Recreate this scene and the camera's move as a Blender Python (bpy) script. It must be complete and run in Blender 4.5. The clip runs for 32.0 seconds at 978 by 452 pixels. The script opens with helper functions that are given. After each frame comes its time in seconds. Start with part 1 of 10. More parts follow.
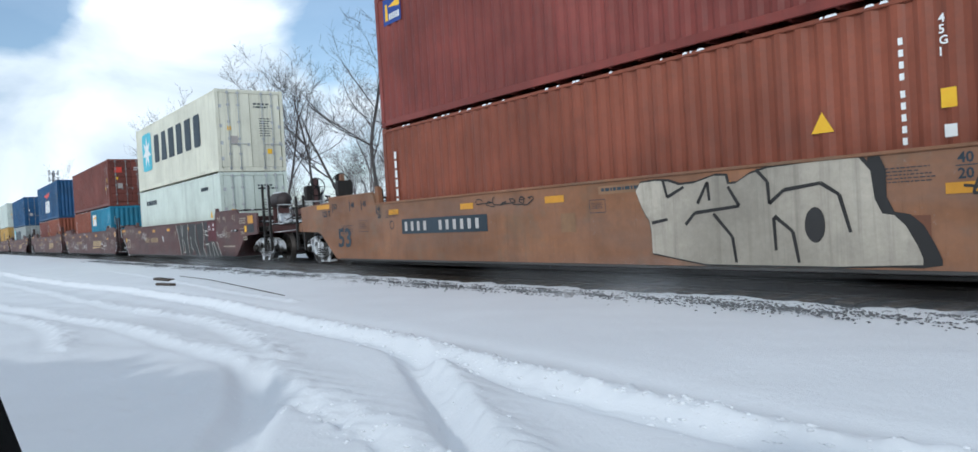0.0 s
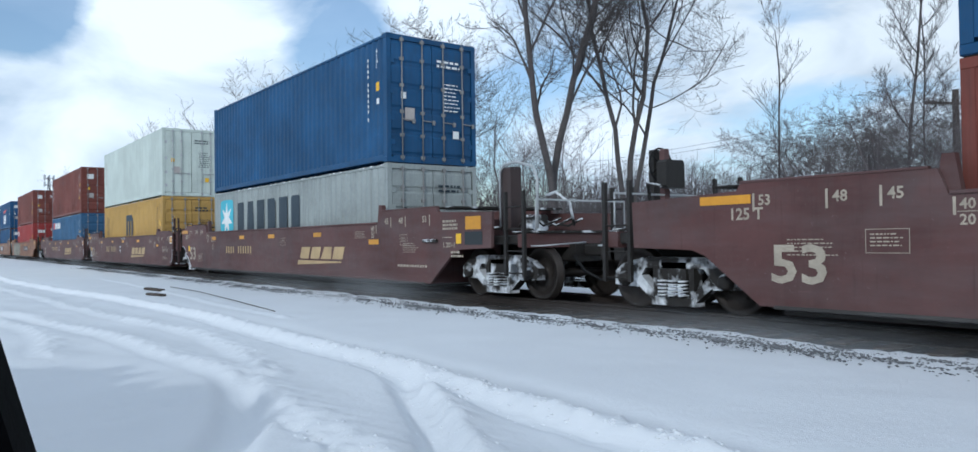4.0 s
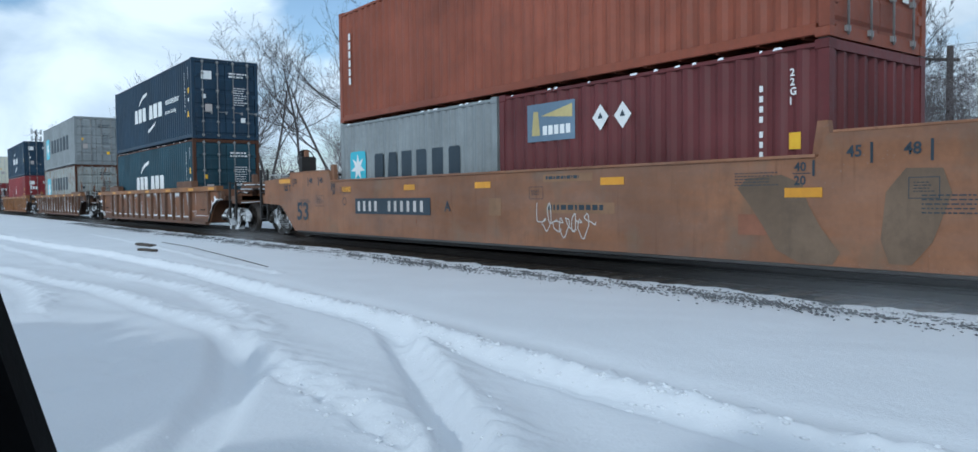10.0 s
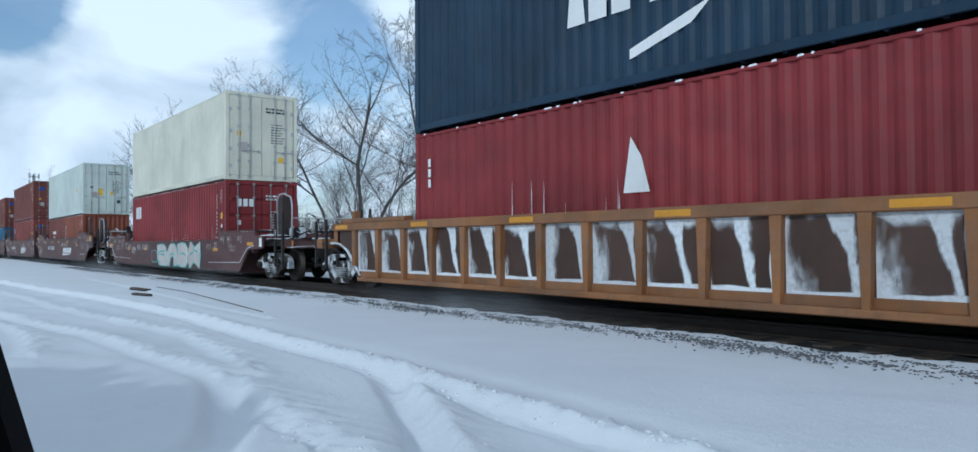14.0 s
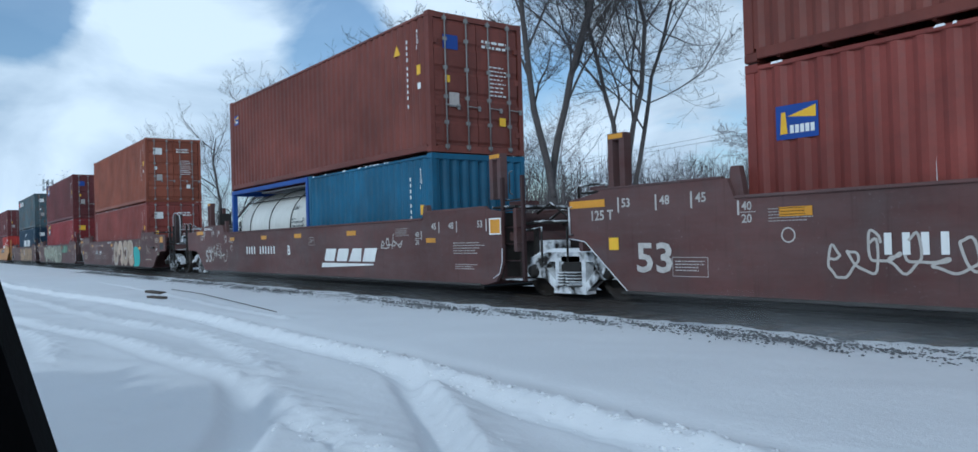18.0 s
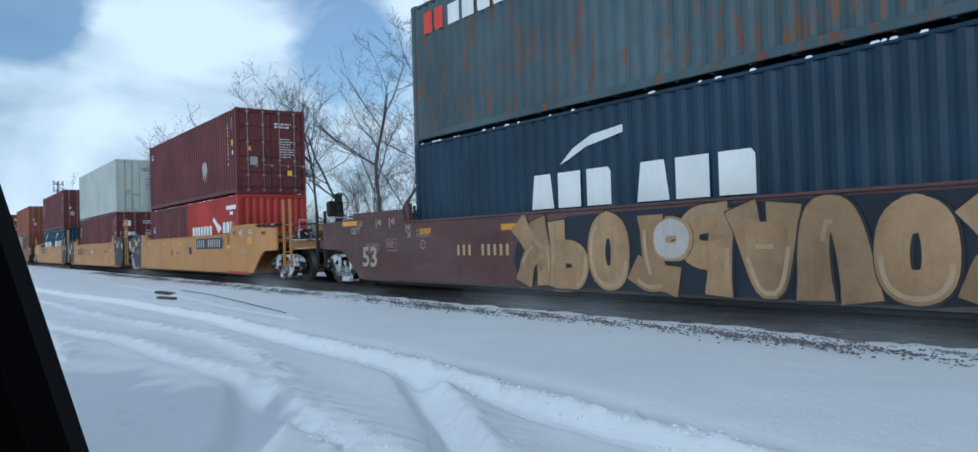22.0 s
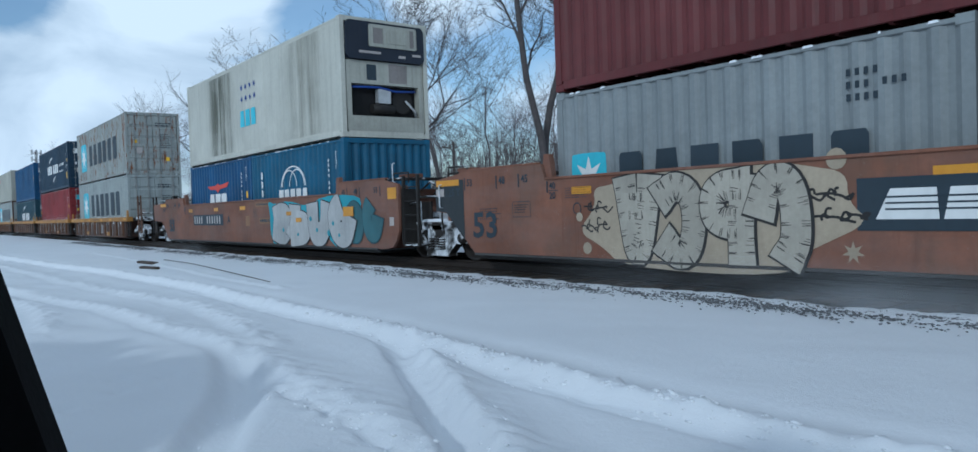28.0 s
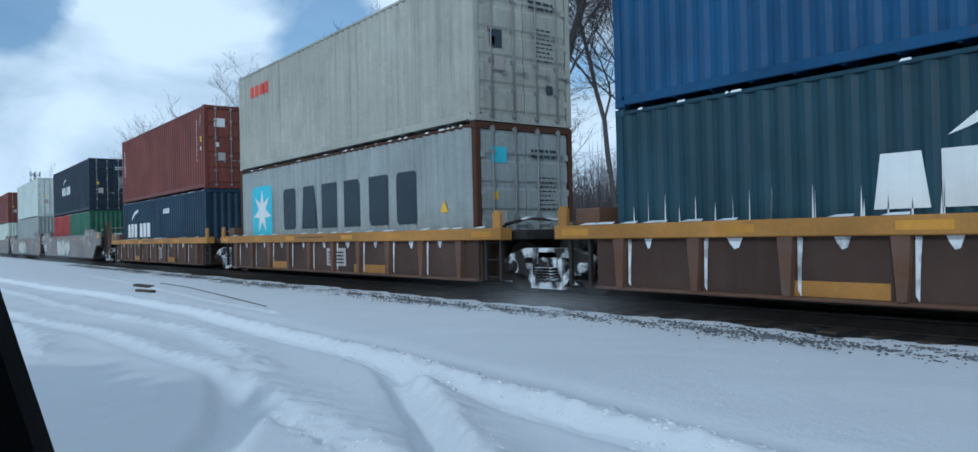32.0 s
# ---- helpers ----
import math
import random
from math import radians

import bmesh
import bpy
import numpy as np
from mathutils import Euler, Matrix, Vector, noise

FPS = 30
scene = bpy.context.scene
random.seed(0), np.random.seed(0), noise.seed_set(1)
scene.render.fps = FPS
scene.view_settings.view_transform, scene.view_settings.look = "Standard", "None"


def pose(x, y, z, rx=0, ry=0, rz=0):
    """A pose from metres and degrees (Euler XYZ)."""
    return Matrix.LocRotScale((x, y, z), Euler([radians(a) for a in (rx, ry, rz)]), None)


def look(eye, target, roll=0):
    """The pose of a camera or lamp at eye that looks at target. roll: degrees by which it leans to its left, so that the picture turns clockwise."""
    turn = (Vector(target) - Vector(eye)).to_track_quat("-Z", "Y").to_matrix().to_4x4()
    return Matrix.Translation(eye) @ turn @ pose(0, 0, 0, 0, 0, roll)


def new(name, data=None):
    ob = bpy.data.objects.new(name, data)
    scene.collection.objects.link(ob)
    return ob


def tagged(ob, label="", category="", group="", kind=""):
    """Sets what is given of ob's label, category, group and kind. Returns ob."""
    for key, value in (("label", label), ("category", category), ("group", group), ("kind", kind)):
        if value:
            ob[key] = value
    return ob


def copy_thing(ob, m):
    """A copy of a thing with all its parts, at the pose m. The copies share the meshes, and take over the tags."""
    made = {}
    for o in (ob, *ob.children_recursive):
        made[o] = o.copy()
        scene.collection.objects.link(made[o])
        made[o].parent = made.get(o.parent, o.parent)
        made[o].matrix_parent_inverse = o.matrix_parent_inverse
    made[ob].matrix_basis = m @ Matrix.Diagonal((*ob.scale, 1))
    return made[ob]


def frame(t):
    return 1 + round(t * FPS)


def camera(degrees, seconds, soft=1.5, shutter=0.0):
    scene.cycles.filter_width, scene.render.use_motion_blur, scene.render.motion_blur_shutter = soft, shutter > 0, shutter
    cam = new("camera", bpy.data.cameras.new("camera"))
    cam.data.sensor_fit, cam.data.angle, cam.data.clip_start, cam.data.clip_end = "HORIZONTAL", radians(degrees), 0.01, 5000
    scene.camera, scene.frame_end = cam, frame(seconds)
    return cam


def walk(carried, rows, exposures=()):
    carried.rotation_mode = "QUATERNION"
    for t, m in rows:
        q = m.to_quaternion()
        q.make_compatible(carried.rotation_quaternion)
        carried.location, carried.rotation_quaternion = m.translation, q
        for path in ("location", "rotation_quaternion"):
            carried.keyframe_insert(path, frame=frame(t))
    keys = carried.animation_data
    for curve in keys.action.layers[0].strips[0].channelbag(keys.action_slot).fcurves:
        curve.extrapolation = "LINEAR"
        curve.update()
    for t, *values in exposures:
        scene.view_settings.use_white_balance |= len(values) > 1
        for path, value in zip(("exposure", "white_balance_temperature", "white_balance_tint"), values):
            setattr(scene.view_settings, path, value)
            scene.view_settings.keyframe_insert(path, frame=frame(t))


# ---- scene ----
cam = camera(65.07, 32.0)

# The eye stands in a parked car beside the line; rail tops are z = 0, the track runs along x.
EYE = (0.0, -9.658, 1.05)
TURNS = [  # seconds, sway in x and y, yaw, pitch, roll
    (0, 0.013, 0.018, 53.50, -0.75, 3.39), (0.5, 0.016, 0.022, 53.33, -1.54, 2.68), (1, 0.015, 0.018, 51.72, -3.51, 2.42),
    (1.5, 0.008, 0.010, 53.82, 2.84, 0.43), (2, 0.002, 0.003, 53.35, 1.80, 1.22), (2.5, 0.003, 0.005, 53.22, 1.58, 1.16),
    (3, 0.005, 0.007, 53.40, 1.46, 1.25), (3.5, 0.005, 0.006, 53.08, 1.40, 1.04), (5.5, -0.003, -0.005, 54.00, -0.19, 0.17),
    (6, -0.003, -0.005, 54.31, -0.18, 0.63), (6.5, -0.004, -0.005, 54.33, -0.66, 0.59), (7, -0.003, -0.005, 54.24, -0.96, 0.74),
    (7.5, -0.002, -0.003, 53.86, -0.99, 0.88), (8, 0.000, 0.000, 53.80, -0.92, 1.82), (8.5, -0.000, -0.000, 52.82, -1.71, 1.35),
    (9, -0.001, -0.002, 53.20, -1.26, 1.06), (9.5, -0.001, -0.001, 52.46, -1.96, 0.71), (10, 0.000, 0.000, 52.47, -2.20, 0.65),
    (10.5, 0.000, 0.000, 53.02, -0.68, 0.57), (11, -0.004, -0.005, 52.91, 0.78, 0.44), (11.5, -0.003, -0.004, 52.49, 1.25, 0.73),
    (12, -0.002, -0.002, 52.38, 1.63, 0.88), (12.5, -0.001, -0.001, 52.11, 1.63, 0.92), (13, 0.001, 0.001, 51.95, 1.35, 0.77),
    (13.5, -0.001, -0.002, 52.16, 1.27, 0.45), (15.5, -0.002, -0.003, 52.31, 0.92, 0.62), (16, -0.003, -0.004, 52.55, 1.06, 0.85),
    (16.5, -0.001, -0.002, 52.88, 1.14, 1.00), (17, -0.002, -0.003, 52.54, 1.59, 1.26), (17.5, -0.003, -0.003, 52.72, 0.89, 1.45),
    (18, -0.003, -0.004, 53.06, 0.89, 1.71), (18.5, -0.003, -0.004, 53.01, 0.71, 1.75), (19, -0.003, -0.004, 53.09, 0.99, 1.84),
    (19.5, -0.004, -0.005, 53.02, 0.94, 1.89), (20, -0.004, -0.005, 53.32, 0.65, 2.00), (20.5, -0.006, -0.008, 53.17, 1.34, 1.60),
    (21, -0.006, -0.008, 53.44, 1.05, 1.51), (21.5, -0.007, -0.009, 53.50, 0.72, 1.45), (22, -0.009, -0.012, 53.64, 0.98, 1.72),
    (22.5, -0.010, -0.013, 53.71, 1.06, 1.33), (23, -0.010, -0.013, 53.78, 0.83, 1.83), (23.5, -0.008, -0.011, 53.54, 0.65, 1.64),
    (24, -0.007, -0.010, 53.23, 0.33, 1.59), (24.5, -0.006, -0.009, 53.18, 0.24, 1.68), (25, -0.005, -0.006, 53.06, -0.42, 2.08),
    (25.5, -0.005, -0.007, 52.66, -0.12, 1.78), (27.5, -0.005, -0.006, 52.32, -1.30, 1.45), (28, -0.004, -0.005, 52.50, -1.44, 1.92),
    (28.5, -0.004, -0.005, 51.82, -2.00, 1.76), (29, -0.004, -0.005, 52.33, -0.46, 1.82), (29.5, -0.005, -0.007, 52.66, 0.52, 1.70),
    (30, -0.006, -0.007, 52.33, -0.09, 1.28), (30.5, -0.004, -0.005, 52.79, 0.14, 1.36), (31, -0.004, -0.006, 52.37, -0.16, 1.57),
    (31.5, -0.005, -0.006, 52.42, 0.29, 1.35), (32, -0.006, -0.007, 52.33, 0.54, 1.33),
]
walk(cam, [(t, pose(EYE[0] + dx, EYE[1] + dy, EYE[2], 90 + p, r, y)) for t, dx, dy, y, p, r in TURNS],
     [(0, 0.08, 5800, 5), (0.7, -0.34, 5780, 6), (1.3, -0.29, 5750, 5), (1.9, 0.02, 5700, 5), (3.5, 0.0, 5600, 5), (6, -0.06, 5450, 3), (10, -0.08, 5380, 2), (13, -0.22, 5300, 2), (20, -0.33, 5180, 1), (25, -0.31, 5180, 1), (28, -0.38, 5130, 1), (32, -0.37, 5080, 0)])

# ---- light ----
SUN_AZ, SUN_EL = 150.0, 22.0    # degrees: compass turn from +y towards +x, height
world = bpy.data.worlds.new("winter_sky")
scene.world = world
world.use_nodes = True
wn, wl = world.node_tree.nodes, world.node_tree.links
wn.clear()
w_out = wn.new("ShaderNodeOutputWorld")
w_bg = wn.new("ShaderNodeBackground")
w_bg.inputs["Strength"].default_value = 0.122
w_sky = wn.new("ShaderNodeTexSky")
w_sky.sky_type = "NISHITA"
w_sky.sun_disc = False
w_sky.sun_elevation = radians(SUN_EL)
w_sky.sun_rotation = radians(SUN_AZ)
w_sky.air_density, w_sky.dust_density, w_sky.ozone_density = 1.0, 0.6, 1.5
w_tc = wn.new("ShaderNodeTexCoord")
w_map = wn.new("ShaderNodeMapping")
w_map.inputs["Scale"].default_value = (1.0, 1.0, 2.0)
w_map.inputs["Location"].default_value = (0.35, 0.1, 0.2)
w_n1 = wn.new("ShaderNodeTexNoise")
w_n1.inputs["Scale"].default_value, w_n1.inputs["Detail"].default_value, w_n1.inputs["Roughness"].default_value = 2.6, 9.0, 0.55
w_n1.inputs["Distortion"].default_value = 0.25
w_r1 = wn.new("ShaderNodeValToRGB")
w_r1.color_ramp.elements[0].position, w_r1.color_ramp.elements[1].position = 0.64, 0.80
w_r1.color_ramp.elements[0].color = (0.16, 0.16, 0.16, 1)
w_n2 = wn.new("ShaderNodeTexNoise")
w_n2.inputs["Scale"].default_value, w_n2.inputs["Detail"].default_value, w_n2.inputs["Distortion"].default_value = 4.6, 9.0, 0.5
w_r2 = wn.new("ShaderNodeValToRGB")
w_r2.color_ramp.elements[0].position, w_r2.color_ramp.elements[1].position = 0.36, 0.60
w_r2.color_ramp.elements[0].color, w_r2.color_ramp.elements[1].color = (5.0, 5.5, 6.1, 1), (8.35, 8.5, 8.65, 1)
w_mix = wn.new("ShaderNodeMixRGB")
wl.new(w_tc.outputs["Generated"], w_map.inputs["Vector"])
wl.new(w_map.outputs["Vector"], w_n1.inputs["Vector"])
wl.new(w_map.outputs["Vector"], w_n2.inputs["Vector"])
# blue breaks and thick heads in the cloud
w_rag = wn.new("ShaderNodeMath")
w_rag.operation = "MULTIPLY_ADD"
wl.new(w_n2.outputs["Fac"], w_rag.inputs[0])
w_rag.inputs[1].default_value = 0.55
wl.new(w_n1.outputs["Fac"], w_rag.inputs[2])
w_cover = w_rag.outputs[0]
for spot, size, depth in (((-0.962, 0.10, 0.270), 0.085, -0.34), ((-0.872, 0.43, 0.245), 0.10, -0.22), ((-0.93, 0.26, 0.25), 0.17, 0.24), ((-0.98, 0.12, 0.12), 0.16, 0.16),
                          ((-0.815, 0.51, 0.29), 0.09, 0.12), ((-0.77, 0.61, 0.19), 0.09, -0.13), ((-0.62, 0.74, 0.27), 0.18, 0.10), ((-0.49, 0.86, 0.15), 0.09, -0.16), ((-0.42, 0.88, 0.24), 0.12, 0.06)):
    w_dist = wn.new("ShaderNodeVectorMath")
    w_dist.operation = "DISTANCE"
    w_dist.inputs[1].default_value = spot
    wl.new(w_tc.outputs["Generated"], w_dist.inputs[0])
    w_hole = wn.new("ShaderNodeMapRange")
    w_hole.interpolation_type = "SMOOTHSTEP"
    w_hole.inputs["From Max"].default_value = size
    w_hole.inputs["To Min"].default_value, w_hole.inputs["To Max"].default_value = depth, 0.0
    wl.new(w_dist.outputs["Value"], w_hole.inputs["Value"])
    w_sum = wn.new("ShaderNodeMath")
    w_sum.operation = "ADD"
    wl.new(w_cover, w_sum.inputs[0])
    wl.new(w_hole.outputs["Result"], w_sum.inputs[1])
    w_cover = w_sum.outputs[0]
wl.new(w_cover, w_r1.inputs["Fac"])
wl.new(w_n2.outputs["Fac"], w_r2.inputs["Fac"])
wl.new(w_r1.outputs["Color"], w_mix.inputs["Fac"])
wl.new(w_sky.outputs["Color"], w_mix.inputs["Color1"])
# cloud bases are a little greyer overhead
w_sep = wn.new("ShaderNodeSeparateXYZ")
wl.new(w_tc.outputs["Generated"], w_sep.inputs["Vector"])
w_rng = wn.new("ShaderNodeMapRange")
w_rng.inputs["From Min"].default_value, w_rng.inputs["From Max"].default_value = 0.25, 0.9
w_rng.inputs["To Min"].default_value, w_rng.inputs["To Max"].default_value = 1.0, 0.85
wl.new(w_sep.outputs["Z"], w_rng.inputs["Value"])
w_mul = wn.new("ShaderNodeVectorMath")
w_mul.operation = "SCALE"
wl.new(w_r2.outputs["Color"], w_mul.inputs[0])
wl.new(w_rng.outputs["Result"], w_mul.inputs["Scale"])
# the cloud is thicker and greyer on the side away from the sun
w_far = wn.new("ShaderNodeMapRange")
w_far.inputs["From Min"].default_value, w_far.inputs["From Max"].default_value = -0.80, -0.42
w_far.inputs["To Min"].default_value, w_far.inputs["To Max"].default_value = 1.05, 0.86
wl.new(w_sep.outputs["X"], w_far.inputs["Value"])
w_mul2 = wn.new("ShaderNodeVectorMath")
w_mul2.operation = "SCALE"
wl.new(w_mul.outputs["Vector"], w_mul2.inputs[0])
wl.new(w_far.outputs["Result"], w_mul2.inputs["Scale"])
wl.new(w_mul2.outputs["Vector"], w_mix.inputs["Color2"])
wl.new(w_mix.outputs["Color"], w_bg.inputs["Color"])
wl.new(w_bg.outputs["Background"], w_out.inputs["Surface"])

sun_data = bpy.data.lights.new("sun", "SUN")
sun_data.energy, sun_data.angle, sun_data.color = 1.3, radians(2.5), (1.0, 0.94, 0.86)
sun = new("sun", sun_data)
_d = Vector((math.sin(radians(SUN_AZ)) * math.cos(radians(SUN_EL)), math.cos(radians(SUN_AZ)) * math.cos(radians(SUN_EL)), math.sin(radians(SUN_EL))))
sun.matrix_world = look(_d * 50, (0, 0, 0))
scene.view_settings.exposure = 0.0


# ---- materials ----
def nodes_of(name):
    m = bpy.data.materials.new(name)
    m.use_nodes = True
    n, l = m.node_tree.nodes, m.node_tree.links
    return m, n, l, n["Principled BSDF"]


def noise_node(n, l, vec, scale, detail=4.0, rough=0.55):
    k = n.new("ShaderNodeTexNoise")
    k.inputs["Scale"].default_value, k.inputs["Detail"].default_value, k.inputs["Roughness"].default_value = scale, detail, rough
    l.new(vec, k.inputs["Vector"])
    return k.outputs["Fac"]


def ramp_node(n, l, fac, lo, hi, c0=(0, 0, 0, 1), c1=(1, 1, 1, 1)):
    k = n.new("ShaderNodeValToRGB")
    e = k.color_ramp.elements
    e[0].position, e[1].position, e[0].color, e[1].color = lo, hi, c0, c1
    l.new(fac, k.inputs["Fac"])
    return k.outputs["Color"]


def mix_node(n, l, fac, a, b, kind="MIX"):
    k = n.new("ShaderNodeMixRGB")
    k.blend_type = kind
    for sock, v in (("Fac", fac), ("Color1", a), ("Color2", b)):
        if isinstance(v, (int, float)):
            k.inputs[sock].default_value = v
        elif isinstance(v, tuple):
            k.inputs[sock].default_value = v if len(v) == 4 else (*v, 1)
        else:
            l.new(v, k.inputs[sock])
    return k.outputs["Color"]


def coords(n, l, scale=(1, 1, 1), shift=True):
    tc = n.new("ShaderNodeTexCoord")
    mp = n.new("ShaderNodeMapping")
    mp.inputs["Scale"].default_value = scale
    l.new(tc.outputs["Object"], mp.inputs["Vector"])
    if shift:
        oi = n.new("ShaderNodeObjectInfo")
        mul = n.new("ShaderNodeMath")
        mul.operation = "MULTIPLY"
        mul.inputs[1].default_value = 37.0
        l.new(oi.outputs["Random"], mul.inputs[0])
        l.new(mul.outputs[0], mp.inputs["Location"])
    return mp.outputs["Vector"]


def bump_node(n, l, fac, bsdf, strength=0.2, dist=0.01):
    b = n.new("ShaderNodeBump")
    b.inputs["Strength"].default_value, b.inputs["Distance"].default_value = strength, dist
    l.new(fac, b.inputs["Height"])
    l.new(b.outputs["Normal"], bsdf.inputs["Normal"])


def span(n, l, val, a, b, lo, hi):
    k = n.new("ShaderNodeMapRange")
    k.interpolation_type = "SMOOTHSTEP"
    for key, x in (("From Min", a), ("From Max", b), ("To Min", lo), ("To Max", hi)):
        k.inputs[key].default_value = x
    l.new(val, k.inputs["Value"])
    return k.outputs["Result"]


def math_node(n, l, op, a, b):
    k = n.new("ShaderNodeMath")
    k.operation = op
    for i, x in enumerate((a, b)):
        if isinstance(x, (int, float)):
            k.inputs[i].default_value = x
        else:
            l.new(x, k.inputs[i])
    return k.outputs[0]


MATS = {}


def paint(name, rgb, rough=0.5, fade=0.25, rust=0.0, grime=0.25, metal=0.0, smear=None):
    """Weathered paint: broad fading, vertical run-off streaks, fine grain, optional rust patches."""
    if name in MATS:
        return MATS[name]
    m, n, l, b = nodes_of(name)
    v = coords(n, l)
    vs = coords(n, l, (3.5, 3.5, 0.35))
    broad = ramp_node(n, l, noise_node(n, l, v, 0.55, 5), 0.35, 0.68)
    light = tuple(min(1, c * (1 + fade) + 0.02 * fade) for c in rgb)
    dark = tuple(c * (1 - fade * 0.7) for c in rgb)
    col = mix_node(n, l, broad, dark, light)
    streak = ramp_node(n, l, noise_node(n, l, vs, 1.6, 6, 0.65), 0.50, 0.74)
    dirt = mix_node(n, l, 0.75, (0.10, 0.085, 0.075), rgb)
    f = n.new("ShaderNodeMath")
    f.operation = "MULTIPLY"
    f.inputs[1].default_value = grime
    l.new(streak, f.inputs[0])
    col = mix_node(n, l, f.outputs[0], col, dirt)
    fine = noise_node(n, l, v, 14, 5, 0.7)
    col = mix_node(n, l, 0.09, col, ramp_node(n, l, fine, 0.3, 0.7), "OVERLAY")
    blot = ramp_node(n, l, noise_node(n, l, v, 1.4, 7, 0.68), 0.50, 0.66)
    col = mix_node(n, l, math_node(n, l, "MULTIPLY", blot, 0.55 * grime), col, tuple(0.5 * c + 0.012 for c in rgb))
    if smear:
        veil = ramp_node(n, l, noise_node(n, l, coords(n, l, (0.9, 0.9, 0.7)), 1.1, 6, 0.62), 0.54, 0.66)
        col = mix_node(n, l, math_node(n, l, "MULTIPLY", veil, 0.55), col, smear)
        film = ramp_node(n, l, noise_node(n, l, coords(n, l, (0.25, 0.25, 1.3)), 1.6, 6, 0.65), 0.40, 0.72)
        col = mix_node(n, l, math_node(n, l, "MULTIPLY", film, 0.22), col, (0.20, 0.19, 0.19))
        # scratches, chips and thin run-off
        chip = ramp_node(n, l, noise_node(n, l, v, 24, 3, 0.6), 0.655, 0.69)
        where = ramp_node(n, l, noise_node(n, l, v, 1.7, 4, 0.6), 0.48, 0.62)
        col = mix_node(n, l, math_node(n, l, "MULTIPLY", math_node(n, l, "MULTIPLY", chip, where), 0.35), col, (0.26, 0.235, 0.22))
        scratch = ramp_node(n, l, noise_node(n, l, coords(n, l, (0.5, 0.5, 9.0)), 3.0, 5, 0.7), 0.66, 0.70)
        col = mix_node(n, l, math_node(n, l, "MULTIPLY", math_node(n, l, "MULTIPLY", scratch, where), 0.35), col, tuple(min(1, 1.6 * c + 0.03) for c in rgb))
        drip = ramp_node(n, l, noise_node(n, l, coords(n, l, (9.0, 9.0, 0.5)), 1.2, 5, 0.7), 0.58, 0.72)
        col = mix_node(n, l, math_node(n, l, "MULTIPLY", drip, 0.4), col, tuple(0.45 * c for c in rgb))
    if name.startswith("container_"):
        pale = ramp_node(n, l, noise_node(n, l, coords(n, l, (7.0, 7.0, 0.22)), 1.3, 6, 0.7), 0.56, 0.72)
        col = mix_node(n, l, math_node(n, l, "MULTIPLY", pale, 0.20), col, tuple(0.72 * c + 0.075 for c in rgb))
        sooty = ramp_node(n, l, noise_node(n, l, coords(n, l, (4.5, 4.5, 0.16)), 1.7, 6, 0.7), 0.55, 0.70)
        col = mix_node(n, l, math_node(n, l, "MULTIPLY", sooty, 0.34), col, tuple(0.45 * c + 0.006 for c in rgb))
    if min(rgb) > 0.25:
        runs = ramp_node(n, l, noise_node(n, l, coords(n, l, (5.0, 5.0, 0.12)), 1.5, 6, 0.7), 0.52, 0.70)
        col = mix_node(n, l, math_node(n, l, "MULTIPLY", runs, 0.8 * grime), col, tuple(0.42 * c for c in rgb))
    if rust > 0:
        vr = coords(n, l, (3.2, 3.2, 0.55))
        spot = ramp_node(n, l, noise_node(n, l, vr, 2.6, 8, 0.72), 0.70 - 0.22 * rust, 0.76 - 0.20 * rust)
        rc = mix_node(n, l, noise_node(n, l, v, 9, 4), (0.10, 0.032, 0.012), (0.26, 0.10, 0.035))
        col = mix_node(n, l, spot, col, rc)
    l.new(col, b.inputs["Base Color"])
    l.new(ramp_node(n, l, fine, 0.2, 0.8, (rough - 0.1,) * 3 + (1,), (min(1, rough + 0.2),) * 3 + (1,)), b.inputs["Roughness"])
    b.inputs["Metallic"].default_value = metal
    b.inputs["Specular IOR Level"].default_value = 0.32
    bump_node(n, l, fine, b, 0.05, 0.003)
    MATS[name] = m
    return m


def crusted(name, rgb, amount=0.5, scale=5.0):
    """Dark steel with packed snow blown on to it."""
    if name in MATS:
        return MATS[name]
    m, n, l, b = nodes_of(name)
    v = coords(n, l)
    geo = n.new("ShaderNodeNewGeometry")
    sep = n.new("ShaderNodeSeparateXYZ")
    l.new(geo.outputs["Normal"], sep.inputs["Vector"])
    field = math_node(n, l, "ADD", noise_node(n, l, v, scale, 6, 0.5), math_node(n, l, "MULTIPLY", sep.outputs["Z"], 0.14))
    mask = ramp_node(n, l, field, 0.575 - 0.25 * amount, 0.685 - 0.25 * amount)
    base = mix_node(n, l, noise_node(n, l, v, 11, 4), tuple(c * 0.6 for c in rgb), tuple(c * 1.3 for c in rgb))
    pack = mix_node(n, l, ramp_node(n, l, noise_node(n, l, v, scale * 2.2, 5, 0.6), 0.35, 0.65), (0.52, 0.54, 0.57), (0.80, 0.82, 0.84))
    l.new(mix_node(n, l, mask, base, pack), b.inputs["Base Color"])
    b.inputs["Roughness"].default_value = 0.75
    b.inputs["Specular IOR Level"].default_value = 0.3
    bump_node(n, l, mask, b, 0.6, 0.02)
    MATS[name] = m
    return m


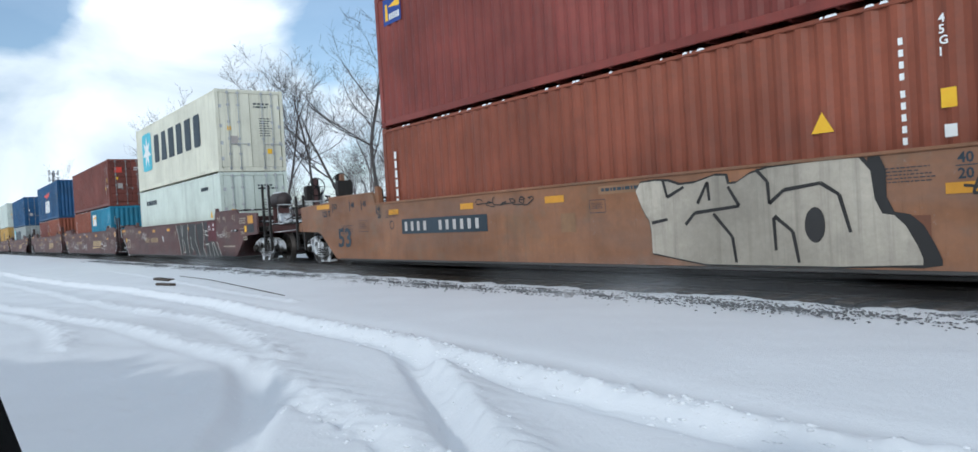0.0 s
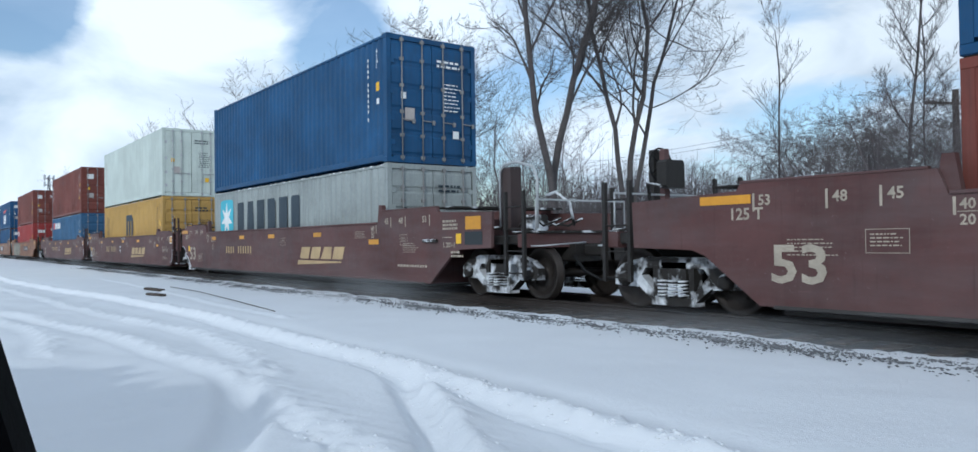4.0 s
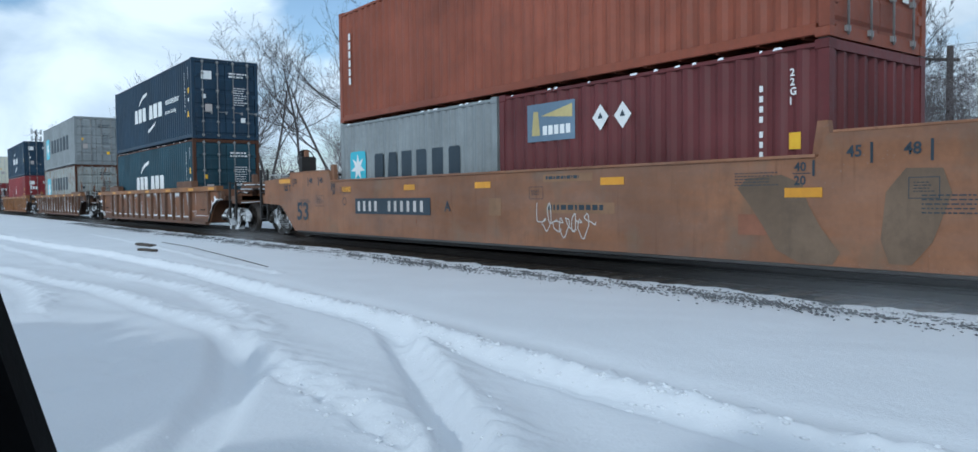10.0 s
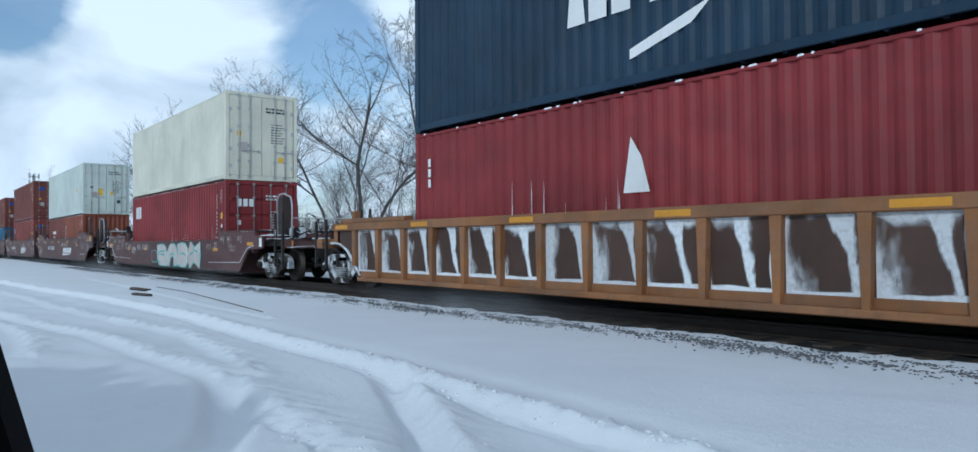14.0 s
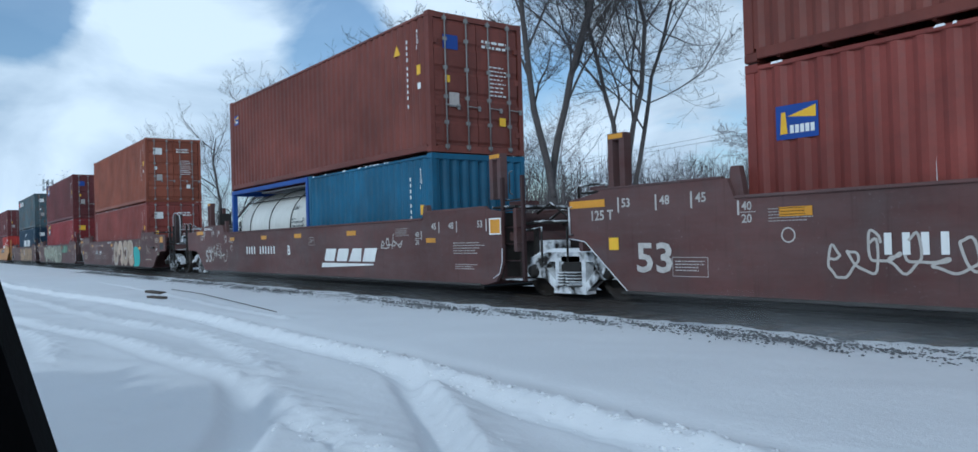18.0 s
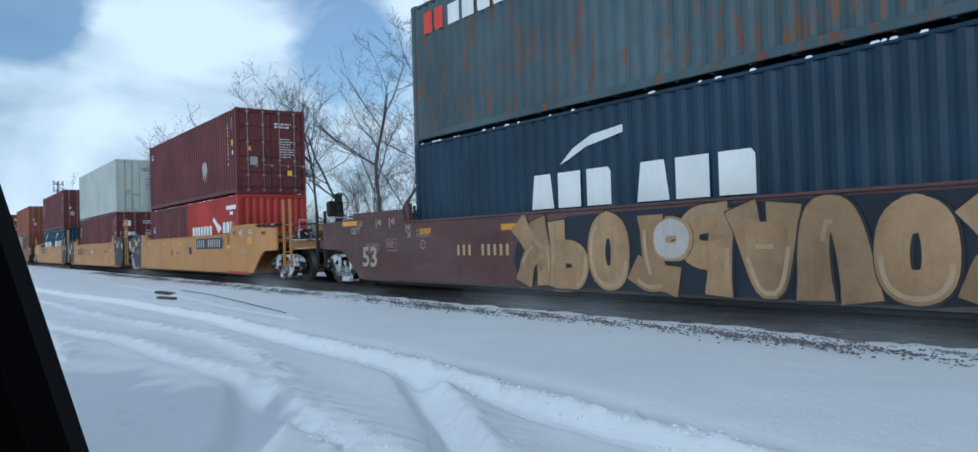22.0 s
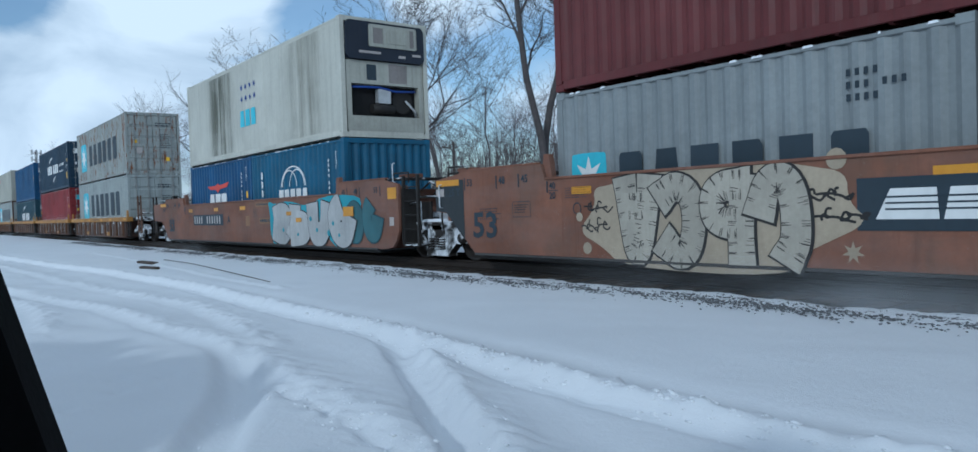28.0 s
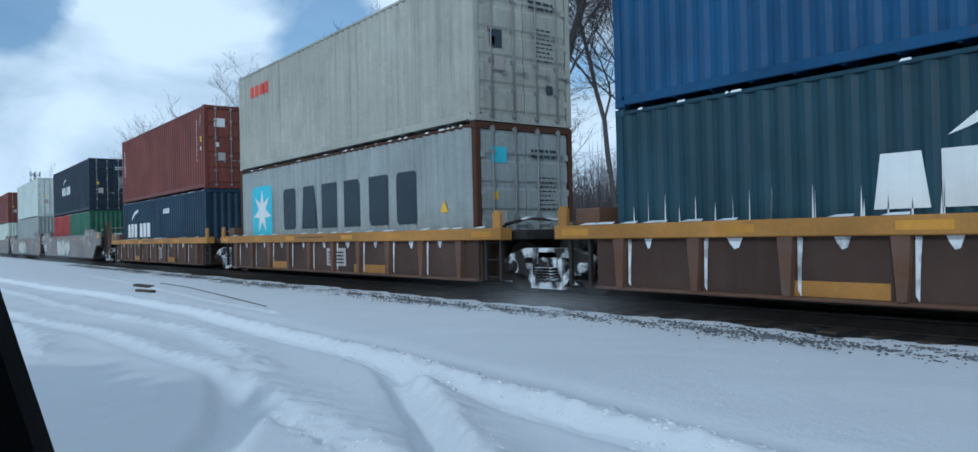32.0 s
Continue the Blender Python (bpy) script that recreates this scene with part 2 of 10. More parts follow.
def snow_material(name, tint=(0.78, 0.80, 0.83), grain=30.0):
    m, n, l, b = nodes_of(name)
    v = coords(n, l, shift=False)
    big = noise_node(n, l, v, 0.7, 6)
    col = mix_node(n, l, ramp_node(n, l, big, 0.3, 0.7), tuple(c * 0.95 for c in tint), tint)
    l.new(col, b.inputs["Base Color"])
    b.inputs["Roughness"].default_value = 0.8
    b.inputs["Specular IOR Level"].default_value = 0.25
    h = mix_node(n, l, 0.35, noise_node(n, l, v, 7, 7, 0.66), noise_node(n, l, v, grain, 4, 0.7))
    bump_node(n, l, h, b, 0.45, 0.026)
    MATS[name] = m
    return m


def plain(name, rgb, rough=0.6, metal=0.0, vary=0.25, scale=6.0):
    if name in MATS:
        return MATS[name]
    m, n, l, b = nodes_of(name)
    v = coords(n, l)
    k = mix_node(n, l, 0.4, noise_node(n, l, v, scale, 5), noise_node(n, l, v, scale * 7, 4, 0.7))
    l.new(ramp_node(n, l, k, 0.25, 0.75, tuple(c * (1 - vary) for c in rgb) + (1,), tuple(min(1, c * (1 + vary)) for c in rgb) + (1,)), b.inputs["Base Color"])
    b.inputs["Roughness"].default_value, b.inputs["Metallic"].default_value = rough, metal
    b.inputs["Specular IOR Level"].default_value = 0.3
    bump_node(n, l, k, b, 0.15, 0.01)
    MATS[name] = m
    return m




def frost_material(name):
    """Frozen spray, thin and broken up."""
    m, n, l, b = nodes_of(name)
    v = coords(n, l)
    b.inputs["Base Color"].default_value = (0.80, 0.83, 0.86, 1)
    b.inputs["Roughness"].default_value = 0.8
    l.new(ramp_node(n, l, noise_node(n, l, v, 2.6, 6, 0.6), 0.28, 0.52), b.inputs["Alpha"])
    MATS[name] = m
    return m


def grime_material(name, rgb, most):
    """Run-off dirt: a broad stain of upright streaks that fades to both sides."""
    m, n, l, b = nodes_of(name)
    tc = n.new("ShaderNodeTexCoord")
    sep = n.new("ShaderNodeSeparateXYZ")
    l.new(tc.outputs["Generated"], sep.inputs["Vector"])
    off = math_node(n, l, "ABSOLUTE", math_node(n, l, "SUBTRACT", sep.outputs["X"], 0.5), 0.0)
    runs = noise_node(n, l, coords(n, l, (4.0, 4.0, 0.12)), 1.3, 6, 0.65)
    cloud = noise_node(n, l, coords(n, l, (0.8, 0.8, 0.5)), 1.2, 4, 0.6)
    k = math_node(n, l, "MULTIPLY", span(n, l, off, 0.08, 0.5, most, 0.0), span(n, l, runs, 0.36, 0.62, 0.25, 1.0))
    l.new(math_node(n, l, "MULTIPLY", k, span(n, l, cloud, 0.3, 0.6, 0.4, 1.0)), b.inputs["Alpha"])
    b.inputs["Base Color"].default_value = (*rgb, 1)
    b.inputs["Roughness"].default_value = 0.75
    MATS[name] = m
    return m


def panel_frost_material(name, broad=1.0):
    """Spray frozen round the edges of a panel: broad on the windward side, a sharp line along the foot."""
    m, n, l, b = nodes_of(name)
    tc = n.new("ShaderNodeTexCoord")
    sep = n.new("ShaderNodeSeparateXYZ")
    l.new(tc.outputs["Generated"], sep.inputs["Vector"])
    v = coords(n, l)
    soft = math_node(n, l, "SUBTRACT", noise_node(n, l, v, 1.3, 3, 0.5), 0.5)
    oi = n.new("ShaderNodeObjectInfo")
    slip = math_node(n, l, "MULTIPLY", math_node(n, l, "SUBTRACT", oi.outputs["Random"], 0.5), 0.34)
    drift = math_node(n, l, "SUBTRACT", noise_node(n, l, coords(n, l, (2.2, 2.2, 0.8)), 1.6, 5, 0.6), 0.5)
    lean = math_node(n, l, "MULTIPLY", math_node(n, l, "SUBTRACT", sep.outputs["Z"], 0.5), 0.22)
    u = math_node(n, l, "ADD", math_node(n, l, "ADD", sep.outputs["X"], math_node(n, l, "MULTIPLY", drift, 0.95)), math_node(n, l, "ADD", slip, lean))
    w = math_node(n, l, "ADD", sep.outputs["Z"], math_node(n, l, "MULTIPLY", soft, 0.9))
    foot = math_node(n, l, "ADD", sep.outputs["Z"], math_node(n, l, "MULTIPLY", soft, 0.12))
    side = math_node(n, l, "ADD", sep.outputs["X"], math_node(n, l, "MULTIPLY", soft, 0.25))
    # a tongue of spray that hangs from the top and narrows towards the foot
    mid = math_node(n, l, "ADD", math_node(n, l, "ADD", sep.outputs["X"], math_node(n, l, "MULTIPLY", drift, 0.35)), math_node(n, l, "ADD", math_node(n, l, "MULTIPLY", slip, 0.9), math_node(n, l, "MULTIPLY", sep.outputs["Z"], 0.22)))
    away = math_node(n, l, "ABSOLUTE", math_node(n, l, "SUBTRACT", mid, 0.86), 0.0)
    slim = math_node(n, l, "SUBTRACT", away, math_node(n, l, "MULTIPLY", math_node(n, l, "POWER", sep.outputs["Z"], 3.0), 0.13))
    tongue = span(n, l, slim, 0.025, 0.085, 1.0, 0.0)
    a = math_node(n, l, "MAXIMUM", span(n, l, u, -0.06, 0.24, 1.0, 0.0), math_node(n, l, "MAXIMUM", tongue, span(n, l, side, 0.955, 0.985, 0.0, 1.0)))
    c = math_node(n, l, "MAXIMUM", span(n, l, w, 0.90, 1.06, 0.0, 0.9), span(n, l, foot, 0.05, 0.075, 1.0, 0.0))
    k = math_node(n, l, "MAXIMUM", math_node(n, l, "MULTIPLY", a, broad), c)
    fine = noise_node(n, l, v, 16, 5, 0.7)
    k = math_node(n, l, "MULTIPLY", k, span(n, l, fine, 0.25, 0.6, 0.72, 1.0))
    k = math_node(n, l, "MULTIPLY", k, span(n, l, oi.outputs["Random"], 0.0, 1.0, 0.75, 1.0))
    l.new(k, b.inputs["Alpha"])
    b.inputs["Base Color"].default_value = (0.82, 0.85, 0.88, 1)
    b.inputs["Roughness"].default_value = 0.8
    MATS[name] = m
    return m


SNOW = snow_material("snow")
PANEL_FROST = panel_frost_material("panel_frost")
THIN_FROST = panel_frost_material("panel_frost_thin", 0.45)
FROST = frost_material("frost")
CRUST = snow_material("snow_crust_white", (0.84, 0.86, 0.89), 14)
DECAL_WHITE = paint("decal_white", (0.78, 0.79, 0.78), 0.55, 0.1, 0, 0.2)
DECAL_DARK = paint("decal_dark", (0.03, 0.045, 0.06), 0.55, 0.2, 0, 0.2)
DECAL_TAN = paint("decal_tan", (0.46, 0.33, 0.175), 0.55, 0.2, 0, 0.5)
DECAL_WORN = paint("decal_worn_white", (0.50, 0.475, 0.455), 0.6, 0.2, 0, 0.5)
DECAL_CREAM = paint("decal_worn_cream", (0.40, 0.345, 0.275), 0.6, 0.2, 0, 0.5)
DECAL_GREY = paint("decal_grey", (0.42, 0.38, 0.36), 0.6, 0.2, 0, 0.2)
DECAL_RED = paint("decal_red", (0.62, 0.06, 0.04), 0.5, 0.1, 0, 0.15)
DECAL_SKY = paint("decal_sky_blue", (0.10, 0.50, 0.62), 0.5, 0.15, 0, 0.2)
DECAL_YELLOW = paint("decal_yellow", (0.80, 0.47, 0.03), 0.5, 0.1, 0, 0.1)
DECAL_BLUE = paint("decal_blue", (0.02, 0.06, 0.28), 0.5, 0.1, 0, 0.1)
REFLECT = paint("reflective_tape", (0.60, 0.28, 0.026), 0.4, 0.2, 0, 0.3)
FADED_TAPE = paint("faded_tape", (0.56, 0.27, 0.035), 0.5, 0.3, 0.1, 0.5)
SPRAY_SILVER = paint("spray_silver", (0.52, 0.50, 0.45), 0.45, 0.2, 0, 0.3)
SPRAY_TAN = paint("spray_tan", (0.31, 0.195, 0.10), 0.5, 0.45, 0, 0.95)
SPRAY_TEAL = paint("spray_teal", (0.06, 0.42, 0.40), 0.5, 0.2, 0, 0.3)
SPRAY_BLACK = paint("spray_black", (0.025, 0.024, 0.024), 0.5, 0.2, 0, 0.2)
SPRAY_WHITE = paint("spray_white", (0.52, 0.49, 0.46), 0.5, 0.2, 0, 0.3)
SPRAY_GREEN = paint("spray_green", (0.10, 0.22, 0.14), 0.5, 0.3, 0, 0.3)


def dust_material(name):
    """Powder snow whirled up by the wheels: thin, thickest in the middle of each puff."""
    m, n, l, b = nodes_of(name)
    tc = n.new("ShaderNodeTexCoord")
    mp = n.new("ShaderNodeMapping")
    mp.inputs["Scale"].default_value = (0.36, 0.0, 1.5)
    l.new(tc.outputs["Object"], mp.inputs["Vector"])
    gr = n.new("ShaderNodeTexGradient")
    gr.gradient_type = "QUADRATIC_SPHERE"
    l.new(mp.outputs["Vector"], gr.inputs["Vector"])
    v = coords(n, l)
    wisp = ramp_node(n, l, noise_node(n, l, v, 0.9, 5, 0.6), 0.3, 0.75)
    k = mix_node(n, l, 1.0, gr.outputs["Fac"], wisp, "MULTIPLY")
    f = n.new("ShaderNodeMath")
    f.operation = "MULTIPLY"
    f.inputs[1].default_value = 0.21
    l.new(k, f.inputs[0])
    l.new(f.outputs[0], b.inputs["Alpha"])
    b.inputs["Base Color"].default_value = (0.72, 0.75, 0.79, 1)
    b.inputs["Roughness"].default_value = 1.0
    b.inputs["Specular IOR Level"].default_value = 0.0
    MATS[name] = m
    return m


GRIME = grime_material("run_off_grime", (0.11, 0.115, 0.085), 0.85)
THIN_GRIME = grime_material("run_off_grime_thin", (0.16, 0.15, 0.11), 0.4)
DUST = dust_material("powder_snow")
STEEL = plain("dark_steel", (0.035, 0.032, 0.03), 0.6, 0.3)
TRUCK = crusted("snow_packed_steel", (0.03, 0.027, 0.025), 0.46, 2.9)
CAKED = crusted("snow_caked_steel", (0.03, 0.027, 0.025), 0.58, 3.2)
TRUCK_DARK = crusted("snow_dusted_steel", (0.028, 0.025, 0.023), 0.10, 4.0)
WHEEL = plain("wheel_steel", (0.045, 0.038, 0.034), 0.5, 0.5)
GALV = plain("galvanised_bar", (0.48, 0.49, 0.50), 0.45, 0.4)
LOCK_STEEL = plain("weathered_lock_bar", (0.27, 0.265, 0.26), 0.55, 0.3)
RUST = plain("rusty_iron", (0.075, 0.034, 0.021), 0.85, 0.1)
BLACK = plain("black_rubber", (0.012, 0.012, 0.013), 0.8)
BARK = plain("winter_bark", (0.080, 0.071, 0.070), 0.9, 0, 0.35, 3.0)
# bark of the wood behind, paler: distance haze is put into its colour
BARK_HAZED = plain("hazed_winter_bark", (0.145, 0.128, 0.13), 0.9, 0, 0.3, 1.0)
GRAVEL = plain("ballast_stone", (0.13, 0.133, 0.14), 0.9, 0, 0.45, 5.0)
TIMBER = plain("weathered_timber", (0.075, 0.06, 0.05), 0.9, 0, 0.35, 5.0)
RAIL = plain("rail_steel", (0.05, 0.04, 0.035), 0.6, 0.4)

PAINTS = {
    "brown": ((0.255, 0.062, 0.042), 0.0), "redbrown": ((0.33, 0.062, 0.046), 0.0), "orange": ((0.37, 0.092, 0.042), 0.0),
    "darkred": ((0.185, 0.034, 0.036), 0.0), "red": ((0.50, 0.045, 0.04), 0.0), "crimson": ((0.36, 0.030, 0.036), 0.0),
    "brightred": ((0.62, 0.04, 0.025), 0.1), "blue": ((0.008, 0.108, 0.285), 0.15), "midblue": ((0.05, 0.175, 0.36), 0.2), "beige": ((0.50, 0.50, 0.43), 0.05), "chalk": ((0.66, 0.655, 0.57), 0.05),
    "navy": ((0.014, 0.034, 0.064), 0.0), "teal": ((0.018, 0.082, 0.122), 0.05), "cyan": ((0.02, 0.32, 0.52), 0.0),
    "cosco": ((0.015, 0.17, 0.33), 0.0), "bluegrey": ((0.10, 0.165, 0.195), 0.72), "cmablue": ((0.012, 0.052, 0.105), 0.03),
    "yellow": ((0.60, 0.36, 0.08), 0.05), "ivory": ((0.58, 0.62, 0.55), 0.02), "white": ((0.70, 0.78, 0.71), 0.0), "cream": ((0.86, 0.84, 0.68), 0.08), "mint": ((0.76, 0.84, 0.75), 0.0),
    "grey": ((0.29, 0.32, 0.33), 0.1), "rustgrey": ((0.38, 0.41, 0.39), 0.74), "palegrey": ((0.39, 0.43, 0.42), 0.1),
    "green": ((0.05, 0.20, 0.12), 0.1),
}


def box_paint(c):
    rgb, rust = PAINTS[c]
    grey = sum(rgb) / 3
    rgb = tuple((0.60 if grey < 0.3 else 0.80) * (0.93 * v + 0.07 * grey) for v in rgb)
    return paint("container_" + c, rgb, 0.5, 0.30 if grey < 0.3 else 0.13, rust, 0.55 if grey < 0.5 else 0.24)


DARK_MAROON = paint("ladder_dark_maroon", (0.045, 0.022, 0.022), 0.6, 0.3, 0.1, 0.4)
CAR_PAINTS = {
    "maroon": paint("car_maroon", (0.098, 0.043, 0.040), 0.6, 0.28, 0.08, 0.6, 0.0, (0.082, 0.055, 0.054)),
    "tan": paint("car_tan_brown", (0.232, 0.107, 0.054), 0.6, 0.32, 0.14, 0.75, 0.0, (0.17, 0.125, 0.085)),
    "russet": paint("car_russet_brown", (0.185, 0.078, 0.046), 0.6, 0.32, 0.14, 0.75, 0.0, (0.14, 0.085, 0.06)),
    "yellow": paint("car_yellow", (0.47, 0.225, 0.062), 0.5, 0.14, 0.0, 0.4, 0.0, (0.39, 0.20, 0.07)),
    "rib": paint("car_rib_orange_brown", (0.25, 0.11, 0.038), 0.6, 0.35, 0.2, 0.8, 0.0, (0.17, 0.10, 0.05)),
    "ribred": paint("car_rib_panel_russet", (0.185, 0.078, 0.034), 0.6, 0.35, 0.2, 0.8, 0.0, (0.13, 0.07, 0.04)),
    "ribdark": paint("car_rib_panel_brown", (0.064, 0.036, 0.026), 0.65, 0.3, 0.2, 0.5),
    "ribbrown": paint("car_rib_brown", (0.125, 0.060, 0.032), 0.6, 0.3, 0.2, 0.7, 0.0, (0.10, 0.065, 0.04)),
    "fadedgrey": paint("car_faded_grey", (0.22, 0.20, 0.19), 0.6, 0.25, 0.1, 0.5),
    "charcoal": paint("car_charcoal", (0.028, 0.034, 0.038), 0.55, 0.2, 0.0, 0.3),
}


# ---- geometry helpers ----
class Geo:
    """Collects vertices and faces for one mesh."""

    def __init__(self):
        self.v, self.f, self.s = [], [], []

    def add(self, verts, faces, smooth=False):
        o = len(self.v)
        self.v += verts
        self.f += [tuple(i + o for i in q) for q in faces]
        self.s += [smooth] * len(faces)
        return self

    def box(self, x0, x1, y0, y1, z0, z1):
        return self.add([(x0, y0, z0), (x1, y0, z0), (x1, y1, z0), (x0, y1, z0), (x0, y0, z1), (x1, y0, z1), (x1, y1, z1), (x0, y1, z1)],
                        [(0, 3, 2, 1), (4, 5, 6, 7), (0, 1, 5, 4), (1, 2, 6, 5), (2, 3, 7, 6), (3, 0, 4, 7)])

    def cbox(self, x0, x1, y0, y1, z0, z1, c=0.01):
        """A box whose edges along x are chamfered."""
        p = [(y0 + c, z0), (y1 - c, z0), (y1, z0 + c), (y1, z1 - c), (y1 - c, z1), (y0 + c, z1), (y0, z1 - c), (y0, z0 + c)]
        return self.prism_x(p, x0, x1)

    def prism(self, p, y0, y1):
        """A polygon in (x, z), counter-clockwise seen from -y, drawn out along y."""
        n = len(p)
        v = [(a, y0, b) for a, b in p] + [(a, y1, b) for a, b in p]
        f = [tuple(range(n)), tuple(range(2 * n - 1, n - 1, -1))] + [(i, i + n, (i + 1) % n + n, (i + 1) % n) for i in range(n)]
        return self.add(v, f)

    def prism_x(self, p, x0, x1):
        """A polygon in (y, z), counter-clockwise seen from +x, drawn out along x."""
        n = len(p)
        v = [(x0, a, b) for a, b in p] + [(x1, a, b) for a, b in p]
        f = [tuple(range(n - 1, -1, -1)), tuple(range(n, 2 * n))] + [(i, (i + 1) % n, (i + 1) % n + n, i + n) for i in range(n)]
        return self.add(v, f)

    def tube(self, p0, p1, r0, r1=None, n=6, caps=True):
        r1 = r0 if r1 is None else r1
        a, b = Vector(p0), Vector(p1)
        d = (b - a).normalized()
        u = d.orthogonal().normalized()
        w = d.cross(u)
        v = []
        for c, r in ((a, r0), (b, r1)):
            for i in range(n):
                g = 2 * math.pi * i / n
                v.append(tuple(c + (u * math.cos(g) + w * math.sin(g)) * r))
        f = [(i, (i + 1) % n, (i + 1) % n + n, i + n) for i in range(n)]
        self.add(v, f, True)
        if caps:
            self.add([], [])
            o = len(self.v) - 2 * n
            self.f += [tuple(range(o + n - 1, o - 1, -1)), tuple(range(o + n, o + 2 * n))]
            self.s += [False, False]
        return self

    def path(self, pts, r, n=6):
        """One unbroken round bar bent through the points."""
        p = [Vector(q) for q in pts]
        v, f = [], []
        u = (p[1] - p[0]).orthogonal().normalized()
        for i, c in enumerate(p):
            d = (p[min(i + 1, len(p) - 1)] - p[max(i - 1, 0)]).normalized()
            u = (u - d * u.dot(d)).normalized()
            w = d.cross(u)
            for k in range(n):
                g = 2 * math.pi * k / n
                v.append(tuple(c + (u * math.cos(g) + w * math.sin(g)) * r))
        for i in range(len(p) - 1):
            f += [(i * n + k, i * n + (k + 1) % n, (i + 1) * n + (k + 1) % n, (i + 1) * n + k) for k in range(n)]
        self.add(v, f, True)
        o = len(self.v) - len(v)
        self.f += [tuple(range(o + n - 1, o - 1, -1)), tuple(range(o + (len(p) - 1) * n, o + len(p) * n))]
        self.s += [False, False]
        return self

    def lathe(self, prof, n=24, cx=0.0, cz=0.0):
        """A profile of (radius, y) turned round an axis along y."""
        v, f = [], []
        for r, y in prof:
            for i in range(n):
                g = 2 * math.pi * i / n
                v.append((cx + r * math.cos(g), y, cz + r * math.sin(g)))
        for j in range(len(prof) - 1):
            for i in range(n):
                k = (i + 1) % n
                f.append((j * n + i, j * n + k, j * n + n + k, j * n + n + i))
        return self.add(v, f, True)

    def mesh(self, name="mesh"):
        me = bpy.data.meshes.new(name)
        me.from_pydata(self.v, [], self.f)
        me.polygons.foreach_set("use_smooth", self.s)
        me.materials.append(None)
        return me


CACHE = {}


def cached(key, make):
    if key not in CACHE:
        g = make()
        CACHE[key] = g.mesh(key if isinstance(key, str) else key[0]) if isinstance(g, Geo) else g
    return CACHE[key]


def part(name, shape, material, parent, label="", loc=None, turn=0.0):
    """One mesh object under a thing or a part (or at top level with no parent)."""
    me = shape.mesh(name) if isinstance(shape, Geo) else shape
    ob = new(name, me)
    ob.material_slots[0].link = "OBJECT"
    ob.material_slots[0].material = material
    ob.parent = parent
    if loc:
        ob.location = loc
    if turn:
        ob.rotation_euler = (0, 0, turn)
    if label:
        ob["label"] = label
    return ob


def thing(name, x, y, z, label, category, group="", kind=""):
    ob = new(name)
    ob.location = (x, y, z)
    ob.empty_display_size = 0.2
    return tagged(ob, label, category, group, kind)


# lettering, made once
LETTERS = {}
_dg = bpy.context.evaluated_depsgraph_get()
for word in ("53", "48", "45", "40", "20", "125 T", "125T", "A", "B", "C", "45G1", "22G1", "2251", "T", "WELL LD LMT 120,000", "WELL LD LMT 119,800",
             "WELL LD LMT 118,800", "LD LIMIT 119500", "PLATE H", "ecocontainer", "bamboo flooring", "4 5 G 1", "2 2 G 1", "REEFER CLEARANCE", "22K2", "JWG33", "L 201-1", "H", "PLATE", "RID/ADR", "UN PORTABLE TANK", "TC IMPACT APPROVED", "25", "4", "5", "G", "1", "2", "CAUTION", "9'6\" HIGH"):
    cu = bpy.data.curves.new("lettering", "FONT")
    cu.body, cu.size, cu.resolution_u, cu.offset = word, 1.0, 2, 0.022
    tmp = bpy.data.objects.new("lettering", cu)
    scene.collection.objects.link(tmp)
    _dg.update()
    me = bpy.data.meshes.new_from_object(tmp.evaluated_get(_dg))
    me.materials.clear()
    me.materials.append(None)
    xs = [q.co.x for q in me.vertices]
    ys = [q.co.y for q in me.vertices]
    me.transform(Matrix.Translation((-min(xs), -min(ys), 0)))
    LETTERS[word] = (me, max(xs) - min(xs), max(ys) - min(ys))
    bpy.data.objects.remove(tmp)
    bpy.data.curves.remove(cu)


def letters_side(parent, word, x, z, h, mat, y, label="", wide=1.0):
    """A word on a face that looks towards -y, from its lower left corner."""
    me, w, hh = LETTERS[word]
    ob = part("lettering", me, mat, parent, label)
    k = h / hh
    ob.scale = (k * wide, k, k)
    ob.location, ob.rotation_euler = (x, y, z), (math.pi / 2, 0, 0)
    return w * k * wide


def stacked(word, h):
    """Letters one above another in one mesh, from the top downwards."""
    g = Geo()
    for i, c in enumerate(word):
        me, w, hh = LETTERS[c]
        k = h / hh
        g.add([(q.co.x * k, 0.0, q.co.y * k - (i + 1) * h * 1.22) for q in me.vertices], [tuple(p.vertices) for p in me.polygons])
    return g


def side_quads(quads, y):
    g = Geo()
    for a0, a1, z0, z1 in quads:
        g.add([(a0, y, z0), (a1, y, z0), (a1, y, z1), (a0, y, z1)], [(0, 1, 2, 3)])
    return g


def side_polys(polys, y):
    g = Geo()
    for p in polys:
        g.add([(a, y, z) for a, z in p], [tuple(range(len(p)))])
    return g


def end_quads(quads, x):
    g = Geo()
    for b0, b1, z0, z1 in quads:
        g.add([(x, b0, z0), (x, b1, z0), (x, b1, z1), (x, b0, z1)], [(0, 1, 2, 3)])
    return g


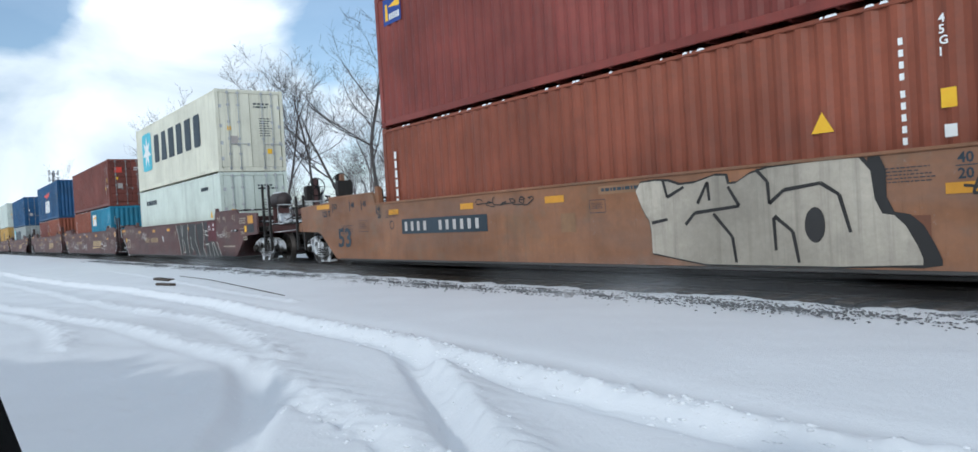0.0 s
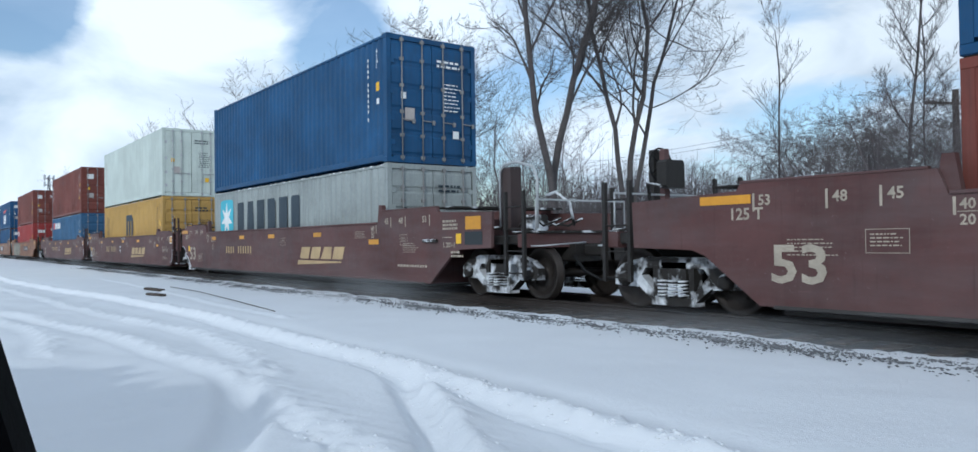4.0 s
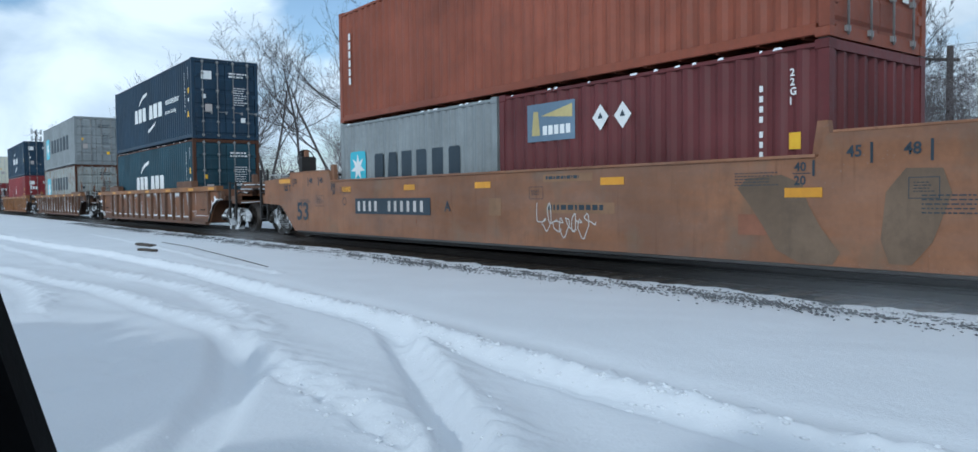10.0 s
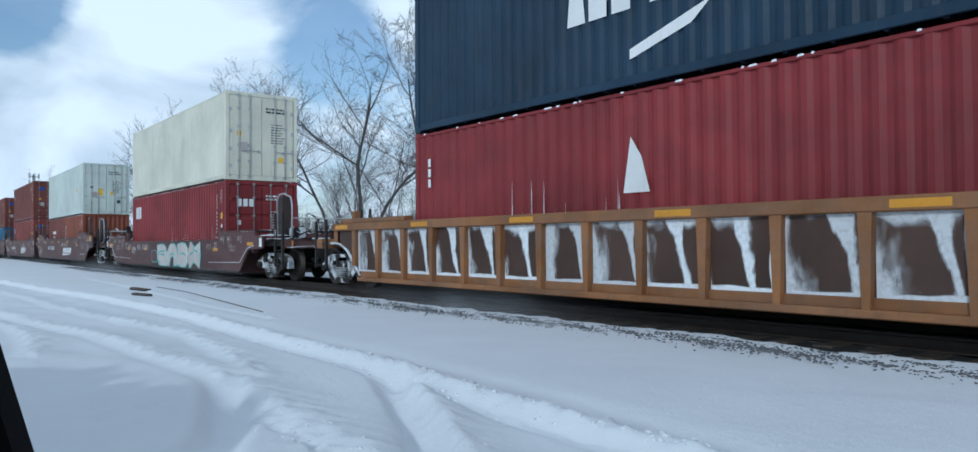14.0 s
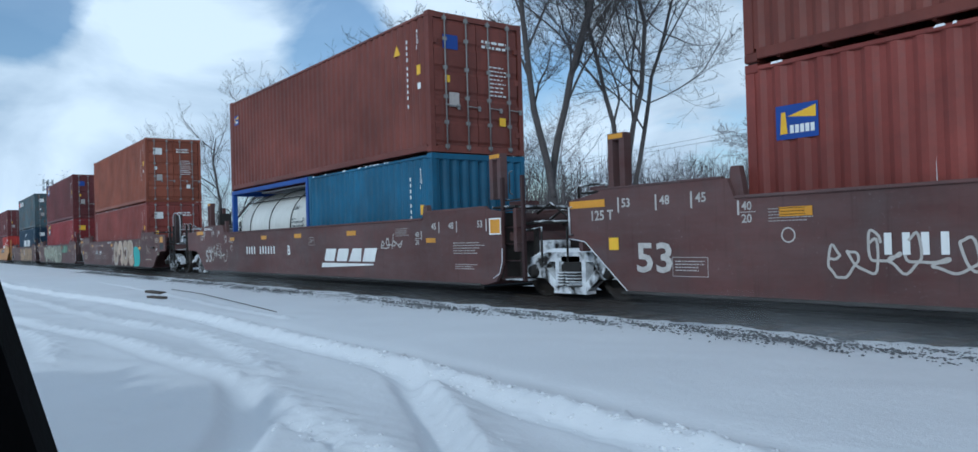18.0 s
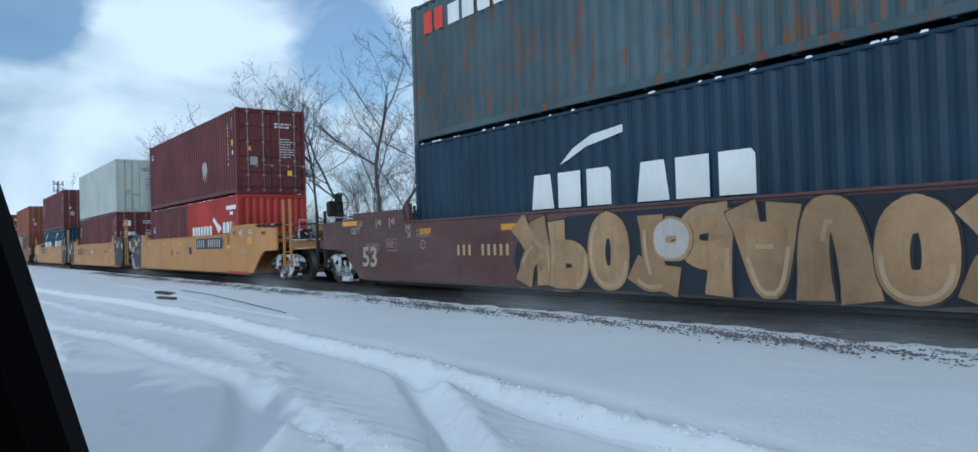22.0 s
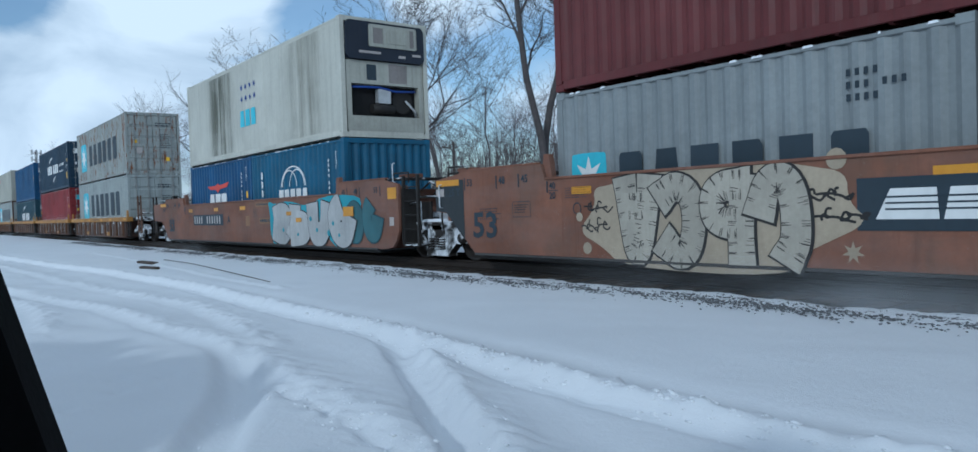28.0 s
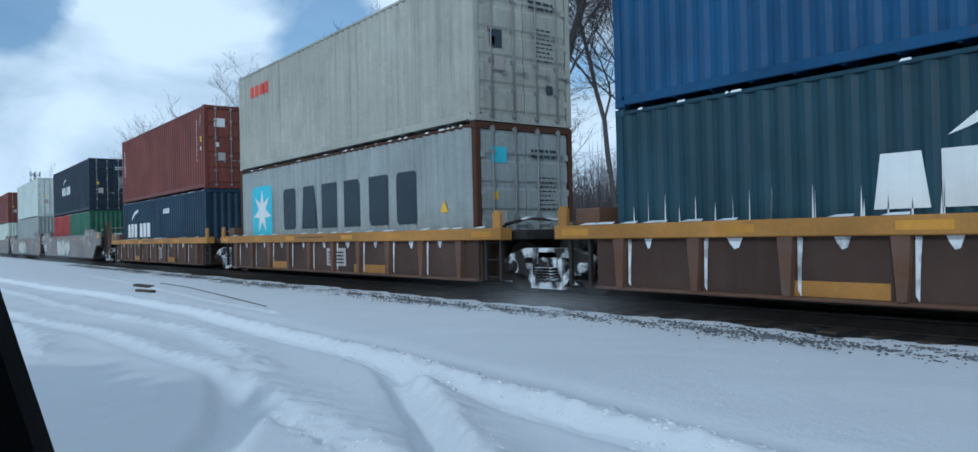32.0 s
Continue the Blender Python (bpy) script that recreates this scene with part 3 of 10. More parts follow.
def bars(rng, a0, a1, z0, z1, rows, fill=0.42):
    """Unreadable small print: rows of short bars."""
    q = []
    h = (z1 - z0) / rows
    for r in range(rows):
        x = a0
        top = z1 - r * h
        end = a0 + (a1 - a0) * rng.uniform(0.7, 1.0)
        while x < end - 0.01:
            w = min(rng.uniform(0.4, 1.6) * h, end - x)
            q.append((x, x + w, top - h * fill, top))
            x += w + h * 0.35
    return q


BLOCK_SHAPES = (
    [(0, 0), (0.94, 0), (0.94, 1), (0, 1)],
    [(0.10, 0), (0.86, 0), (0.94, 0.08), (0.94, 0.92), (0.86, 1), (0.10, 1), (0.02, 0.92), (0.02, 0.08)],
    [(0, 0), (0.92, 0), (0.92, 0.88), (0.82, 1), (0, 1)],
    [(0, 0), (1.0, 0), (0.86, 1), (0.14, 1)],
    [(0.12, 0), (0.94, 0), (0.94, 1), (0.02, 1), (0.02, 0.12)],
)


def blocks(a0, a1, z0, z1, n, gap=0.14, slant=0.0):
    """A brand's name as plain solid blocks, one for each letter."""
    p = []
    w = (a1 - a0) / n
    s = slant * (z1 - z0)
    for i in range(n):
        l, k = a0 + i * w, w * (1 - gap)
        p.append([(l + u_ * k + s * q, z0 + (z1 - z0) * q) for u_, q in BLOCK_SHAPES[(i * 2 + n) % 5]])
    return p


def star(cx, cz, r, points=7, inner=0.42):
    return [(cx + (r if i % 2 == 0 else r * inner) * math.sin(math.pi * i / points), cz + (r if i % 2 == 0 else r * inner) * math.cos(math.pi * i / points))
            for i in range(2 * points - 1, -1, -1)]


# ---- ground and track ----
def near_line(px, py, pts):
    """Distance of grid points to a broken line, and the way along it (0..1)."""
    best = np.full(px.shape, 1e9)
    for (ax, ay), (bx, by) in zip(pts, pts[1:]):
        dx, dy = bx - ax, by - ay
        k = np.clip(((px - ax) * dx + (py - ay) * dy) / (dx * dx + dy * dy), 0, 1)
        best = np.minimum(best, np.hypot(px - ax - k * dx, py - ay - k * dy))
    return best


MAIN_RIDGE = [(-60, -8.0), (-28, -6.9), (-21.1, -6.45), (-17.2, -6.03), (-13.9, -5.94), (-10.6, -5.96), (-8.5, -5.99), (-6.8, -6.05), (-5.5, -6.14), (-4.6, -6.21), (-3.2, -6.31), (-2.0, -6.34), (-1.0, -6.2), (3, -5.9), (15, -5.4)]
BRANCH = [(-5.1, -6.46), (-4.41, -6.77), (-3.8, -7.04), (-3.3, -7.23), (-2.7, -7.48), (-1.6, -8.1), (0, -9.2)]
BRANCH_RUT = [(-7.1, -6.0), (-5.94, -6.26), (-4.9, -6.66), (-4.17, -6.97), (-3.52, -7.32), (-2.9, -7.6), (-1.9, -8.3), (-0.6, -9.3)]
OLD_A = [(-40, -10.5), (-20, -9.1), (-14.7, -8.1), (-12.0, -7.72), (-10.2, -7.54), (-8.4, -7.42), (-7.2, -7.37), (-6.1, -7.43), (-5.0, -7.52), (-4.36, -7.55), (-3.57, -7.63), (-3.0, -7.71), (-1.5, -8.3)]
OLD_B = [(-30, -7.9), (-18.4, -7.25), (-14.8, -7.12), (-12.2, -6.84), (-10.6, -6.62), (-8.8, -6.7), (-6.75, -7.11)]
OLD_C = [(-24, -10.6), (-15.1, -8.7), (-13.0, -8.3), (-11.0, -8.3), (-9.4, -8.5)]
DRAG = [(-30, -4.3), (-21, -4.55), (-16, -4.85), (-11.5, -5.0)]
TYRE_RUT = [(-6.7, -7.42), (-5.6, -7.74), (-4.9, -8.0), (-4.4, -8.26), (-3.9, -8.52), (-2.9, -9.15), (-1.8, -9.9)]
BANK = [(-5.03, -7.74), (-4.56, -7.70), (-3.9, -7.76), (-3.37, -7.82), (-2.7, -7.86), (-2.2, -8.0)]


def wave(x, y, f, ph):
    return np.sin(x * f + ph + 1.3 * np.sin(y * f * 0.7 + ph * 2)) * np.cos(y * f * 1.1 - ph + 0.9 * np.sin(x * f * 0.6))


def snow_height(x, y):
    h = np.full(x.shape, -0.12)
    h += 0.012 * wave(x, y, 0.9, 0.4) + 0.006 * wave(x, y, 2.3, 1.7) + 0.003 * wave(x, y, 5.1, 2.2)
    near = np.exp(-(np.maximum(0, np.abs(x + 8) - 40) / 20) ** 2)
    rough = 0.5 + 0.5 * wave(x, y, 3.7, 0.9)
    ragged = 0.014 * wave(x, y, 5.3, 0.5) + 0.016 * wave(x, y, 15.0, 1.9)
    crumble = 0.020 * wave(x, y, 13.0, 0.3) + 0.016 * wave(x, y, 27.0, 1.1)
    for line, front, back, up in ((MAIN_RIDGE, 0.075, 0.20, 0.092), (BRANCH, 0.10, 0.20, 0.075), (OLD_A, 0.08, 0.24, 0.048), (OLD_B, 0.08, 0.20, 0.030), (OLD_C, 0.09, 0.20, 0.036), (DRAG, 0.05, 0.08, 0.025)):
        d = near_line(x, y, line) + 0.6 * ragged
        px, py = np.array([q[0] for q in line]), np.array([q[1] for q in line])
        wd = np.where(y > np.interp(x, px, py), back, front)
        h += near * np.exp(-(d / wd) ** 2) * (up * (0.9 + 0.2 * rough) + 0.7 * crumble)
        h -= near * 0.25 * up * np.exp(-((d - 2.4 * wd) / (0.8 * wd)) ** 2)
    # a crack runs along the near face of the main ridge, and the crest is crumbled
    px, py = np.array([q[0] for q in MAIN_RIDGE]), np.array([q[1] for q in MAIN_RIDGE])
    off = y - np.interp(x, px, py) + 0.5 * ragged
    h -= near * 0.034 * np.exp(-((off + 0.10) / 0.028) ** 2) * np.clip(0.55 + 0.8 * wave(x, y, 2.1, 0.8), 0, 1)
    h += near * 0.030 * np.clip(wave(x, y, 31.0, 0.6) + wave(x, y, 19.0, 2.6) - 0.7, 0, 1) * np.exp(-((off - 0.17) / 0.10) ** 2)
    d = near_line(x, y, BRANCH_RUT)
    h -= near * 0.115 * np.clip(1.55 - (d + 0.5 * ragged) / 0.10, 0, 1) * np.clip((x + 6.6) / 1.8, 0, 1)
    # a tyre's trough across the near side, and the crumbled edge of the slab beside it
    d = near_line(x, y, TYRE_RUT) + 0.35 * ragged
    trough = np.clip(1.45 - d / 0.15, 0, 1)
    h -= near * 0.085 * trough * trough * (3 - 2 * trough) * np.clip((x + 7.0) / 0.9, 0, 1)
    d = near_line(x, y, BANK)
    h += near * np.exp(-(d / 0.09) ** 2) * (0.010 + 1.3 * crumble)
    h -= near * 0.03 * np.exp(-((d + ragged) / 0.022) ** 2)
    # drifted swells on the left
    swell_at = np.clip((-5.4 - x) / 1.6, 0, 1) * np.clip((-6.5 - y) / 0.5, 0, 1)
    h += near * swell_at * (0.022 * wave(x, y, 1.5, 2.9) + 0.014 * wave(x, y, 3.1, 0.7))
    for fx, fy in ((-6.35, -8.42), (-5.85, -8.5), (-6.1, -8.12), (-5.5, -8.9)):
        h -= 0.03 * np.exp(-((x - fx) / 0.12) ** 2 - ((y - fy) / 0.07) ** 2)
    # hollow between the banks on the near side
    h -= 0.04 * np.exp(-((x + 6.8) / 1.6) ** 2 - ((y + 8.7) / 0.75) ** 2)
    # the snow thins out towards the ballast and is scoured under the train
    edge = np.clip((np.abs(y + 0.09 * wave(x, y, 1.7, 0.2) + 0.07 * wave(x, y, 6.1, 1.2) + 0.05 * wave(x, y, 14.0, 0.4)) - 1.28) / 0.40, 0, 1)
    h = np.where(np.abs(y) < 3.2, -0.36 + (h + 0.36) * edge, h)
    # the land rises a little behind the line
    h += 0.012 * np.clip(y - 8, 0, 60)
    return h


xs = np.unique(np.concatenate([-np.geomspace(34, 1700, 40), np.arange(-34, -14, 0.16), np.arange(-14, 0.6, 0.045), np.arange(0.6, 3.0, 0.1), np.arange(3.0, 8, 0.3), np.geomspace(8, 1500, 24)]))
ys = np.unique(np.concatenate([-np.geomspace(10, 900, 24), np.arange(-10, -7.0, 0.035), np.arange(-7.0, -5.6, 0.026), np.arange(-5.6, -4.4, 0.05), np.arange(-4.4, -1.0, 0.075), np.arange(-1.0, 6, 0.4), np.geomspace(6, 1700, 40)]))
GX, GY = np.meshgrid(xs, ys)
GZ = snow_height(GX, GY)
me = bpy.data.meshes.new("ground")
nx, ny = len(xs), len(ys)
idx = np.arange(nx * ny).reshape(ny, nx)
quads = np.stack([idx[:-1, :-1], idx[:-1, 1:], idx[1:, 1:], idx[1:, :-1]], -1).reshape(-1, 4)
me.from_pydata(np.stack([GX, GY, GZ], -1).reshape(-1, 3).tolist(), [], quads.tolist())
me.polygons.foreach_set("use_smooth", [True] * len(me.polygons))
me.materials.append(None)
tagged(part("ground", me, SNOW, None), "white windblown snow with tyre ruts and soft ridges", "snow ground", kind="structure")

# ballast bed, dark and wet with a dusting of snow
m, n, l, b = nodes_of("dusted_ballast")
v = coords(n, l, shift=False)
fine = noise_node(n, l, v, 22, 5, 0.7)
stone = ramp_node(n, l, fine, 0.3, 0.7, (0.011, 0.011, 0.0115, 1), (0.048, 0.047, 0.047, 1))
dust = ramp_node(n, l, noise_node(n, l, v, 3.2, 6, 0.65), 0.63, 0.74)
l.new(mix_node(n, l, dust, stone, (0.55, 0.57, 0.6)), b.inputs["Base Color"])
b.inputs["Roughness"].default_value = 0.9
bump_node(n, l, fine, b, 0.9, 0.05)
MATS["dusted_ballast"] = m
bx = np.concatenate([np.linspace(-700, -60, 40), np.arange(-59.8, 4, 0.2), np.linspace(4.5, 160, 20)])
by = np.linspace(-2.75, 2.75, 34)
BX, BY = np.meshgrid(bx, by)
BZ = -0.19 - 0.16 * np.clip((np.abs(BY) - 1.35) / 0.5, 0, 1) + 0.018 * wave(BX, BY, 9.0, 0.1) + 0.012 * wave(BX, BY, 17.0, 0.7)
me = bpy.data.meshes.new("ballast")
idx = np.arange(BX.size).reshape(BX.shape)
quads = np.stack([idx[:-1, :-1], idx[:-1, 1:], idx[1:, 1:], idx[1:, :-1]], -1).reshape(-1, 4)
me.from_pydata(np.stack([BX, BY, BZ], -1).reshape(-1, 3).tolist(), [], quads.tolist())
me.materials.append(None)
tagged(part("ballast", me, m, None), "dark wet stone ballast dusted with snow", "ballast", kind="structure")


def stones(rng, count, x0, x1, y0, y1, zf, r0, r1, keep=None):
    g = Geo()
    done = 0
    while done < count:
        x, y = rng.uniform(x0, x1), rng.uniform(y0, y1)
        if keep and not keep(x, y):
            continue
        r = rng.uniform(r0, r1)
        z = zf(x, y)
        a = rng.uniform(0, 6.28)
        c, s_ = math.cos(a) * r, math.sin(a) * r
        k = rng.uniform(0.6, 1.0)
        g.add([(x + 1.6 * c, y + s_, z), (x - 1.6 * s_ * k, y + c * k, z + r * 0.1), (x - 1.6 * c, y - s_, z), (x + 1.6 * s_ * k, y - c * k, z - r * 0.1), (x + c * 0.2, y + s_ * 0.2, z + r * 0.5), (x, y, z - r * 0.6)],
              [(0, 1, 4), (1, 2, 4), (2, 3, 4), (3, 0, 4), (1, 0, 5), (2, 1, 5), (3, 2, 5), (0, 3, 5)])
        done += 1
    return g


rng = random.Random(5)


def patch(x, y):
    # a broken dark streak beside the line, with a few stones strewn round it
    k = 0.62 + 0.22 * math.sin(x * 1.9 + 2.2 * math.sin(y * 3.1)) + 0.3 * math.sin(x * 6.7 + y * 13.0) + 0.2 * math.sin(x * 15.0 - y * 21.0)
    c = -2.36 + 0.07 * math.sin(x * 0.7)
    mid = max(min(0.85, 1.6 - abs(y - c) / 0.13), 0.6 - abs(y - c - 0.30) / 0.2, 0.28 - abs(y - c + 0.30) / 0.6)
    return rng.random() < max(0.006, k * mid)


def bed(x, y):
    return float(snow_height(np.array([x]), np.array([y]))[0]) + 0.004


def quick_bed(x, y):
    # a cheap copy of the snow surface beside the rails
    return -0.36 + 0.24 * min(1.0, max(0.0, (abs(y) - 1.28) / 0.45)) + 0.010


tagged(part("ballast_stones", stones(rng, 15000, -46, 0.5, -3.05, -1.65, quick_bed, 0.006, 0.019, patch), GRAVEL, None),
               "loose dark ballast stones poking out of snow", "gravel", kind="stuff")

track = tagged(new("railway_track"), "two rusty steel rails on timber ties", "railway track", kind="structure")
railg = Geo()
rail_prof = [(-0.07, -0.17), (0.07, -0.17), (0.07, -0.155), (0.012, -0.135), (0.012, -0.045), (0.036, -0.03), (0.036, -0.005), (0.03, 0.0), (-0.03, 0.0), (-0.036, -0.005), (-0.036, -0.03), (-0.012, -0.045), (-0.012, -0.135), (-0.07, -0.155)]
railg.prism_x(rail_prof, -900, 200)
rail_me = railg.mesh("rail")
part("rail", rail_me, RAIL, track, loc=(0, -0.754, 0))
part("rail", rail_me, RAIL, track, loc=(0, 0.754, 0))
tie_me = Geo().cbox(-0.115, 0.115, -1.3, 1.3, -0.34, -0.165, 0.012).mesh("tie")
for i in range(130):
    part("tie", tie_me, TIMBER, track, loc=(-64 + i * 0.535, rng.uniform(-0.04, 0.04), rng.uniform(-0.012, 0.006)), turn=rng.uniform(-0.01, 0.01))

# crumbled snow along the ridges
clods = Geo()
rng = random.Random(11)
for line, cnt in ((MAIN_RIDGE, 420), (MAIN_RIDGE[6:12], 420), (BRANCH, 60), (OLD_A, 60), (OLD_B, 50), (BANK, 150), (TYRE_RUT, 20)):
    for _ in range(cnt):
        i = rng.randrange(len(line) - 1)
        (ax, ay), (bx_, by_) = line[i], line[i + 1]
        k = rng.random()
        x, y = ax + (bx_ - ax) * k + rng.gauss(0, 0.10), ay + (by_ - ay) * k + rng.gauss(0, 0.10)
        if x < -26 or x > 3:
            continue
        big = 0.034 if cnt == 420 and x > -9 and rng.random() < 0.12 else 0.0
        clods.add(*(lambda gg: (gg.v, gg.f))(stones(rng, 1, x, x, y, y, lambda a, b: bed(a, b) - 0.006, 0.006, big or rng.choice((0.012, 0.016, 0.024)))), True)
tagged(part("snow_clods", clods, CRUST, None), "small crumbled clods of white snow along ruts", "snow", kind="stuff")


def plank(x, y, ln, wd, turn, tilt):
    g = Geo().cbox(-ln / 2, ln / 2, -wd / 2, wd / 2, 0, 0.06, 0.012)
    ob = part("timber_offcut", g, TIMBER, None)
    ob.location, ob.rotation_euler = (x, y, -0.12), (0, tilt, turn)
    return tagged(ob, "dark weathered timber piece half buried in snow", "timber", "timber pieces beside the track")


plank(-21.0, -4.68, 1.05, 0.17, 0.10, 0.01)
plank(-18.75, -5.18, 0.95, 0.14, 0.09, -0.01)
# a thin dark bar stands in for the shade in a drag groove
rod = part("steel_rod", Geo().path([(-22.0, -4.02, -0.095), (-19.3, -4.05, -0.10), (-15.5, -4.40, -0.108), (-12.8, -4.66, -0.118)], 0.009, 6), TIMBER, None)
tagged(rod, "long thin dark bar standing for a shaded groove in snow", "rod")


# ---- trees and distance ----
def grow(g, thin, p, d, ln, r, level, rng, segs, lift, twig, wide, sway=0.13):
    """One branch of tapered pieces, with its own branches."""
    pts = segs[min(level, len(segs) - 1)]
    step = ln / pts
    for i in range(pts):
        d = (d + Vector((rng.gauss(0, sway if level == 0 else 0.13), rng.gauss(0, sway if level == 0 else 0.13), rng.gauss(0, 0.07) + lift * (0.5 if level else 0.15)))).normalized()
        r = max(r, twig)
        q = p + d * step
        r1 = max(twig * 0.7, r * (1 - 0.72 * (1 / pts)) if i < pts - 1 else r * 0.5)
        (g if r > 0.045 else thin).tube(p, q, r, r1, 6 if r > 0.08 else (4 if r > 0.02 else 3), False)
        p, r = q, r1
        start = 0.38 if level == 0 else 0.15
        if level < len(segs) - 1 and (i + 1) / pts > start:
            kids = (2 if rng.random() < 0.45 else 1) if level < 2 else (1 if rng.random() < 0.85 else 2)
            for _ in range(kids):
                side = Vector((rng.gauss(0, 1), rng.gauss(0, 1), rng.gauss(0, 0.45))).normalized()
                nd = (d * rng.uniform(0.35, 0.8) + side * rng.uniform(0.55, 0.9) + Vector((0, 0, lift * 1.5))).normalized()
                grow(g, thin, p, nd, ln * rng.uniform(0.38, 0.62) * (1.0 - 0.35 * (i / pts)) * (wide if level == 0 else 1.0), r * rng.uniform(0.38, 0.60), level + 1, rng, segs, lift, twig, wide)
    return


def tree(seed, x, y, height, girth, stems, label, segs=(9, 6, 5, 4), lean=0.12, lift=0.10, bark=None, twig=0.010, wide=1.0, sway=0.13):
    rng = random.Random(seed)
    t = thing("tree", x, y, -0.3 + 0.012 * max(0, min(60, y - 8)), label, "tree", "bare trees behind the line")
    g, thin = Geo(), Geo()
    for k in range(stems):
        a = rng.uniform(0, 6.28)
        d = Vector((math.cos(a) * lean, math.sin(a) * lean, 1)).normalized()
        grow(g, thin, Vector((rng.uniform(-0.5, 0.5) * (stems > 1), rng.uniform(-0.3, 0.3) * (stems > 1), 0)), d, height * rng.uniform(0.85, 1.0), girth * rng.uniform(0.75, 1.0), 0, rng, segs, lift, twig, wide, sway)
    part("trunk", g, bark or BARK, t)
    part("crown", thin, bark or BARK, t)
    return t


def polar(az, dist):
    return (-math.sin(radians(az)) * dist, EYE[1] + math.cos(radians(az)) * dist)


BIG = "tall bare deciduous tree with grey-brown winter branches"
for k, (az, dist, hgt, girth, stems, segs) in enumerate((
        (48.6, 46, 21, 0.29, 2, (11, 8, 7, 5, 3)), (42.3, 50, 21, 0.23, 3, (10, 7, 6, 5, 3)), (56.4, 60, 17, 0.19, 1, (9, 7, 6, 4, 3)),
        (61.2, 72, 15.5, 0.24, 2, (9, 7, 6, 4)), (63.8, 80, 15.5, 0.22, 1, (9, 7, 6, 4)), (68.5, 95, 16, 0.26, 2, (9, 6, 6, 4)), (72.5, 105, 16, 0.26, 2, (9, 6, 6, 4)),
        (32.2, 42, 12.5, 0.085, 1, (12, 5, 4, 3)), (24.6, 44, 17, 0.13, 1, (12, 6, 5, 4, 2)), (23.4, 46, 15, 0.08, 1, (12, 5, 4, 3)),
        (76.0, 120, 17, 0.3, 2, (9, 6, 5, 3)), (66.0, 84, 16, 0.22, 1, (9, 6, 5, 3)))):
    px, py = polar(az, dist)
    slim = girth < 0.14
    tree(100 + k, px, py, hgt, girth, stems, BIG, segs, 0.02 if slim else 0.12, 0.24 if slim else 0.10, None, 0.008 if slim else 0.011, 0.38 if slim else 1.0, 0.035 if slim else 0.13)

# a round-headed thicket tree by the pole
for k, (az, dist) in enumerate(((28.9, 40), (27.4, 42), (25.9, 41), (30.4, 45), (24.4, 43), (22.6, 44), (20.5, 46), (28.1, 46))):
    px, py = polar(az, dist)
    tree(300 + k, px, py, 7.0, 0.075, 4, "dense bare round-headed tree with fine dark twigs", (6, 5, 5, 4, 3), 0.5, 0.03, BARK_HAZED, 0.0055)

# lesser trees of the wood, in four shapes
small = [tree(400 + k, *polar(53 + 3.1 * k, 78), 10.5 + k, 0.11, 2, "slim bare young tree in the wood behind", (8, 5, 4, 2), 0.2, 0.08, BARK_HAZED, 0.012) for k in range(4)]
rng = random.Random(21)
for k in range(70):
    az = rng.uniform(14, 84)
    dist = rng.uniform(56, 80) + max(0, az - 50) * 3.2 + rng.uniform(0, 30)
    px, py = polar(az, dist)
    c = copy_thing(small[k % 4], pose(px, py, -0.3 + 0.012 * max(0, min(60, py - 8)), 0, 0, rng.uniform(0, 360)))
    q = rng.uniform(0.7, 1.15) * (0.62 if az < 46 else 1.0)
    c.scale = (q, q, q)

# brushwood and distant wood: thin stems beyond counting
g = Geo()
for k in range(7000):
    az = rng.uniform(8, 86)
    dist = rng.uniform(60, 110) + max(0, az - 50) * 4.5
    px, py = polar(az, dist)
    z0 = -0.3 + 0.012 * max(0, min(60, py - 8))
    hgt = rng.uniform(2.4, 7.6 if az < 58 else 6.2) * (1.25 if rng.random() < 0.12 else 1) * (1 + max(0, az - 60) * 0.012)
    tip = (px + rng.gauss(0, 0.5), py + rng.gauss(0, 0.5), z0 + hgt)
    g.tube((px, py, z0), tip, 0.05, 0.012, 3, False)
    for _ in range(5):
        q = rng.uniform(0.3, 0.9)
        s0 = (px + (tip[0] - px) * q, py + (tip[1] - py) * q, z0 + hgt * q)
        g.tube(s0, (s0[0] + rng.gauss(0, 0.8), s0[1] + rng.gauss(0, 0.8), s0[2] + rng.uniform(0.4, 1.6)), 0.025, 0.008, 3, False)
tagged(part("far_wood", g, BARK_HAZED, None), "hazy band of bare brushwood and distant wood", "woodland", kind="stuff")

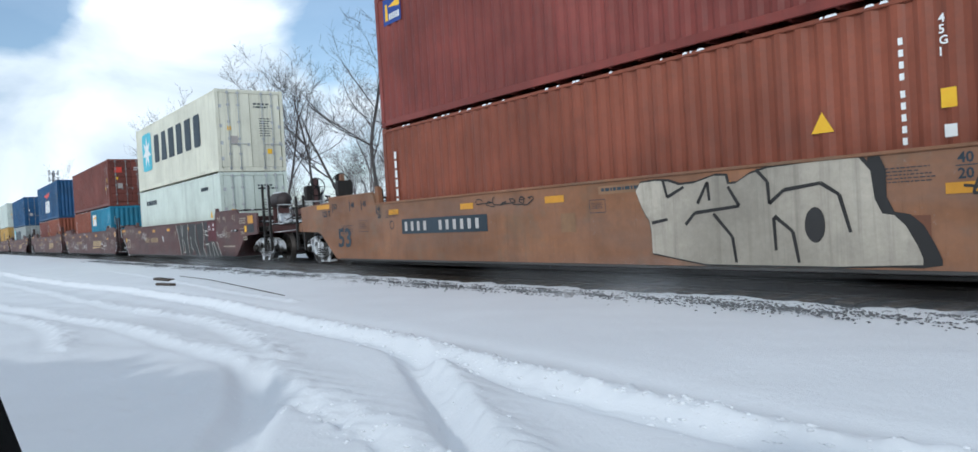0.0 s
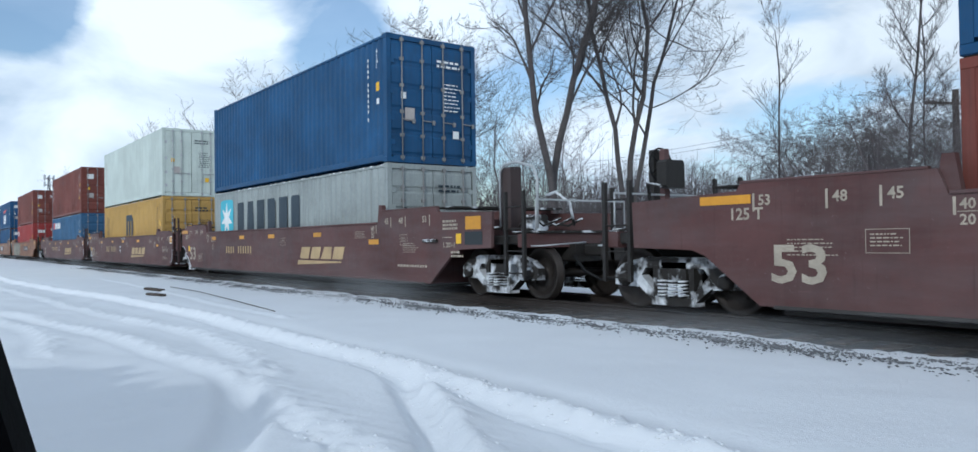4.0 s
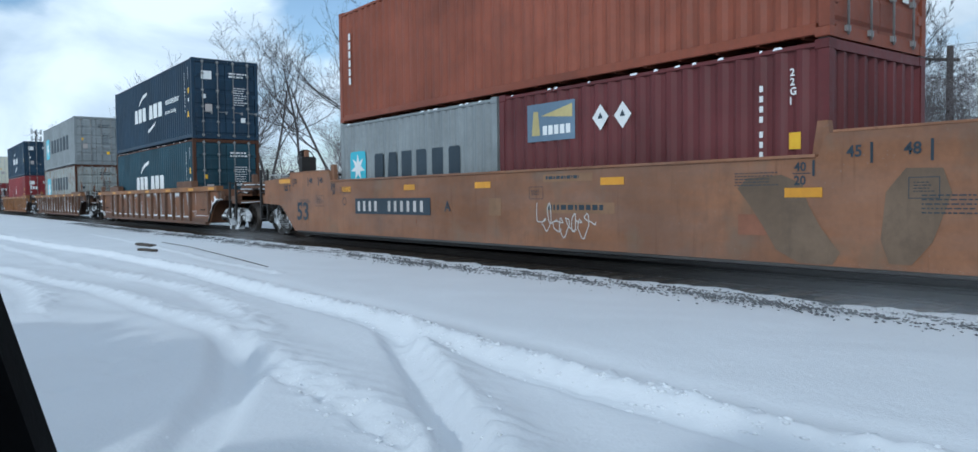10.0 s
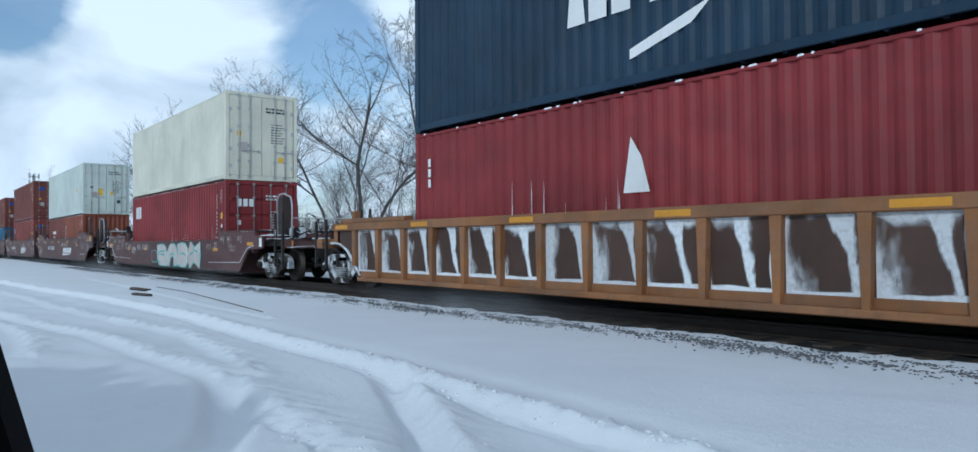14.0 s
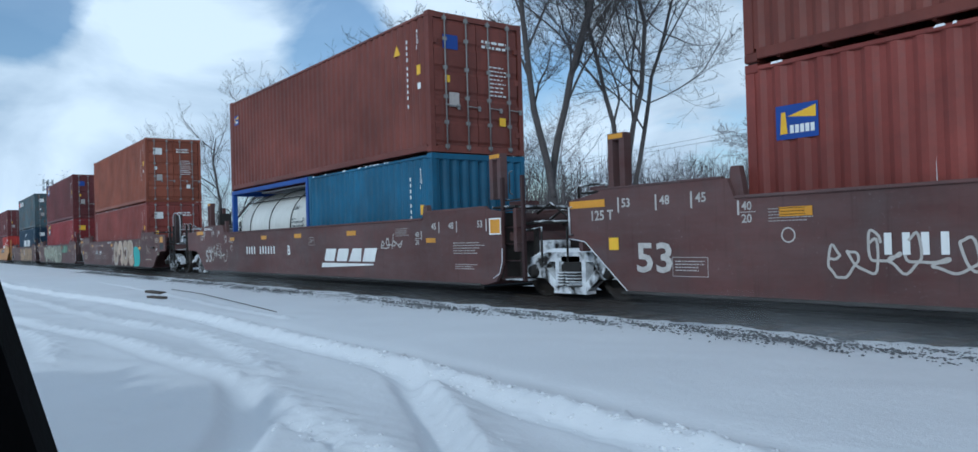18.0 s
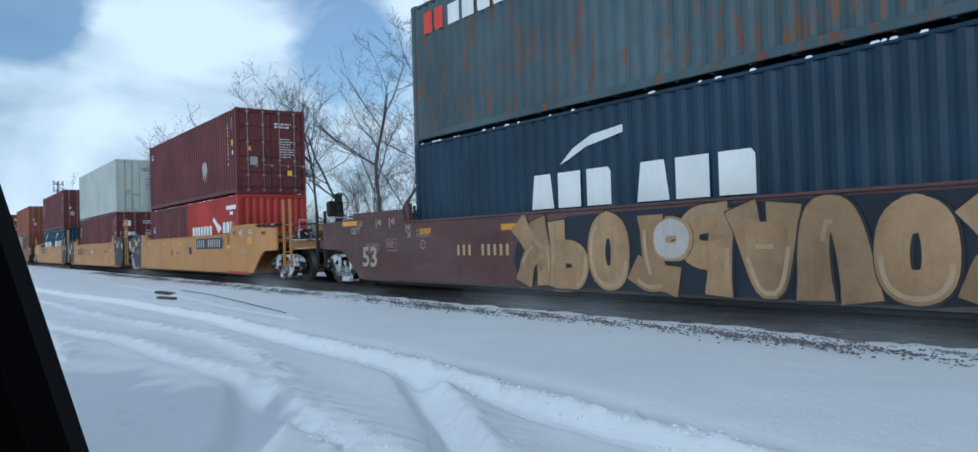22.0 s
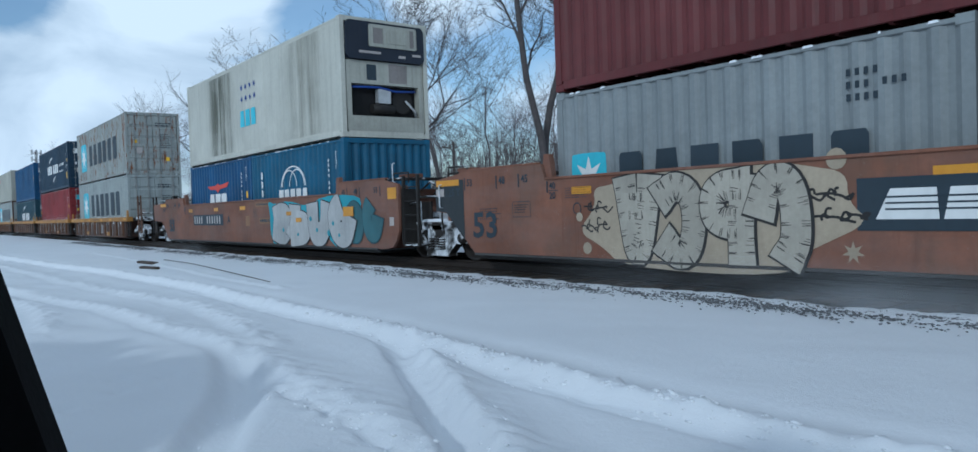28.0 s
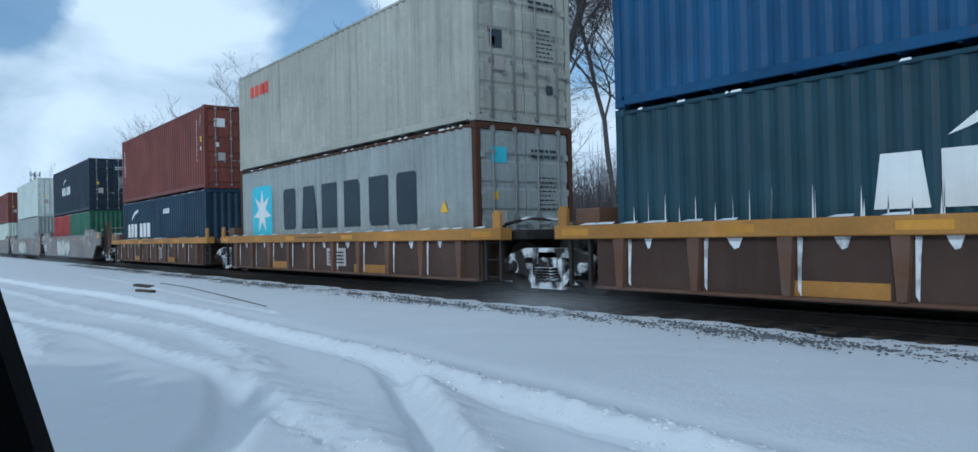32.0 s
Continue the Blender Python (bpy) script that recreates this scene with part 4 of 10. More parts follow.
def utility_pole(x, y, hgt, arm):
    t = thing("utility_pole", x, y, -0.2 + 0.012 * max(0, min(60, y - 8)), "weathered wooden utility pole with one crossarm", "utility pole", "utility poles")
    part("pole", Geo().tube((0, 0, 0), (0, 0, hgt), 0.23, 0.17, 10), TIMBER, t)
    ca, sa = math.cos(arm), math.sin(arm)
    arm_ob = part("crossarm", Geo().cbox(-1.9, 0.6, -0.06, 0.06, -0.08, 0.08, 0.01), TIMBER, t, loc=(0, 0, hgt - 0.75))
    arm_ob.rotation_euler = (0, 0, arm)
    for k in (-1.8, -1.2, -0.6, 0.45):
        part("insulator", cached("insulator", lambda: Geo().tube((0, 0, 0), (0, 0, 0.07), 0.02, 0.02, 6).tube((0, 0, 0.07), (0, 0, 0.18), 0.05, 0.035, 8)), GALV, t, loc=(ca * k, sa * k, hgt - 0.68))
    for k in (-0.55, 0.55):
        part("brace", Geo().tube((ca * k, sa * k, hgt - 0.8), (0, 0, hgt - 1.35), 0.018, None, 4), GALV, t)
    return t


poles = [polar(21.55, 50), polar(55, 100), polar(70, 190)]
for px, py in poles:
    utility_pole(px, py, 8.95 if px > -30 else 9.4, 1.1)
wires = tagged(new("overhead_wires"), "thin dark wires slung between the poles", "wire")
for (ax, ay), (bx_, by_) in zip([(25.0, 30.0)] + poles, poles):
    for off, dz in ((-1.1, 0.0), (1.1, 0.0), (0.0, -1.6)):
        pts = []
        for i in range(13):
            k = i / 12
            pts.append((ax + (bx_ - ax) * k, ay + (by_ - ay) * k + off, 8.55 + dz + 0.4 * k - 2.0 * k * (1 - k)))
        part("wire", Geo().path(pts, 0.014, 4), BLACK, wires)

# mast far down the line
tx, ty = polar(82.9, 400)
mast = thing("radio_mast", tx, ty, 0.4, "slim grey lattice phone mast with antenna ring", "mast")
for k in range(3):
    a = k * 2.094
    part("leg", Geo().tube((math.cos(a) * 1.1, math.sin(a) * 1.1, 0), (math.cos(a) * 0.5, math.sin(a) * 0.5, 32.5), 0.16, 0.12, 5), STEEL, mast)
g = Geo()
for i in range(22):
    z = i * 1.45
    for k in range(3):
        a, a2 = k * 2.094, (k + 1) * 2.094
        r, r2_ = 1.1 - 0.6 * z / 32.5, 1.1 - 0.6 * (z + 1.45) / 32.5
        g.tube((math.cos(a) * r, math.sin(a) * r, z), (math.cos(a2) * r2_, math.sin(a2) * r2_, z + 1.45), 0.07, None, 4)
part("lattice", g, STEEL, mast)
for z in (28.5, 31.5):
    for k in range(6):
        a = k * 1.047
        part("antenna", cached("antenna", lambda: Geo().cbox(-0.25, 0.25, -0.2, 0.2, -1.1, 1.1, 0.05)), GALV, mast, loc=(math.cos(a) * 2.1, math.sin(a) * 2.1, z + 0.4), turn=a)
    part("antenna_ring", Geo().path([(math.cos(a * 0.5236) * 1.9, math.sin(a * 0.5236) * 1.9, z) for a in range(13)], 0.09, 4), STEEL, mast)

# an unseen bank of snow ahead of the car, added to cast a ragged shadow
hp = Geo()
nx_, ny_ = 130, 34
# crest heights set the outline of the shadow on the near snow
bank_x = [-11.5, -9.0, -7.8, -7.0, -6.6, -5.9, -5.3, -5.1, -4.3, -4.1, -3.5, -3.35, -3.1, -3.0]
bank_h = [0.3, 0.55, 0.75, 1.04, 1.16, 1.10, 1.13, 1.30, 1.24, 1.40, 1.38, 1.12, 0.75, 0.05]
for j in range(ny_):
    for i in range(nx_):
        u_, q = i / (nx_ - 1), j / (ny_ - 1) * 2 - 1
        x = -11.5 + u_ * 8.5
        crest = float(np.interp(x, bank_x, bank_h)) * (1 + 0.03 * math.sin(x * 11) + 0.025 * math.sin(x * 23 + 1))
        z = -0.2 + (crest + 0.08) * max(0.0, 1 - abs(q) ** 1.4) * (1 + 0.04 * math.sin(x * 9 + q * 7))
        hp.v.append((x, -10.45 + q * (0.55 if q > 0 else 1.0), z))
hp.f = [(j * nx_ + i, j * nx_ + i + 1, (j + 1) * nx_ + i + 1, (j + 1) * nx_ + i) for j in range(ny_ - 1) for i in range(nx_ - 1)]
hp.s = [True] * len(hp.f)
tagged(part("snow_bank", hp, SNOW, None), "unseen lumpy bank of white snow added to cast a shadow", "snow bank")

# the parked car from which the line is seen, nose towards -x, its side window down
car = thing("parked_car", 0, EYE[1], -0.12, "black parked car with its side window down", "car")
CAR_BODY = plain("car_body_black", (0.012, 0.013, 0.015), 0.35, 0.1, 0.3, 12)
CAR_TRIM = plain("car_trim_black", (0.003, 0.0032, 0.0035), 0.9, 0, 0.4, 25)
CAR_TRIM.node_tree.nodes["Principled BSDF"].inputs["Specular IOR Level"].default_value = 0.05


def post_point(az, el, dist):
    return Vector((-math.sin(radians(az)) * dist, math.cos(radians(az)) * dist, EYE[2] + 0.12 + math.tan(radians(el)) * dist))


p_hi, p_lo = post_point(86.4, -0.97, 0.42), post_point(82.75, -14.45, 0.42)
ext = (p_hi - p_lo)
p_hi, p_lo = p_hi + ext * 2.2, p_lo - ext * 0.9
away = Vector((-0.25, -0.97, 0)).normalized()
out = Vector((-0.97, 0.25, 0))
g = Geo()
ring = [(0.0, 0.0), (0.012, 0.012), (0.11, 0.02), (0.13, -0.02), (0.11, -0.06), (0.012, -0.055), (0.0, -0.04)]
va = [tuple(p_lo + away * a + out * b_) for a, b_ in ring]
vb = [tuple(p_hi + away * a + out * b_) for a, b_ in ring]
k = len(ring)
g.add(va + vb, [tuple(range(k)), tuple(range(2 * k - 1, k - 1, -1))] + [(i, i + k, (i + 1) % k + k, (i + 1) % k) for i in range(k)])
part("window_post", g, CAR_TRIM, car)
YS, YF = 0.03, -1.70      # the car's two flanks, from the eye
part("body", Geo().prism([(-2.9, 0.30), (1.7, 0.30), (1.75, 0.80), (1.6, 0.88), (-0.75, 0.88), (-1.0, 0.86), (-2.6, 0.72), (-2.95, 0.55)], YF, YS), CAR_BODY, car)
part("roof", Geo().prism([(-0.35, 1.52), (1.2, 1.52), (1.3, 1.55), (1.1, 1.60), (-0.2, 1.60)], YF + 0.15, YS - 0.12), CAR_BODY, car)
for x0, x1 in ((1.05, 1.45),):
    for yy in (YS - 0.06, YF + 0.06):
        part("rear_post", Geo().prism([(x1, 0.86), (x1 + 0.12, 0.86), (x0 + 0.12, 1.54), (x0, 1.54)], yy - 0.04, yy + 0.04), CAR_TRIM, car)
part("window_post", Geo().prism([(-0.85, 0.86), (-0.77, 0.86), (-0.22, 1.54), (-0.30, 1.54)], YF + 0.02, YF + 0.1), CAR_TRIM, car)
for x in (-2.05, 1.0):
    for yy, tn in ((YS - 0.1, 0.0), (YF + 0.1, math.pi)):
        wh = part("wheel", Geo().lathe([(0.20, -0.09), (0.30, -0.11), (0.33, -0.08), (0.33, 0.08), (0.30, 0.11), (0.20, 0.09)], 24), BLACK, car, "", (x, yy, 0.33), tn)
        part("rim", Geo().lathe([(0.0, 0.06), (0.12, 0.07), (0.20, 0.09), (0.205, 0.05)], 24), GALV, wh)
part("mirror", Geo().cbox(-0.62, -0.50, -0.015, 0.16, 0.80, 0.94, 0.04), CAR_TRIM, car)


# ---- containers ----
W2 = 1.219
SIZE = {"40h": (12.192, 2.896), "40s": (12.192, 2.591), "20s": (6.058, 2.591), "reefer": (12.192, 2.896), "tank": (6.058, 2.591)}


def box_frame(L, H):
    g = Geo()
    h = L / 2
    for sx in (-1, 1):
        for sy in (-1, 1):
            x0, x1 = sorted((sx * h, sx * (h - 0.13)))
            y0, y1 = sorted((sy * W2, sy * (W2 - 0.11)))
            g.box(x0, x1, y0, y1, 0.118, H - 0.118)
        x0, x1 = sorted((sx * (h - 0.005), sx * (h - 0.11)))
        g.cbox(x0, x1, -W2 + 0.16, W2 - 0.16, 0.0, 0.15, 0.01)
        g.cbox(x0, x1, -W2 + 0.16, W2 - 0.16, H - 0.12, H - 0.005, 0.01)
    for sy in (-1, 1):
        y0, y1 = sorted((sy * (W2 - 0.002), sy * (W2 - 0.06)))
        g.cbox(-h + 0.17, h - 0.17, y0, y1, 0.035, 0.165, 0.008)
        g.cbox(-h + 0.17, h - 0.17, y0, y1, H - 0.085, H - 0.03, 0.008)
    for i in range(int(L / 0.6)):
        g.box(-h + 0.4 + i * 0.6, -h + 0.45 + i * 0.6, -W2 + 0.07, W2 - 0.07, 0.02, 0.14)
    return g


def corrugated(length, z0, z1, period=0.278, depth=0.036):
    """A sheet with trapezoid folds along x, its crests at y = 0, thickness behind."""
    n = max(1, round(length / period))
    p = length / n
    pts = []
    for i in range(n):
        a = -length / 2 + i * p
        pts += [(a, 0.0), (a + 0.26 * p, 0.0), (a + 0.5 * p, depth), (a + 0.76 * p, depth)]
    pts.append((length / 2, 0.0))
    g = Geo()
    k = len(pts)
    v = [(a, b, z0) for a, b in pts] + [(a, b, z1) for a, b in pts] + [(a, b + 0.006, z0) for a, b in pts] + [(a, b + 0.006, z1) for a, b in pts]
    f = [(i, i + 1, i + 1 + k, i + k) for i in range(k - 1)] + [(i + 1 + 2 * k, i + 2 * k, i + 3 * k, i + 1 + 3 * k) for i in range(k - 1)]
    f += [(i + 1, i, i + 2 * k, i + 1 + 2 * k) for i in range(k - 1)] + [(i + k, i + 1 + k, i + 1 + 3 * k, i + 3 * k) for i in range(k - 1)]
    return g.add(v, f)


def smooth_side(length, z0, z1):
    n = round(length / 1.2)
    pts = [(-length / 2, 0.0)]
    for i in range(1, n):
        a = -length / 2 + length * i / n
        pts += [(a - 0.014, 0.0), (a - 0.010, -0.005), (a + 0.010, -0.005), (a + 0.014, 0.0)]
    pts += [(length / 2, 0.0), (length / 2, 0.05), (-length / 2, 0.05)]
    k = len(pts)
    v = [(a, b, z0) for a, b in pts] + [(a, b, z1) for a, b in pts]
    return Geo().add(v, [tuple(range(k - 1, -1, -1)), tuple(range(k, 2 * k))] + [(i, (i + 1) % k, (i + 1) % k + k, i + k) for i in range(k)])


def roof_sheet(L):
    g = Geo()
    n = round((L - 0.4) / 0.35)
    for i in range(n):
        a = -L / 2 + 0.2 + i * (L - 0.4) / n
        g.add([(a, -1.17, 0), (a + 0.12, -1.17, 0), (a + 0.12, 1.17, 0), (a, 1.17, 0)], [(0, 1, 2, 3)])
        g.add([(a + 0.12, -1.17, 0), (a + 0.17, -1.17, -0.02), (a + 0.17, 1.17, -0.02), (a + 0.12, 1.17, 0)], [(0, 1, 2, 3)])
        g.add([(a + 0.17, -1.17, -0.02), (a + (L - 0.4) / n - 0.05, -1.17, -0.02), (a + (L - 0.4) / n - 0.05, 1.17, -0.02), (a + 0.17, 1.17, -0.02)], [(0, 1, 2, 3)])
        e = a + (L - 0.4) / n
        g.add([(e - 0.05, -1.17, -0.02), (e, -1.17, 0), (e, 1.17, 0), (e - 0.05, 1.17, -0.02)], [(0, 1, 2, 3)])
    return g


def door_leaf(H, reefer=False):
    """One leaf in the plane x = 0, facing +x, y from 0 to 1.08."""
    g = Geo()
    z0, z1 = 0.16, H - 0.13
    prof = [(-0.05, z0), (0.0 if reefer else -0.024, z0)]
    if not reefer:
        n = 5
        for i in range(n):
            a, b_ = z0 + (z1 - z0) * i / n, z0 + (z1 - z0) * (i + 1) / n
            prof += [(-0.024, a + 0.04), (0.0, a + 0.09), (0.0, b_ - 0.09), (-0.024, b_ - 0.04)]
    prof += [(0.0 if reefer else -0.024, z1), (-0.05, z1)]
    return g.prism(prof, 0.0, 1.075)


def lock_bar(H):
    g = Geo().tube((0.035, 0, 0.05), (0.035, 0, H - 0.05), 0.0155, None, 6)
    for z in (0.12, 0.62, 1.15, 1.75, H - 0.55, H - 0.12):
        g.box(0.0, 0.045, -0.045, 0.045, z - 0.035, z + 0.035)
    g.tube((0.045, 0.0, 0.98), (0.05, 0.34, 0.96), 0.013, None, 5)
    g.box(0.02, 0.055, 0.27, 0.33, 0.9, 1.0)
    return g


CASTING = Geo().cbox(-0.089, 0.089, -0.081, 0.081, -0.059, 0.059, 0.012).mesh("corner_casting")
SEEN = {"n": 0}


def container(kind, colour, label, group="shipping containers", front="door", casting_rust=False):
    """A shipping container, its base centre at the origin; returns the empty and its length and height."""
    L, H = SIZE[kind]
    t = thing("shipping_container" if kind != "tank" else "tank_container", 0, 0, 0, label, "container", group)
    mat = box_paint(colour)
    h = L / 2
    part("frame", cached(("frame", L, H), lambda: box_frame(L, H)), RUST if casting_rust else mat, t)
    for sx in (-1, 1):
        for sy in (-1, 1):
            for z in (0.059, H - 0.059):
                part("corner_casting", CASTING, RUST if casting_rust else mat, t, loc=(sx * (h - 0.087), sy * (W2 - 0.079), z))
    if kind == "reefer":
        mk = lambda: smooth_side(L - 0.26, 0.165, H - 0.075)
    else:
        mk = lambda: corrugated(L - 0.26, 0.165, H - 0.075)
    side = cached(("side", kind, L, H), mk)
    part("side_panel", side, mat, t, loc=(0, -W2 + 0.012, 0))
    part("side_panel", side, mat, t, loc=(0, W2 - 0.012, 0), turn=math.pi)
    part("roof_panel", cached(("roof", L), lambda: roof_sheet(L)), mat, t, loc=(0, 0, H - 0.012))
    endp = cached(("end", H), lambda: corrugated(2.2, 0.15, H - 0.12, 0.25, 0.045))
    part("end_panel", endp, mat, t, loc=(-h + 0.02, 0, 0), turn=-math.pi / 2)
    if front == "door":
        for sgn in (-1, 1):
            leaf = part("door", cached(("door", H, kind == "reefer"), lambda: door_leaf(H, kind == "reefer")), mat, t, loc=(h - 0.012, 0 if sgn > 0 else -1.095, 0))
            bars_at = (0.28, 0.82) if kind != "reefer" else (0.42, 0.78)
            for y in bars_at:
                part("locking_bar", cached(("lockbar", H), lambda: lock_bar(H)), GALV if kind == "reefer" else LOCK_STEEL, leaf, loc=(0, y if sgn > 0 else 1.08 - y, 0))
            for z in (0.45, 1.0, 1.6, H - 0.6):
                part("hinge", cached("hinge", lambda: Geo().cbox(-0.02, 0.015, -0.05, 0.05, -0.06, 0.06, 0.01)), GALV if kind == "reefer" else mat, leaf, loc=(0, 1.05 if sgn > 0 else 0.03, z))
    elif front == "blank":
        part("end_panel", endp, mat, t, loc=(h - 0.02, 0, 0), turn=math.pi / 2)
    return t, L, H


class Box:
    """Puts marks on one container: a is metres from its rear end, z from its floor."""

    def __init__(self, kind, colour, label, front="door", rusty=False):
        self.t, self.L, self.H = container(kind, colour, label, front=front, casting_rust=rusty)
        self.y = -W2 + (0.0 if kind == "reefer" else 0.008)
        self.colour = colour
        SEEN["n"] += 1
        self.rng = random.Random(SEEN["n"])

    def quads(self, name, q, mat, label=""):
        h = self.L / 2
        return part(name, side_quads([(a - h, b_ - h, c, d) for a, b_, c, d in q], self.y), mat, self.t, label)

    def polys(self, name, p, mat, label="", dy=0.0):
        h = self.L / 2
        return part(name, side_polys([[(a - h, z) for a, z in q] for q in p], self.y - dy), mat, self.t, label)

    def ends(self, name, q, mat, label=""):
        """Marks on the leading end: y from -1.1 to 1.1."""
        return part(name, end_quads(q, self.L / 2 + 0.004), mat, self.t, label)

    def name(self, p, mat, label=""):
        for q in p:
            self.polys("name_block", [q], mat, label)

    def number(self, mat=None, code="45G1"):
        """The unreadable number standing upright near the leading end, its size code beside it."""
        mat = mat or DECAL_WHITE
        a = self.L - 0.90
        q = []
        z = self.H - 0.45
        for i in range(11):
            if i in (4, 10):
                z -= 0.06
            q.append((a, a + 0.05, z - 0.075, z))
            z -= 0.125
        self.quads("number_marking", q, mat)["kind"] = "stuff"
        word = {2.896: "45G1", 2.591: "22G1" if self.L < 8 else ""}.get(round(self.H, 3), "")
        if word:
            part("code_marking", cached(("code_marking", word), lambda: stacked(word, 0.092)), mat, self.t, loc=(a + 0.41 - self.L / 2, self.y, self.H - 0.27))
        else:
            self.quads("code_marking", [(a + 0.42, a + 0.47, self.H - 0.4 - i * 0.125, self.H - 0.325 - i * 0.125) for i in range(4)], mat)["kind"] = "stuff"
        self.quads("label_plate", [(a + 0.40, a + 0.55, self.H - 1.25, self.H - 1.05)], DECAL_YELLOW)
        self.quads("class_plate", [(a + 0.42, a + 0.54, self.H - 1.55, self.H - 1.42)], mat)
        return self

    def warning(self, a, z):
        self.polys("warning_triangle", [[(a - 0.14, z), (a + 0.14, z), (a, z + 0.24)]], DECAL_YELLOW, "yellow warning triangle")
        return self

    def upright(self, n, mat=None, a=0.45, size=0.16):
        """A name set upright, letter over letter."""
        self.quads("upright_marking", [(a, a + size * 0.6, self.H - 0.5 - (i + 1) * size * 1.28, self.H - 0.5 - i * size * 1.28 - size * 0.28) for i in range(n)], mat or DECAL_WHITE)
        return self

    def doors(self, mat=None, logo=None):
        """Small print and plates on the door leaves."""
        mat = mat or DECAL_WHITE
        r = self.rng
        H = self.H
        q = bars(r, 0.12, 0.85, H - 0.68, H - 0.46, 2, 0.5) + bars(r, 0.3, 0.8, H - 1.7, H - 1.0, 8, 0.32)
        self.ends("small_print", q, mat)["kind"] = "stuff"
        self.ends("data_plate", [(-0.75, -0.5, 0.95, 1.25)], DECAL_GREY)
        plate = DECAL_YELLOW if r.random() < 0.6 else mat
        self.ends("label_plate", [(-0.85, -0.72, 1.45, 1.6)], plate)
        self.ends("label_plate", [(0.55, 0.72, 0.62, 0.8)], plate)
        if logo:
            self.ends("emblem", [(-0.88, -0.5, H - 0.75, H - 0.45)], logo)
        return self

    def frost(self, top=0.75, n=14, a0=0.5, a1=None):
        """Streaks of frozen spray low on the side."""
        a1 = a1 or self.L - 0.6
        r = self.rng
        p = []
        n = int(n * 1.5)
        for i in range(n):
            a = a0 + (a1 - a0) * (i + r.uniform(-0.8, 0.8)) / n
            a = round(a / 0.2775) * 0.2775 + r.uniform(-0.03, 0.03)
            w, z1 = r.uniform(0.010, 0.030), 1.10 + top * r.uniform(0.05, 1.0) ** 1.6
            p.append([(a, 0.9), (a + w, 0.9), (a + w * 0.6, z1)])
        self.polys("frost_streak", p, CRUST)["kind"] = "stuff"
        return self

    def snow_rim(self, n=26):
        """Scraps of snow along the upper rail."""
        r = self.rng
        g = Geo()
        for _ in range(n):
            a = r.uniform(-self.L / 2 + 0.2, self.L / 2 - 0.3)
            w = r.uniform(0.03, 0.14)
            e = self.H - 0.03
            g.add([(a, -W2 - 0.004, e - 0.022), (a + w, -W2 - 0.004, e - 0.018), (a + w * 0.8, -W2 - 0.001, e + 0.010), (a + w * 0.2, -W2 - 0.001, e + 0.008),
                   (a, -W2 + 0.05, e), (a + w, -W2 + 0.05, e)], [(0, 1, 2, 3), (3, 2, 5, 4), (1, 5, 2), (0, 3, 4)])
        part("snow_crust", g, CRUST, self.t)["kind"] = "stuff"
        return self

    # emblems, as plain shapes
    def star_brand(self, a, z, s, a_text, a_end, ht, up=0.0):
        c = s * 0.07
        self.polys("emblem_field", [soften([(a + c, z), (a + s - c, z), (a + s, z + c), (a + s, z + s - c), (a + s - c, z + s), (a + c, z + s), (a, z + s - c), (a, z + c)], 1)], DECAL_SKY, "light blue square")
        self.polys("emblem_star", [star(a + s / 2, z + s / 2, s * 0.44)], DECAL_WHITE, "white seven-pointed star", 0.003)
        self.name(blocks(a_text, a_end, z + up + (s - ht) / 2, z + up + (s + ht) / 2, 6, 0.27, 0.0), DECAL_DARK, "dark brand block")
        return self

    def swoosh_brand(self, a0, a1, z, ht, text=False):
        k = (a1 - a0) / 7.4
        p = blocks(a0, a0 + 3.3 * k, z, z + ht, 3, 0.16) + blocks(a0 + 3.9 * k, a1, z, z + ht, 3, 0.16)
        self.name(p, DECAL_WHITE, "white brand block")
        b = a0 + 1.2 * k
        sw = [(b, z + ht * 1.22), (b + 0.3 * k, z + ht * 1.32), (b + 1.0 * k, z + ht * 1.62), (b + 2.3 * k, z + ht * 1.85), (b + 2.3 * k, z + ht * 2.05), (b + 1.2 * k, z + ht * 1.92), (b + 0.5 * k, z + ht * 1.62)]
        self.polys("emblem_swoosh", [sw], DECAL_WHITE, "white swoosh")
        if text:
            letters_side(self.t, "ecocontainer", a1 + 0.35 - self.L / 2, z + ht * 0.62, ht * 0.42, DECAL_WHITE, self.y)
            letters_side(self.t, "bamboo flooring", a1 + 0.35 - self.L / 2, z - ht * 0.1, ht * 0.36, DECAL_WHITE, self.y)
            b = a0 + 3.6 * k
            self.polys("emblem_swoosh", [[(b, z - ht * 0.95), (b + 1.6 * k, z - ht * 0.55), (b + 2.1 * k, z - ht * 0.2), (b + 1.3 * k, z - ht * 0.45), (b, z - ht * 0.75)]], DECAL_WHITE)
        return self

